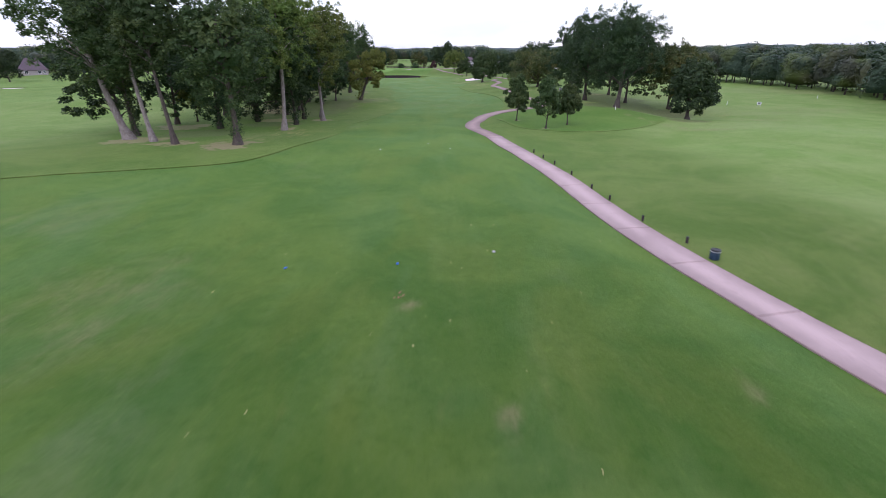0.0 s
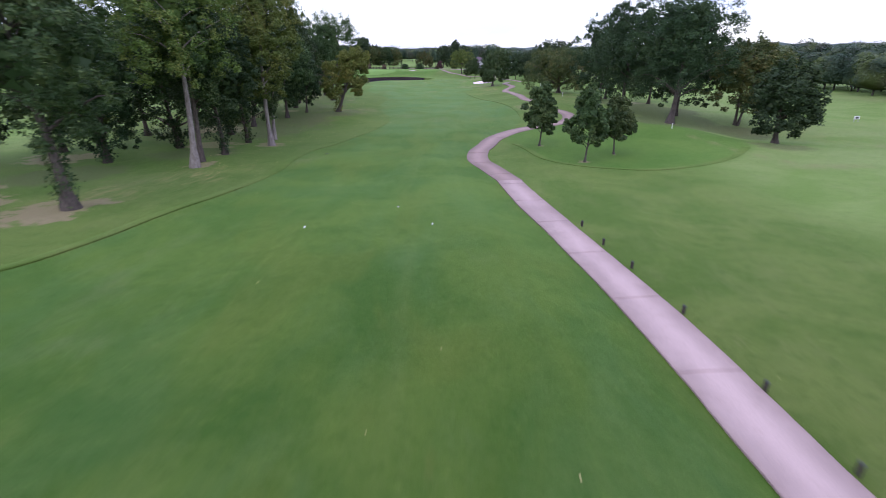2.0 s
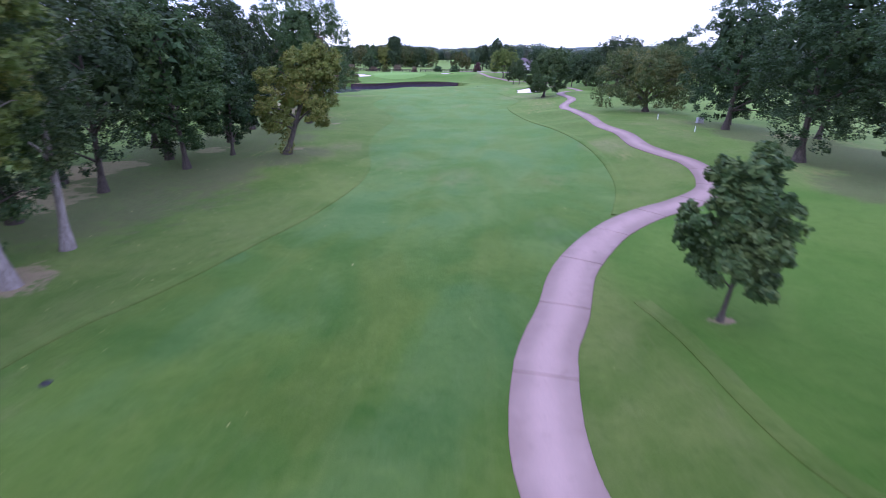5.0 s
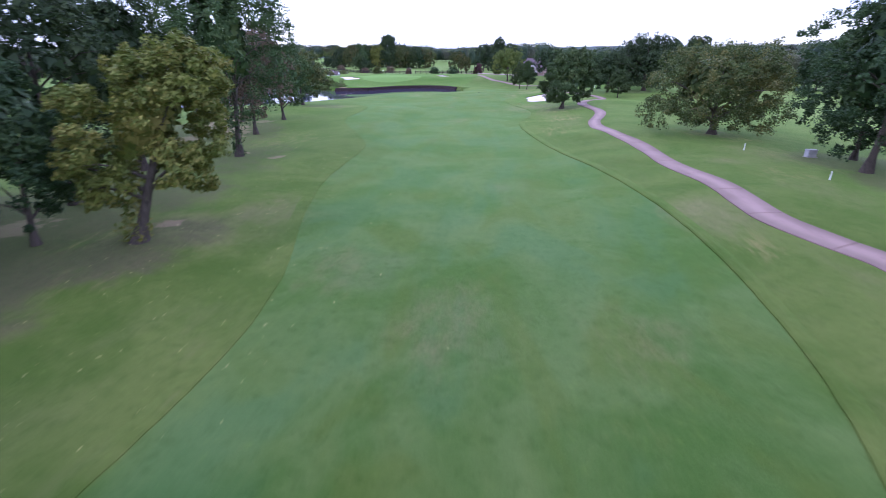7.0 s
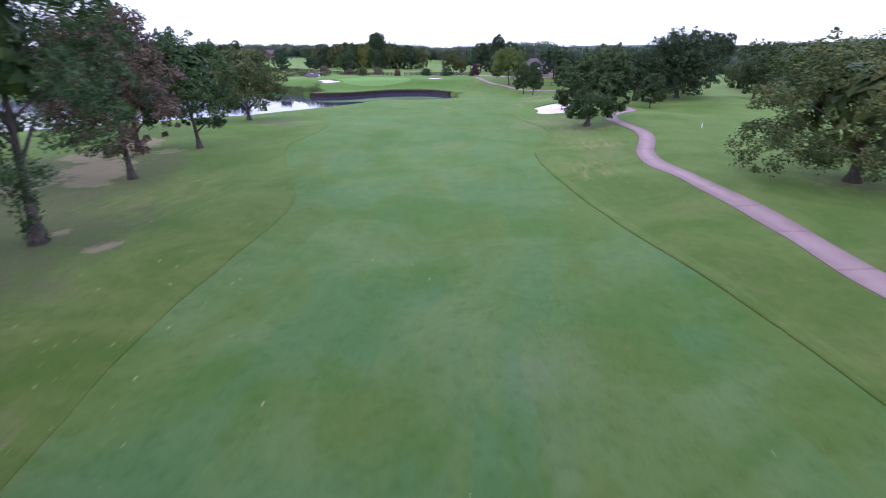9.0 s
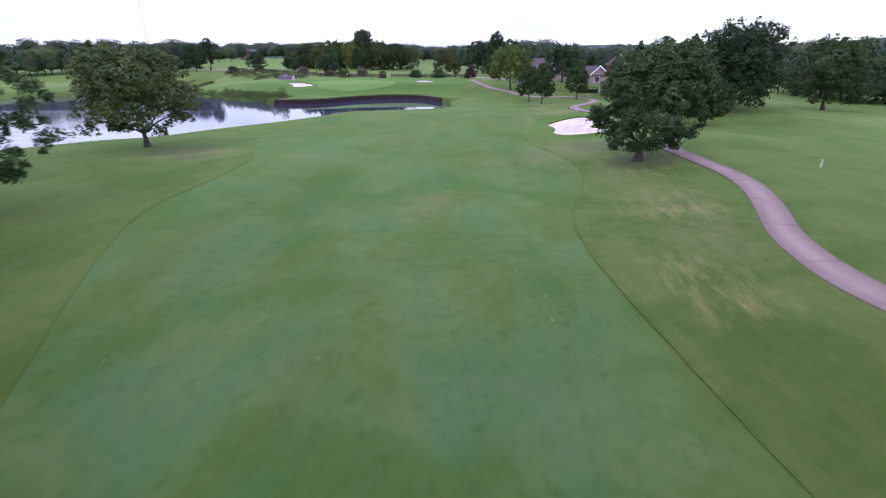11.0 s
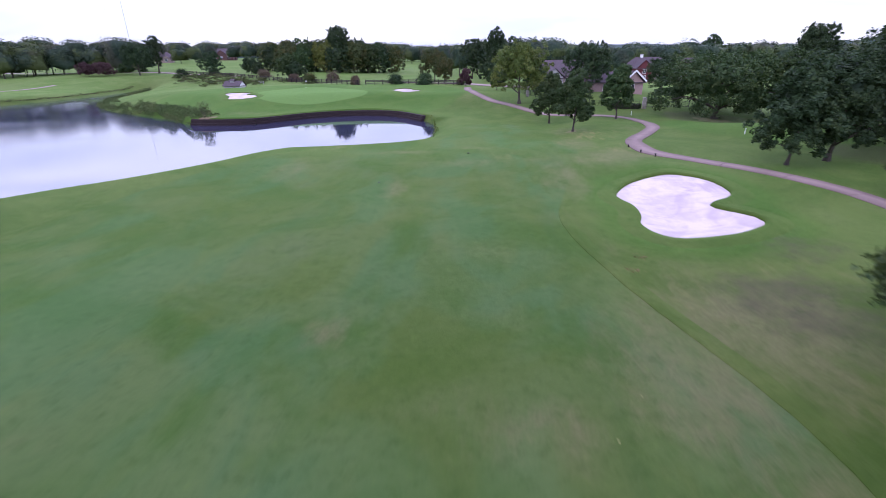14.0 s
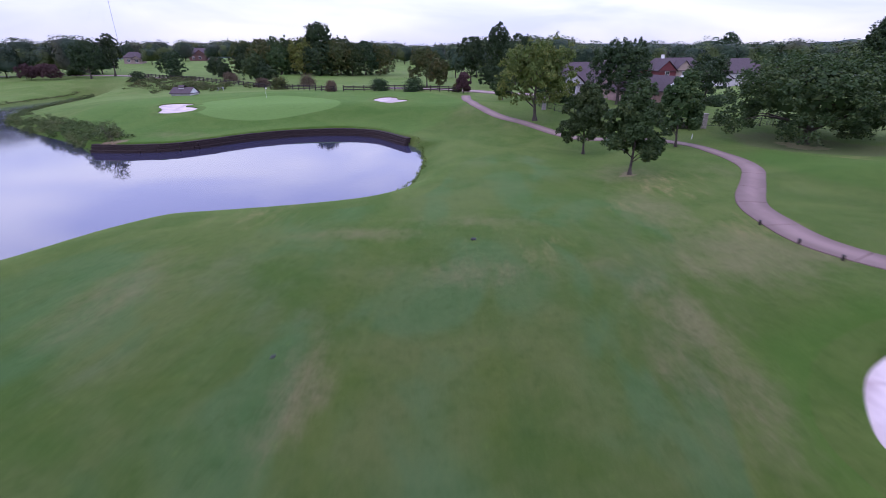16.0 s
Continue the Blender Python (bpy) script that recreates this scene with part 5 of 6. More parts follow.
# ---------------------------------------------------------------- woods in the distance
def woods(name, label, spots, leaf_mat, leaf=0.4, cards=300, rank=2):
    """Many joined trees that nobody could count: crowns of rounded clumps under loose leaf sprays."""
    rng = np.random.RandomState(len(spots))
    bm = bmesh.new()
    bmesh.ops.create_icosphere(bm, subdivisions=rank, radius=1)
    bm.verts.index_update()
    unit = np.array([v.co[:] for v in bm.verts])
    tris = np.array([[v.index for v in f.verts] for f in bm.faces])
    bm.free()
    cores, loose, verts, faces = [], [], [], []
    for x, y, h, w in spots:
        z = float(ground_z(np.array([x]), np.array([y]), False)[0])
        low = rng.uniform(0.0, 0.07) * h                     # foliage starts close above the ground
        mid = np.array([x, y, z + low + 0.5 * (h - low)])
        lobes = rng.normal(0, 1, (26, 3))
        lobes /= np.linalg.norm(lobes, axis=1)[:, None]
        reach = rng.uniform(0.78, 1.08, 26)

        def skin(d):
            near = d @ lobes.T
            best = (reach[None] * (1 - 1.7 * np.maximum(0, 1 - near))).max(1)
            flat = np.maximum(np.hypot(d[:, 0], d[:, 1]), 0.45)
            wide = np.where(d[:, 2] < 0, 1 / flat, 1 / np.sqrt(flat))       # full shoulders, and wide down to the ground
            return np.maximum(best, 0.6)[:, None] * np.stack([w / 2 * wide, w / 2 * wide, np.full(len(d), 0.5 * (h - low))], 1)

        core = mid + unit * skin(unit) * rng.uniform(0.80, 0.88, (len(unit), 1))
        core[:, 2] = np.maximum(core[:, 2], z + low * rng.uniform(0.4, 1.2, len(core)))
        cores.append(core)
        d = rng.normal(0, 1, (cards, 3))
        d[:, 2] = np.where(d[:, 2] < -0.75, -d[:, 2], d[:, 2])
        d /= np.linalg.norm(d, axis=1)[:, None]
        p = mid + d * skin(d) * rng.uniform(0.88, 1.03, (cards, 1))
        p[:, 2] = np.maximum(p[:, 2], z + 0.2 + rng.uniform(0, 0.6, cards))
        loose.append(leaf_cards(rng, p, 0.9 * d + rng.normal(0, 0.33, (cards, 3)) + np.array([0, 0, 0.25]), np.full(cards, leaf), 0.7))
        tube(verts, faces, [(x, y, z - 0.3), (x, y, z + h * 0.3), (x, y, z + h * 0.5)], [0.24, 0.17, 0.05], 5)
    core = np.concatenate(cores)
    n_v = len(unit)
    ct = np.concatenate([tris + i * n_v for i in range(len(spots))])
    lt = np.concatenate(loose).reshape(-1, 3)
    co = np.concatenate([core, lt])
    idx = np.concatenate([ct.ravel(), np.arange(len(lt)) + len(core)]).astype(np.int32)
    n_f = len(idx) // 3
    me = bpy.data.meshes.new(name)
    me.vertices.add(len(co))
    me.vertices.foreach_set("co", co.ravel().astype(np.float32))
    me.loops.add(len(idx))
    me.loops.foreach_set("vertex_index", idx)
    me.polygons.add(n_f)
    me.polygons.foreach_set("loop_start", np.arange(0, 3 * n_f, 3, dtype=np.int32))
    me.polygons.foreach_set("use_smooth", np.arange(n_f) < len(ct))
    me.materials.append(leaf_mat)
    me.update(calc_edges=True)
    ob = tagged(new(name, me), label, "trees", kind="stuff")
    st = part_mesh("trunk", make_mesh("trunk", verts, faces, [BARK_DARK]), ob)
    tagged(st, kind="stuff")
    return ob


def band(rng, line, depth, gap, h0, h1, w0, w1, side=1):
    """Scattered spots along a polyline and behind it."""
    c = resample(np.array(line, float), gap)
    d = np.gradient(c, axis=0)
    d /= np.hypot(d[:, 0], d[:, 1])[:, None]
    nrm = np.stack([-d[:, 1], d[:, 0]], 1) * side
    out = []
    rows = max(1, int(depth / gap))
    for r in range(rows):
        for p, m in zip(c, nrm):
            q = p + m * (r * gap + rng.uniform(-0.35, 0.35) * gap) + rng.uniform(-0.4, 0.4, 2) * gap
            h = rng.uniform(h0, h1) + (1.0 if r else 0)
            out.append((q[0], q[1], h, rng.uniform(w0, w1)))
    return out


_r = np.random.RandomState(11)
woods("woods", "dense mixed woods along the right-hand hole", band(_r, [(92, 84), (103, 112), (113, 148), (113, 184), (100, 214), (84, 246), (78, 268), (86, 290)], 20, 6.5, 9.5, 13.5, 9, 13, -1), LEAF_FAR, 0.36, 1700)
woods("woods", "woods beyond the pond", band(_r, [(-300, 330), (-240, 345), (-190, 372), (-176, 394), (-162, 406)], 32, 9, 11, 16, 11, 15, 1), LEAF_FAR, 0.44, 1250)
woods("woods", "line of woods behind the houses", band(_r, [(10, 410), (60, 425), (120, 410), (190, 350), (230, 290)], 44, 11, 12.5, 16, 13, 18, 1), LEAF_FAR, 0.5, 1000)
woods("woods", "dark trees behind the street", band(_r, [(-8, 400), (16, 392)], 14, 8, 11, 15, 9, 12, 1), LEAF_FAR, 0.45, 900)
woods("woods", "woods on the neighbouring hole", band(_r, [(-300, 210), (-262, 260), (-246, 310)], 24, 10, 10, 14, 9, 13, 1), LEAF_FAR, 0.45, 900)
woods("woods", "far tree line at the horizon", band(_r, [(-520, 560), (-330, 600), (-270, 590), (-150, 610), (-100, 610), (40, 640), (200, 560), (330, 480), (420, 330), (430, 160)], 45, 15, 11, 16, 17, 24, 1), LEAF_FAR, 0.8, 280, 2)
woods("woods", "clumps on the far lawns", [(-190, 490, 9.5, 13), (-182, 493, 10, 11), (-193, 530, 13, 13), (-181, 545, 11, 14), (-170, 542, 11.5, 14), (-159, 545, 11, 14), (-150, 548, 11.5, 13), (-222, 492, 10, 12), (-232, 496, 12, 13),
      (-74, 543, 13, 15), (-62, 540, 13.5, 15), (-50, 545, 13, 15), (-38, 540, 13, 14), (-26, 520, 13, 14), (130, 300, 15, 14), (118, 292, 16, 12), (141, 296, 14, 13), (96, 330, 14, 13)], LEAF_FAR, 0.42, 1300)


def far_ridge():
    """Low wooded country that closes the horizon, with haze put into its colour."""
    rng = np.random.RandomState(5)
    verts, faces = [], []
    n = 240
    for j, (rad, h) in enumerate(((900, 4), (930, 17), (1250, 20), (1900, 30), (2600, 42), (2700, 0))):
        for i in range(n):
            a = math.pi * (-0.15 + 1.3 * i / (n - 1))
            up = h + (0 if h < 3 else rng.uniform(-2.0, 2.0) + 5 * math.sin(a * 7 + j) + 3 * math.sin(a * 19 + 2 * j))
            verts.append((rad * math.cos(a), 100 + rad * math.sin(a), up))
    for j in range(5):
        for i in range(n - 1):
            faces.append((j * n + i, j * n + i + 1, (j + 1) * n + i + 1, (j + 1) * n + i))
    k = Mat("haze_tinted_country", rough=0.95, spec=0.05).world_coord()
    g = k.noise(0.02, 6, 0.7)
    # bluish, paler greens: distance haze painted into the base colour
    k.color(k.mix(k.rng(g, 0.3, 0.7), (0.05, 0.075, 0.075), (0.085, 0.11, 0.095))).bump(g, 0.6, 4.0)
    tagged(new("backdrop", make_mesh("backdrop", verts, faces, [k.m], True)), "low wooded hills along the horizon, haze painted into their colour", "hills", kind="structure")


far_ridge()

# ---------------------------------------------------------------- pond wall of stacked timbers
def build_wall():
    wall = tagged(new("retaining_wall"), "dark stacked timber retaining wall along the pond", "retaining wall", kind="structure")
    c = resample(WALL_LINE, 2.4)
    rng = np.random.RandomState(8)
    pieces = {}
    for course in range(6):
        z = WATER_Z - 0.30 + course * 0.235
        back = 0.0 if course < 3 else (0.30 if course < 5 else 0.48)
        q = resample(WALL_LINE, 2.4) if course % 2 == 0 else resample(WALL_LINE, 2.4 * (len(c) - 1) / (len(c) - 1.5))
        for i in range(len(q) - 1):
            a, b = q[i], q[i + 1]
            d = b - a
            ln = float(np.hypot(*d))
            key = (round(ln, 1), rng.randint(3))
            if key not in pieces:
                bm = box(bmesh.new(), (-ln / 2 + 0.006, -0.35, 0), (ln / 2 - 0.006, 0.42, 0.228), 0.022)
                for v in bm.verts:
                    v.co += Vector(rng.normal(0, 0.008, 3))
                me = bpy.data.meshes.new("timber")
                bm.to_mesh(me)
                bm.free()
                me.materials.append(TIMBER)
                pieces[key] = me
            t = new("timber", pieces[key])
            t.parent = wall
            nrm = np.array([-d[1], d[0]]) / ln
            m = (a + b) / 2 + nrm * (0.05 + back * 1.0) * -1
            side = area_distance(POND, m[None, 0] + nrm[0], m[None, 1] + nrm[1])[0]
            if side < area_distance(POND, m[None, 0] - nrm[0], m[None, 1] - nrm[1])[0]:
                m = (a + b) / 2 - nrm * (back - 0.15)
            else:
                m = (a + b) / 2 + nrm * (back - 0.15)
            t.matrix_basis = pose(m[0], m[1], z + rng.uniform(-0.006, 0.006), 0, 0, math.degrees(math.atan2(d[1], d[0])))


build_wall()


# ---------------------------------------------------------------- plants at the water and shrubs
def shrub_quads(rng, x, y, w, h, n, size, low=0.05):
    z = gz(x, y)
    n_cl = max(8, n // 30)
    th = rng.uniform(0, 6.283, n_cl)
    f = rng.uniform(0, 1, n_cl)
    r = np.sqrt(1 - (f * 0.9) ** 2) * w / 2 * np.sqrt(rng.uniform(0.3, 1, n_cl)) * 0.85
    cen = np.stack([x + r * np.cos(th), y + r * np.sin(th), z + low * h + f * h * 0.85], 1)
    p = cen[rng.randint(0, n_cl, n)] + rng.normal(0, 1, (n, 3)) * np.array([0.10 * w, 0.10 * w, 0.09 * h])
    p[:, 2] = np.maximum(p[:, 2], z + 0.03)
    a, b = rng.normal(0, 1, (n, 3)), rng.normal(0, 1, (n, 3))
    a *= size / np.linalg.norm(a, axis=1)[:, None]
    b *= size * 0.6 / np.linalg.norm(b, axis=1)[:, None]
    return np.stack([p - a, p + b, p + a, p - b], 1)


def shrub(seed, x, y, w, h, mat, label, size=0.13, n=2600, category="shrub", core=500):
    rng = np.random.RandomState(seed)
    z = gz(x, y)
    t = thing("shrub", (x, y, z), label, category)
    q = shrub_quads(rng, x, y, w, h, n, size) - np.array([x, y, z])
    inner = shrub_quads(rng, x, y, w * 0.78, h * 0.86, core, 0.30) - np.array([x, y, z])
    part_mesh("foliage", quad_mesh("foliage", np.concatenate([q, inner]), mat), t)
    verts, faces = [], []
    for i in range(5):
        a = rng.uniform(0, 6.28)
        tube(verts, faces, [(0, 0, -0.1), (0.2 * w * math.cos(a), 0.2 * w * math.sin(a), h * 0.4), (0.32 * w * math.cos(a), 0.32 * w * math.sin(a), h * 0.75)], [0.05, 0.035, 0.012], 5)
    part_mesh("stems", make_mesh("stems", verts, faces, [BARK_DARK]), t)


for s, x, y, w, h, m, lab in (
        (300, -121.6, 376.5, 6, 3.6, LEAF_DARK, "clipped dark green bush by the road"), (301, -110, 380, 6, 2.4, LEAF_DARK, "dark bush below the lawn tree"), (302, -84, 369, 5.5, 2.8, LEAF_BROWN, "brownish flowering bush at the fence"),
        (303, -66, 351.5, 5, 2.6, LEAF_BROWN, "brownish bush at the fence"), (304, -57.5, 343.5, 5.5, 3.4, LEAF_RUST, "olive bush at the fence"), (305, -52.5, 353, 5, 3.6, LEAF_BROWN, "flowering bush behind the fence"),
        (306, -39.3, 331.4, 3, 2.6, LEAF_BROWN, "clipped brownish bush at the fence"), (307, -26.8, 332, 5.2, 3.0, LEAF_DARK, "rounded dark green bush"), (308, -17.6, 328.5, 5.6, 3.2, LEAF_DARK, "dark green flowering bush"),
        (309, -6.8, 326, 2.4, 2.2, LEAF_RUST, "small reddish bush at the path's end"), (310, 26, 279, 3.5, 1.2, LEAF_DARK, "low dark bush beside the hedge"), (311, 14, 299, 4, 1.6, LEAF_DARK, "dark bush at the house wall"),
        (312, 18, 301, 3.5, 1.5, LEAF_DARK, "dark bush at the house wall"), (313, 44, 306, 5, 1.6, LEAF_DARK, "dark hedge bush below the garden tree"), (314, 53, 322, 8, 1.8, LEAF_DARK, "dark bush beside the drive")):
    shrub(s, x, y, w, h, m, lab)
shrub(315, -54.5, 271.4, 2.8, 3.0, LEAF_REED, "thin upright shrub on the end of the wall", 0.10, 700, core=60)


def bank_growth():
    """Reeds and weeds along the far bank, more than could be counted."""
    rng = np.random.RandomState(21)
    line = resample(spline([(-56, 270.8), (-60, 273.8), (-69, 280.2), (-80.5, 287.8), (-93, 296.8), (-103, 307), (-109, 320), (-118, 348)], False, 6), 1.5)
    q = []
    for i, (x, y) in enumerate(line):
        slim = 1.0 if x > -82 else 0.55
        for _ in range(6 if x > -82 else 3):
            o = rng.uniform(-1.2, 4.2 * slim)
            q.append(shrub_quads(rng, x + rng.uniform(-1, 1) + o * 0.45, y + o * 0.85, rng.uniform(1.0, 2.6), rng.uniform(0.7, 2.2) * slim * (1 - max(0, o - 1) * 0.14), 120, 0.12))
    tagged(new("bank_reeds", quad_mesh("bank_reeds", np.concatenate(q), LEAF_REED)), "tangled green reeds and weeds on the pond's bank", "reeds", kind="stuff")
    q = []
    for i in range(70):
        t = rng.uniform(0, 1)
        x, y = -118 + 44 * t + rng.normal(0, 4), 372 - 26 * t + rng.normal(0, 5)
        if area_distance(POND, np.array([x]), np.array([y]))[0] > 1.0:
            q.append(shrub_quads(rng, x, y, rng.uniform(3, 6), rng.uniform(0.6, 1.4), 200, 0.2))
    tagged(new("wetland_brush", quad_mesh("wetland_brush", np.concatenate(q), LEAF_REED)), "low tangled brush at the head of the pond", "brush", kind="stuff")
    q = []
    near = resample(spline([(-137, 300), (-131.7, 322), (-131.8, 345), (-134.5, 364)], False, 6), 1.6)
    for x, y in near:
        q.append(shrub_quads(rng, x - 1.0, y, 2.4, rng.uniform(0.3, 0.7), 60, 0.15))
    tagged(new("shore_weeds", quad_mesh("shore_weeds", np.concatenate(q), LEAF_RUST)), "dark weeds on the far shore", "weeds", kind="stuff")
    q = []
    for x, y in resample(POND[0:30], 0.8):
        o = rng.uniform(0.1, 0.9)
        q.append(shrub_quads(rng, x + o * 0.6, y + rng.normal(0, 0.2), rng.uniform(0.4, 0.9), rng.uniform(0.15, 0.5), 26, 0.09))
    tagged(new("shore_grass", quad_mesh("shore_grass", np.concatenate(q), LEAF_LIGHT)), "longer grass tufts at the water's edge", "grass", kind="stuff")


bank_growth()


def fallen_leaves():
    rng = np.random.RandomState(31)
    q = []
    for cx, cy, sx, sy, n in ((-16, 95, 4, 14, 220), (-14, 118, 4, 14, 260), (-20, 72, 3, 9, 90), (-4, 40, 7, 24, 40), (-24, 142, 6, 10, 120), (0, 12, 7, 12, 40), (6, 172, 4, 9, 40), (-6, 130, 8, 30, 50)):
        x, y = rng.normal(cx, sx, n), rng.normal(cy, sy, n)
        z = ground_z(x, y) + 0.035
        a = rng.uniform(0, 6.28, n)
        s = rng.uniform(0.02, 0.055, n)
        u = np.stack([np.cos(a) * s, np.sin(a) * s, rng.uniform(-0.02, 0.02, n)], 1)
        v = np.stack([-np.sin(a) * s * 0.6, np.cos(a) * s * 0.6, rng.uniform(-0.02, 0.02, n)], 1)
        p = np.stack([x, y, z], 1)
        q.append(np.stack([p - u, p + v, p + u, p - v], 1))
    k = plain_material("fallen_leaf", (0.40, 0.36, 0.12), (0.52, 0.44, 0.22), 0.7, 0.8, 0.2, 0.0)
    tagged(new("fallen_leaves", quad_mesh("fallen_leaves", np.concatenate(q), k)), "scattered yellow leaves lying on the grass", "leaves", kind="stuff")


fallen_leaves()


# ---------------------------------------------------------------- small things on the course
def rubbish_bin(x, y):
    t = thing("rubbish_bin", (x, y, gz(x, y)), "dark blue slatted rubbish bin beside the cart path", "bin")
    part("body", lathe(bmesh.new(), [(0.19, 0.0), (0.215, 0.03), (0.23, 0.25), (0.23, 0.5)], 20), BIN_GREEN, t)
    part("lid", lathe(bmesh.new(), [(0.25, 0.5), (0.255, 0.53), (0.24, 0.56), (0.16, 0.575), (0.15, 0.55)], 20), DARK_PLASTIC, t, "black domed lid")
    part("band", lathe(bmesh.new(), [(0.236, 0.44), (0.248, 0.445), (0.248, 0.475), (0.236, 0.48)], 20), GREY_METAL, t, "pale band")
    for i in range(12):
        a = 2 * math.pi * i / 12
        bm = box(bmesh.new(), (0.224, -0.042, 0.04), (0.243, 0.042, 0.43), 0.008)
        bmesh.ops.rotate(bm, verts=bm.verts, matrix=Matrix.Rotation(a, 3, "Z"))
        part("slat", bm, BIN_GREEN, t)


rubbish_bin(14.2, 22.75)


def bollard():
    t = thing("bollard", (0, 0, 0), "short dark timber bollard beside the cart path", "bollard", "bollards along the path")
    part("post", lathe(bmesh.new(), [(0.075, -0.1), (0.075, 0.30), (0.06, 0.34)], 12), FENCE, t)
    part("cap", lathe(bmesh.new(), [(0.06, 0.34), (0.085, 0.345), (0.085, 0.37), (0.03, 0.40)], 12), DARK_PLASTIC, t)
    return t


first = bollard()
POSTS = [(10.3, 53.5), (10.72, 50.3), (11.2, 47.0), (11.7, 42.3), (12.05, 37.3), (12.42, 34.0), (12.95, 29.1), (13.9, 25.1)]
first.matrix_basis = pose(*POSTS[0], gz(*POSTS[0]))
for x, y in POSTS[1:]:
    copy_thing(first, pose(x, y, gz(x, y)))


for x, y in ((15.45, 235.0), (15.75, 231.6), (16.45, 229.2)):
    post = copy_thing(first, pose(x, y, gz(x, y) - 0.08))
    tagged(post, "short dark timber bollard at the edge of the winding path")


def bunker_rake(a, b):
    """A long-handled rake lying on the turf beside the sand."""
    za, zb = gz(*a) + 0.13, gz(*b) + 0.13
    d = Vector((b[0] - a[0], b[1] - a[1], zb - za))
    t = thing("bunker_rake", (a[0], a[1], za), "pale long-handled rake lying beside the bunker", "rake", "bunker rakes", turn=math.degrees(math.atan2(d.y, d.x)))
    ln = max(d.length, 1.5)
    bm = lathe(bmesh.new(), [(0.018, 0.0), (0.018, ln)], 8)
    bmesh.ops.rotate(bm, verts=bm.verts, matrix=Matrix.Rotation(math.radians(90), 3, "Y"))
    part("handle", bm, WHITE, t)
    head = part("head", box(bmesh.new(), (ln - 0.02, -0.30, -0.03), (ln + 0.03, 0.30, 0.03), 0.01), GREY_METAL, t, "grey rake head")
    for i in range(9):
        part("tine", box(bmesh.new(), (ln - 0.005, -0.27 + i * 0.067, -0.11), (ln + 0.012, -0.255 + i * 0.067, -0.03)), GREY_METAL, head)


bunker_rake((9.3, 216.6), (8.95, 217.95))
bunker_rake((9.62, 213.6), (9.45, 214.9))


def tee_marker(x, y, mat, label, turn):
    t = thing("tee_marker", (x, y, gz(x, y)), label, "tee marker", turn=turn)
    part("block", box(bmesh.new(), (-0.07, -0.035, 0.0), (0.07, 0.035, 0.075), 0.015), mat, t)
    part("spike", lathe(bmesh.new(), [(0.012, -0.12), (0.015, 0.01)], 8), GREY_METAL, t)


tee_marker(-7.5, 20.5, BLUE, "small blue tee marker on the grass", 20)
tee_marker(-2.2, 20.9, BLUE, "small blue tee marker on the grass", 20)
tee_marker(-6.63, 50.74, WHITE, "small white tee marker on the grass", 70)
tee_marker(0.83, 51.44, WHITE, "small white tee marker on the grass", 80)


def yard_plate(x, y, s, label, inset=STONE):
    t = thing("yardage_plate", (x, y, gz(x, y)), label, "ground plate", turn=12)
    part("plate", box(bmesh.new(), (-s, -s, -0.05), (s, s, 0.035), 0.012), GREY_METAL if inset == STONE else inset, t)
    part("inset", box(bmesh.new(), (-s * 0.6, -s * 0.6, 0.03), (s * 0.6, s * 0.6, 0.043), 0.004), inset, t)


yard_plate(2.6, 22.4, 0.08, "grey concrete yardage plate set in the turf")
yard_plate(-1.64, 55.26, 0.07, "small pale plate set in the turf")
yard_plate(-10.16, 220.5, 0.09, "small black valve cover set in the fairway", IRON)


def sprinkler(x, y):
    t = thing("sprinkler_head", (x, y, gz(x, y)), "black round sprinkler head in the turf", "sprinkler")
    part("rim", lathe(bmesh.new(), [(0.17, -0.05), (0.18, 0.03), (0.15, 0.05), (0.11, 0.05)], 18), DARK_PLASTIC, t)
    part("cap", lathe(bmesh.new(), [(0.10, 0.04), (0.10, 0.065), (0.05, 0.075)], 14), DARK_PLASTIC, t)


sprinkler(-2.5, 232.5)
sprinkler(-11.85, 77.0)


def stake(x, y, h=0.75):
    t = thing("white_stake", (x, y, gz(x, y)), "white painted boundary stake in the rough", "stake", "boundary stakes", turn=15)
    bm = box(bmesh.new(), (-0.04, -0.04, -0.15), (0.04, 0.04, h), 0.01)
    for v in bm.verts:
        if v.co.z > h - 0.02:
            v.co.x *= 0.6
            v.co.y *= 0.6
    part("post", bm, WHITE, t)


for x, y in ((29.1, 131.2), (28.4, 144.15), (33.0, 93.6), (63.1, 109.1), (90.3, 119.1), (26.4, 271.6), (31.45, 242.05), (30.5, 187)):
    stake(x, y)


def utility_box(x, y):
    t = thing("utility_box", (x, y, gz(x, y)), "grey metal utility cabinet standing in the rough", "utility box", turn=8)
    part("cabinet", box(bmesh.new(), (-0.45, -0.3, 0), (0.45, 0.3, 0.72), 0.03), GREY_METAL, t)
    part("lid", box(bmesh.new(), (-0.49, -0.34, 0.72), (0.49, 0.34, 0.78), 0.02), GREY_METAL, t)
    part("plinth", box(bmesh.new(), (-0.55, -0.4, -0.1), (0.55, 0.4, 0.05), 0.02), STONE, t, "concrete plinth")


utility_box(33.9, 142.1)


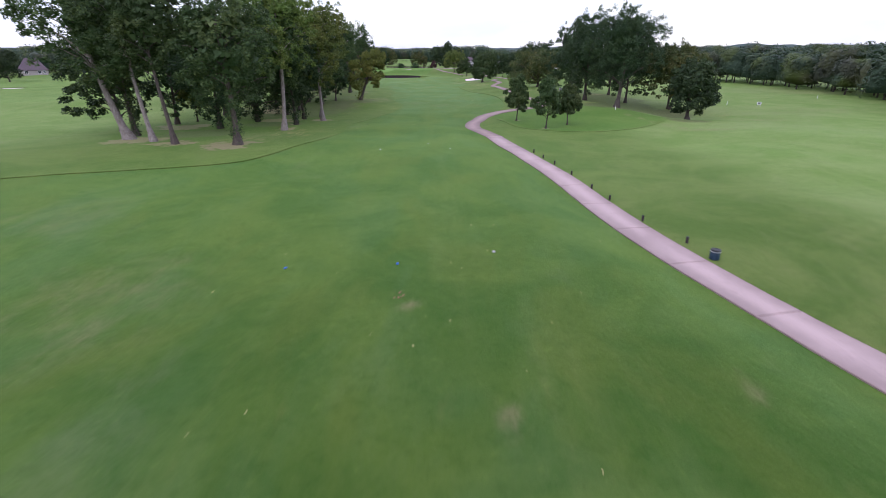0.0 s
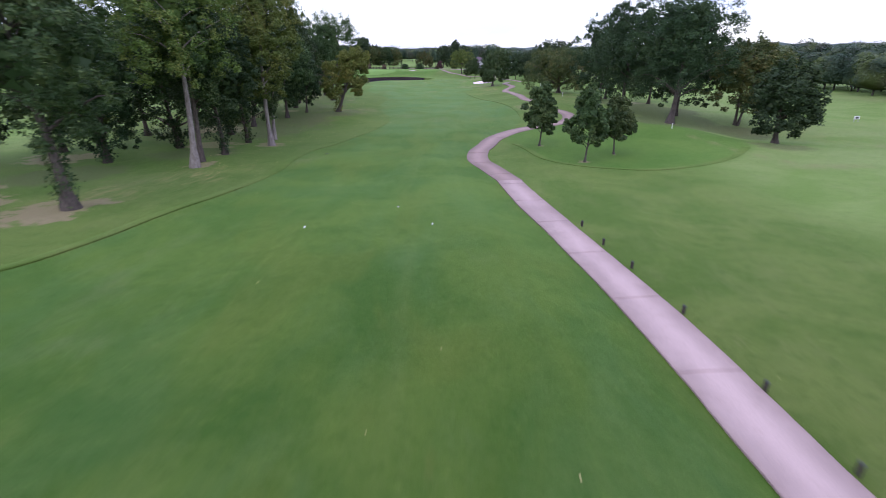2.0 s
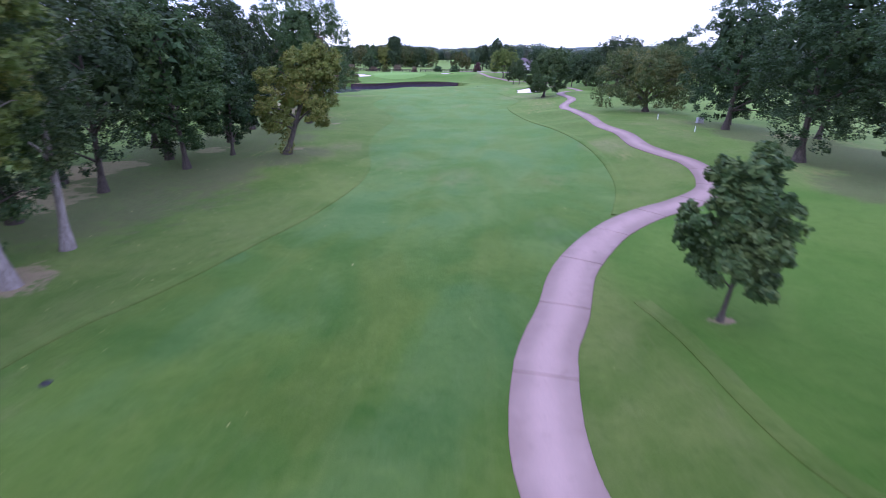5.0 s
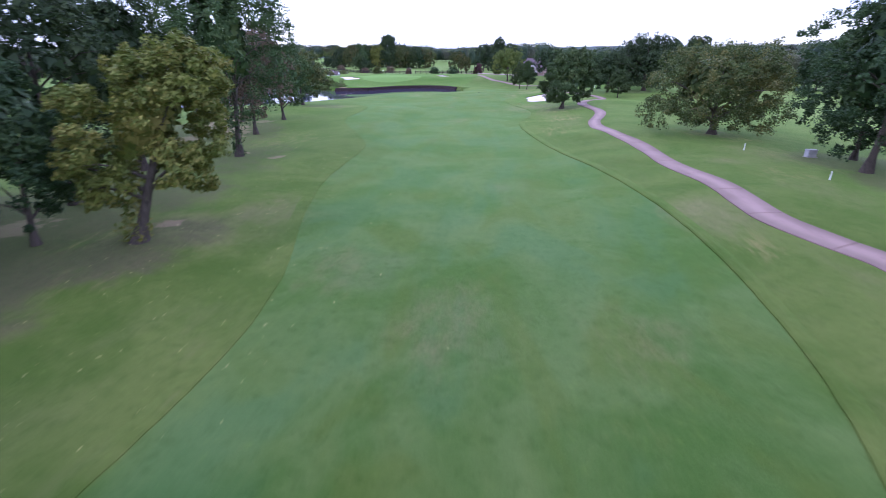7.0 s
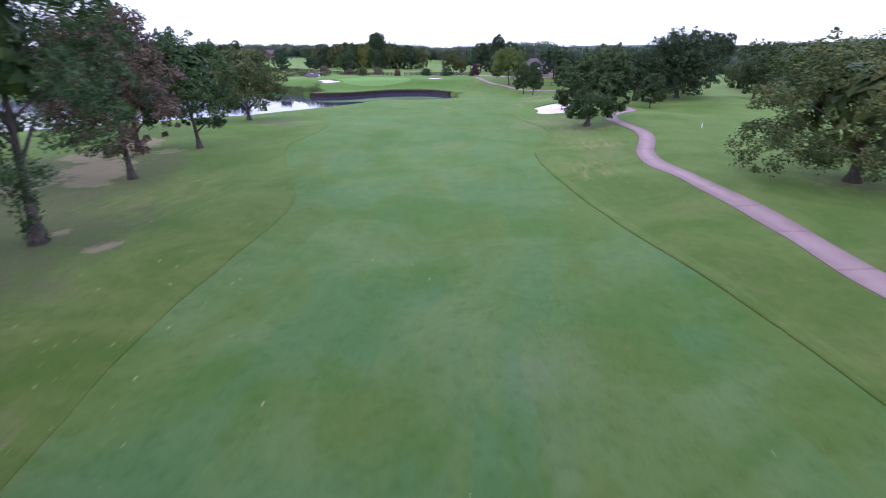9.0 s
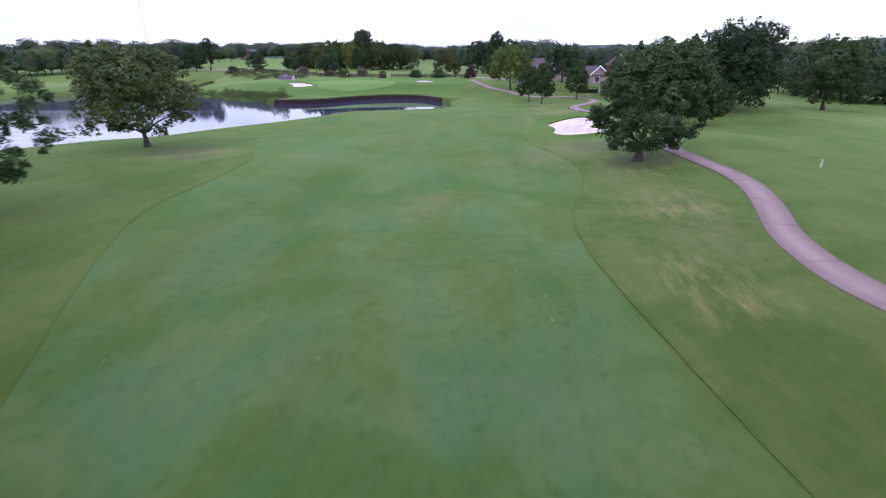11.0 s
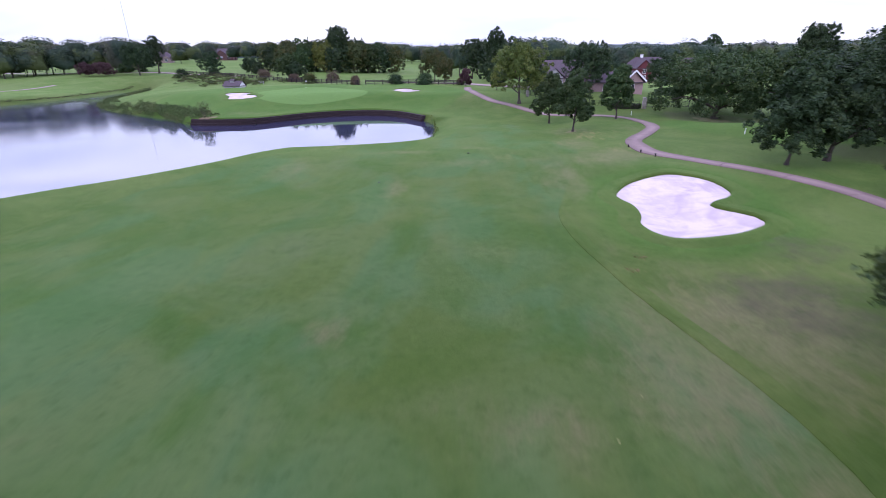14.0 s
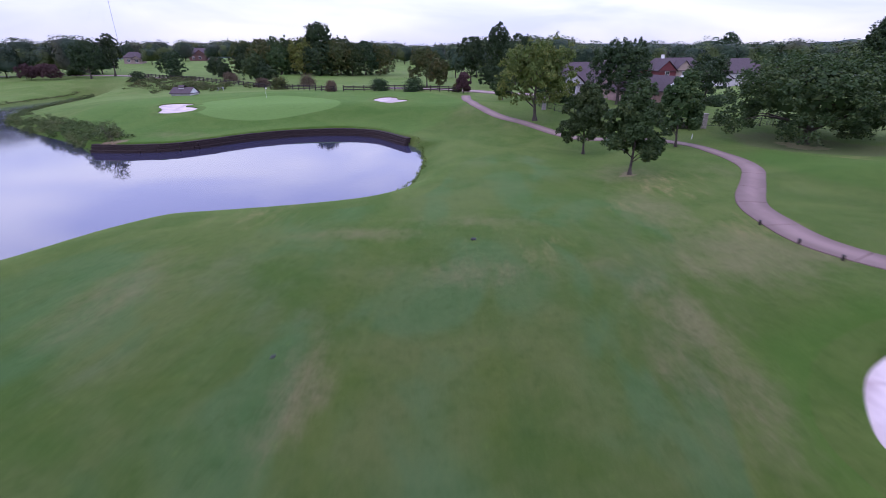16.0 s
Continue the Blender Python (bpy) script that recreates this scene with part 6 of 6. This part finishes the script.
def range_sign(x, y):
    t = thing("target_sign", (x, y, gz(x, y)), "small white framed target sign on two legs", "sign", turn=10)
    part("board", box(bmesh.new(), (-0.5, -0.03, 0.45), (0.5, 0.03, 0.95), 0.02), WHITE, t)
    part("panel", box(bmesh.new(), (-0.3, -0.04, 0.56), (0.3, -0.031, 0.84), 0.003), DARK_PLASTIC, t, "dark panel")
    for s in (-0.4, 0.4):
        part("leg", box(bmesh.new(), (s - 0.03, -0.03, -0.1), (s + 0.03, 0.03, 0.45), 0.005), GREY_METAL, t)


range_sign(67.5, 104.9)


def flagstick(x, y):
    t = thing("flagstick", (x, y, gz(x, y)), "thin flagstick with a pale flag on the green", "flagstick")
    part("pole", lathe(bmesh.new(), [(0.011, -0.1), (0.010, 1.2), (0.008, 2.1)], 8), WHITE, t)
    bm = bmesh.new()
    g = [[(0.01 + 0.32 * i / 6, 0.05 * math.sin(i * 1.1) + 0.012 * k, 1.82 + 0.24 * j) for j in (0, 1) for k in (0, 1)] for i in range(7)]
    vs = [[bm.verts.new(c) for c in row] for row in g]
    for a, b in zip(vs[:-1], vs[1:]):
        for i, j in ((0, 1), (1, 3), (3, 2), (2, 0)):
            bm.faces.new((a[i], a[j], b[j], b[i]))
    bm.faces.new(vs[0])
    bm.faces.new(vs[-1])
    part("flag", bm, WHITE, t)


flagstick(-47, 309)


# ---------------------------------------------------------------- fences
def rail_fence(points, label):
    c = resample(np.array(points, float), 2.6)
    t = tagged(new("rail_fence"), label, "fence")
    post_me = bpy.data.meshes.new("post")
    bm = box(bmesh.new(), (-0.11, -0.11, -0.3), (0.11, 0.11, 1.45), 0.015)
    bm.to_mesh(post_me)
    bm.free()
    post_me.materials.append(FENCE)
    zs = ground_z(c[:, 0], c[:, 1])
    for (x, y), z in zip(c, zs):
        p = new("post", post_me)
        p.parent = t
        p.matrix_basis = pose(x, y, z)
    for i in range(len(c) - 1):
        d = c[i + 1] - c[i]
        ln = float(np.hypot(*d))
        for h in (0.42, 0.82, 1.18):
            bm = box(bmesh.new(), (0, -0.035, -0.095), (1, 0.035, 0.095), 0)
            me = bpy.data.meshes.new("rail")
            bm.to_mesh(me)
            bm.free()
            me.materials.append(FENCE)
            r = new("rail", me)
            r.parent = t
            slope = math.degrees(math.atan2(zs[i + 1] - zs[i], ln))
            r.matrix_basis = pose(c[i, 0], c[i, 1], zs[i] + h, 0, -slope, math.degrees(math.atan2(d[1], d[0]))) @ Matrix.Diagonal((ln, 1, 1, 1))


rail_fence([(-128, 388), (-96, 369), (-67, 349.5), (-56, 343), (-38, 329.5)], "dark three-rail timber fence beyond the green")
rail_fence([(-36, 331), (-21, 332), (-6.5, 324.5)], "dark timber rail fence behind the bushes")


def iron_fence(points, label):
    c = resample(np.array(points, float), 2.4)
    t = tagged(new("iron_fence"), label, "fence")
    zs = ground_z(c[:, 0], c[:, 1])
    pm = bpy.data.meshes.new("post")
    bm = box(bmesh.new(), (-0.04, -0.04, -0.2), (0.04, 0.04, 1.35), 0.006)
    bm.to_mesh(pm)
    bm.free()
    pm.materials.append(IRON)
    panel = bpy.data.meshes.new("panel")
    bm = bmesh.new()
    for h in (0.15, 1.1):
        box(bm, (0, -0.018, h), (1, 0.018, h + 0.045))
    for k in range(1, 16):
        box(bm, (k / 16 - 0.0035, -0.009, 0.1), (k / 16 + 0.0035, 0.009, 1.25))
    bm.to_mesh(panel)
    bm.free()
    panel.materials.append(IRON)
    for i, ((x, y), z) in enumerate(zip(c, zs)):
        p = new("post", pm)
        p.parent = t
        p.matrix_basis = pose(x, y, z)
        if i < len(c) - 1:
            d = c[i + 1] - c[i]
            q = new("panel", panel)
            q.parent = t
            q.matrix_basis = pose(x, y, z, 0, 0, math.degrees(math.atan2(d[1], d[0]))) @ Matrix.Diagonal((float(np.hypot(*d)), 1, 1, 1))


iron_fence([(8, 296), (12, 287), (18, 280), (30, 279)], "black iron garden fence")
iron_fence([(31.5, 279.5), (48, 284), (66, 287)], "black iron garden fence behind the oak")


def stone_pillar(x, y):
    t = thing("gate_pillar", (x, y, gz(x, y)), "grey stone gate pillar with a flat cap", "pillar")
    rng = random.Random(5)
    for k in range(6):
        bm = box(bmesh.new(), (-0.32 + rng.uniform(-0.02, 0.02), -0.32, k * 0.33), (0.32 + rng.uniform(-0.02, 0.02), 0.32, k * 0.33 + 0.32), 0.03)
        part("stone", bm, STONE, t)
    part("cap", box(bmesh.new(), (-0.4, -0.4, 1.98), (0.4, 0.4, 2.1), 0.03), STONE, t)


stone_pillar(30.7, 278.4)
stone_pillar(9.3, 291.0)


def clipped_hedge(x0, x1, y, h):
    rng = np.random.RandomState(77)
    z = gz((x0 + x1) / 2, y)
    t = thing("hedge", ((x0 + x1) / 2, y, z), "clipped dark green hedge before the garden fence", "hedge")
    n = 2600
    p = np.stack([rng.uniform(x0, x1, n) - (x0 + x1) / 2, rng.uniform(-0.45, 0.45, n), rng.uniform(0, h, n)], 1)
    a, b = rng.normal(0, 1, (n, 3)), rng.normal(0, 1, (n, 3))
    a *= 0.11 / np.linalg.norm(a, axis=1)[:, None]
    b *= 0.07 / np.linalg.norm(b, axis=1)[:, None]
    part_mesh("foliage", quad_mesh("foliage", np.stack([p - a, p + b, p + a, p - b], 1), LEAF_DARK), t)
    part("stems", box(bmesh.new(), ((x0 - x1) / 2 + 0.2, -0.25, -0.1), ((x1 - x0) / 2 - 0.2, 0.25, h * 0.85), 0.1), BARK_DARK, t)


clipped_hedge(24.2, 29.8, 277.6, 0.95)


# ---------------------------------------------------------------- houses
def gable_roof(bm, x0, x1, y0, y1, z, rise, axis_x=True, over=0.5, hip=0.0, thick=0.22):
    """A pitched roof with eaves; the ridge runs along x or along y, hipped by hip metres."""
    if axis_x:
        a, b, lo, hi = x0 - over, x1 + over, y0 - over, y1 + over
        mk = lambda u, v, w: (u, v, w)
    else:
        a, b, lo, hi = y0 - over, y1 + over, x0 - over, x1 + over
        mk = lambda u, v, w: (v, u, w)
    mid = (lo + hi) / 2
    pts = [mk(a, lo, z), mk(b, lo, z), mk(b, hi, z), mk(a, hi, z), mk(a + hip, mid, z + rise), mk(b - hip, mid, z + rise)]
    top = [bm.verts.new(p) for p in pts]
    low = [bm.verts.new((p[0], p[1], p[2] - thick)) for p in pts[:4]]
    for f in ((0, 1, 5, 4), (2, 3, 4, 5)) + (((1, 2, 5), (3, 0, 4)) if hip else ()):
        bm.faces.new([top[i] for i in f])
    for i in range(4):
        j = (i + 1) % 4
        bm.faces.new((low[i], low[j], top[j], top[i]))
    bm.faces.new(low[::-1])
    bmesh.ops.recalc_face_normals(bm, faces=bm.faces)
    return bm


def gable_wall(bm, x0, x1, y0, y1, z0, z1, rise=0.0, axis_x=True):
    """Walls up to the eaves, with gable ends where rise is given."""
    v = []
    for z in (z0, z1):
        v.append([bm.verts.new(p) for p in ((x0, y0, z), (x1, y0, z), (x1, y1, z), (x0, y1, z))])
    for i in range(4):
        j = (i + 1) % 4
        bm.faces.new((v[0][i], v[0][j], v[1][j], v[1][i]))
    if rise:
        if axis_x:
            for x, i, j in ((x0, 3, 0), (x1, 1, 2)):
                bm.faces.new((v[1][i], v[1][j], bm.verts.new((x, (y0 + y1) / 2, z1 + rise))))
        else:
            for y, i, j in ((y0, 0, 1), (y1, 2, 3)):
                bm.faces.new((v[1][i], v[1][j], bm.verts.new(((x0 + x1) / 2, y, z1 + rise))))
    return bm


def window_unit(t, x, y, z, w, h):
    """A framed window on a wall that faces -y."""
    bm = bmesh.new()
    f = 0.1
    box(bm, (x - w / 2 - f, y - 0.08, z - f), (x - w / 2, y + 0.02, z + h + f))
    box(bm, (x + w / 2, y - 0.08, z - f), (x + w / 2 + f, y + 0.02, z + h + f))
    box(bm, (x - w / 2, y - 0.08, z + h), (x + w / 2, y + 0.02, z + h + f))
    box(bm, (x - w / 2, y - 0.08, z - f), (x + w / 2, y + 0.02, z))
    box(bm, (x - 0.03, y - 0.06, z), (x + 0.03, y + 0.02, z + h))
    win = part("window", bm, WHITE, t, "white window frame")
    part("pane", box(bmesh.new(), (x - w / 2, y - 0.03, z), (x + w / 2, y - 0.005, z + h)), GLASS, win)


def house(x, y, turn, label, wings, wall_mat, windows=(), chimneys=(), base=None, verge=()):
    t = thing("house", (x, y, gz(x, y) if base is None else base), label, "house", turn=turn)
    for x0, x1, y0, y1, eave, rise, along, hip, mat in wings:
        part("wall", gable_wall(bmesh.new(), x0, x1, y0, y1, -0.5, eave, 0 if hip else rise, along), mat or wall_mat, t)
        part("roof", gable_roof(bmesh.new(), x0, x1, y0, y1, eave, rise, along, 0.45, hip), SHINGLE, t, "grey-brown shingle roof")
    for a in windows:
        window_unit(t, *a)
    for x0, x1, y0, eave, rise in verge:           # white boards along the edges of a gable
        for sx in (x0 - 0.45, x1 + 0.45):
            mid, d = (x0 + x1) / 2, Vector(((x0 + x1) / 2 - sx, 0, rise))
            bm = box(bmesh.new(), (0, -0.06, -0.34), (d.length, 0.03, 0.02), 0.01)
            bmesh.ops.rotate(bm, verts=bm.verts, matrix=Matrix.Rotation(-math.atan2(d.z, d.x), 3, "Y"))
            bmesh.ops.translate(bm, verts=bm.verts, vec=(sx, y0 - 0.05, eave))
            part("verge_board", bm, WHITE, t, "white painted verge board")
    for cx, cy, z0, z1 in chimneys:
        ch = part("chimney", box(bmesh.new(), (cx - 0.5, cy - 0.4, z0), (cx + 0.5, cy + 0.4, z1), 0.04), WHITE if z1 > 9 else STONE, t)
        part("cap", box(bmesh.new(), (cx - 0.58, cy - 0.48, z1), (cx + 0.58, cy + 0.48, z1 + 0.15), 0.02), STONE, ch)
    return t


BRICK_PINK = plain_material("pink_brick", (0.30, 0.20, 0.18), (0.40, 0.28, 0.25), 6.0, 0.85, 0.2, 0.4)
BRICK_BROWN = plain_material("brown_brick", (0.10, 0.055, 0.048), (0.16, 0.09, 0.078), 6.0, 0.85, 0.2, 0.4)
house(24, 315, 8, "tan brick house with steep mauve-brown roofs", [(-9, 9, 0, 11, 3.0, 3.8, True, 2.5, None), (-1, 6, -4, 4, 2.8, 3.8, False, 0, None), (-9, -4, -2.5, 4, 2.6, 2.4, False, 0, PALE_SIDING)],
      BRICK_TAN, [(-6.5, -2.5, 0.9, 1.2, 1.5), (-2.2, 0.0, 0.9, 1.1, 1.5), (1.2, -4.0, 0.9, 1.1, 1.6), (3.8, -4.0, 0.9, 1.1, 1.6), (7.5, 0.0, 0.9, 1.2, 1.5)], [(4.5, 8, 5, 7.6)])
house(34.2, 299, 14, "small pink brick house with a white-trimmed gable", [(-2.6, 2.6, 0, 9, 2.6, 2.5, False, 0, None), (-8.5, -2.4, 2.5, 9, 2.6, 2.6, True, 1.5, None)], BRICK_PINK, [(-0.3, 0.0, 0.6, 1.3, 1.5), (-5.5, 2.5, 0.8, 1.1, 1.3)], verge=[(-2.6, 2.6, -0.42, 2.6, 2.5)])
house(70, 388, 4, "large red brick house with steep grey roofs and a white chimney", [(-10, 8, 0, 12, 5.4, 3.8, True, 3, None), (-10, -4, -4, 4, 5.2, 3.2, False, 0, None), (-3.5, 2, -3, 4, 5.2, 3.2, False, 0, BRICK_TAN)],
      BRICK_RED, [(-7, -4, 1, 1.2, 1.6), (-7, -4, 3.4, 1.2, 1.4), (-0.8, -3, 1, 1.2, 1.6), (-0.8, -3, 3.4, 1.0, 1.4), (5, 0, 1, 1.2, 1.6)], [(-5, 6, 7, 10.2)])
house(87, 384, -3, "pale house with a wide hipped grey roof", [(-12, 11, 0, 13, 4.2, 4.6, True, 6, None), (-11, -3, -4, 3, 2.6, 2.6, False, 0, None)], PALE_SIDING, [(0.5, 0, 2.2, 1.4, 1.3), (3.0, 0, 2.2, 1.4, 1.3), (7, 0, 0.9, 1.4, 1.5), (-7, -4, 0.6, 1.4, 1.4)])
house(-236, 292, 35, "grey brick house with a large hipped roof beyond the neighbouring hole", [(-6.5, 6.5, 0, 12, 2.8, 6.4, True, 4.2, None)], STONE, [(3, 0, 0.9, 1.5, 1.5), (5.2, 0, 0.9, 1.0, 1.5), (-3, 0, 0.9, 1.5, 1.5)])
house(-208, 500, 20, "pale house with a hipped roof behind the lawn", [(-5, 5, 0, 8, 3.6, 3.0, True, 3, None), (0, 5, -3, 3, 2.6, 1.8, False, 0, None)], BRICK_TAN, [(-2.5, 0, 1, 1.4, 1.5), (2.5, -3, 0.8, 1.4, 1.4)])
house(-200, 562, 10, "brown brick house with a dark roof far behind the lawn", [(-8, 8, 0, 11, 5.0, 3.6, True, 3.5, None), (-3, 4, -3, 3, 4.6, 2.8, False, 0, None)], BRICK_BROWN, [(-5, 0, 1.2, 1.4, 1.6), (5, 0, 1.2, 1.4, 1.6), (0.5, -3, 1.2, 1.4, 1.6)])


def shelter(x, y):
    """A low shelter whose roof shows above the mounds."""
    t = thing("course_shelter", (x, y, gz(x, y) - 0.7), "low shelter with a grey shingle roof and white gable", "shelter", turn=-4)
    t.scale = (0.74, 0.74, 0.74)
    part("wall", gable_wall(bmesh.new(), -3.4, 3.4, -2.4, 2.4, 0, 1.7, 1.8, True), GREY_METAL, t)
    bm = bmesh.new()
    a, c = [[bm.verts.new((u, v, w)) for v, w in ((-2.4, 0.2), (2.4, 0.2), (2.4, 1.65), (0, 3.4), (-2.4, 1.65))] for u in (3.405, 3.46)]
    bm.faces.new(a[::-1])
    bm.faces.new(c)
    for i in range(5):
        bm.faces.new((a[i], a[(i + 1) % 5], c[(i + 1) % 5], c[i]))
    part("gable", bm, WHITE, t, "white gable end")
    part("roof", gable_roof(bmesh.new(), -3.4, 3.4, -2.4, 2.4, 1.7, 1.8, True, 0.4), SHINGLE, t, "grey shingle roof")
    cup = part("cupola", box(bmesh.new(), (-1.4, -0.8, 2.5), (0.4, 0.8, 3.5), 0.02), WHITE, t, "white cupola")
    part("cupola_roof", gable_roof(bmesh.new(), -1.4, 0.4, -0.8, 0.8, 3.5, 0.6, True, 0.2), SHINGLE, cup)


shelter(-74.5, 325)


def bench(x, y):
    t = thing("bench", (x, y, gz(x, y)), "small grey bench beside the green", "bench", turn=15)
    for k in range(3):
        part("slat", box(bmesh.new(), (-0.8, -0.25 + k * 0.17, 0.42), (0.8, -0.11 + k * 0.17, 0.47), 0.01), GREY_METAL, t)
    part("backrest", box(bmesh.new(), (-0.8, 0.24, 0.55), (0.8, 0.29, 0.9), 0.01), GREY_METAL, t)
    for s in (-0.65, 0.65):
        part("leg", box(bmesh.new(), (s - 0.05, -0.22, -0.05), (s + 0.05, 0.28, 0.42), 0.01), GREY_METAL, t)


bench(-72, 338)


def mast(x, y, h):
    t = thing("radio_mast", (x, y, 0), "thin tall radio mast with guy wires", "mast")
    part("pole", lathe(bmesh.new(), [(0.5, 0), (0.5, h * 0.6), (0.35, h)], 6), GREY_METAL, t)
    for a in range(3):
        v, f = [], []
        an = a * 2.094 + 0.4
        tube(v, f, [(140 * math.cos(an), 140 * math.sin(an), 0), (0, 0, h * 0.8)], [0.05, 0.05], 4)
        part_mesh("guy_wire", make_mesh("guy_wire", v, f, [GREY_METAL]), t)


mast(-935, 1500, 260)


# broken turf where balls were struck: shallow crumbs of soil
def divots():
    rng = np.random.RandomState(41)
    q = []
    for cx, cy, n in ((-1.8, 17.6, 9), (6.9, 203.5, 30), (7.8, 205.2, 18)):
        x, y = rng.normal(cx, 0.22, n), rng.normal(cy, 0.22, n)
        p = np.stack([x, y, ground_z(x, y) + 0.03], 1)
        a, b = rng.normal(0, 0.04, (n, 3)) * np.array([1, 1, 0.3]), rng.normal(0, 0.04, (n, 3)) * np.array([1, 1, 0.3])
        q.append(np.stack([p - a, p + b, p + a, p - b], 1))
    k = plain_material("divot_soil", (0.16, 0.085, 0.05), (0.27, 0.15, 0.09), 3.0, 0.95, 0.1, 0.3)
    tagged(new("divots", quad_mesh("divots", np.concatenate(q), k)), "crumbs of reddish soil in worn turf", "divots", kind="stuff")


divots()
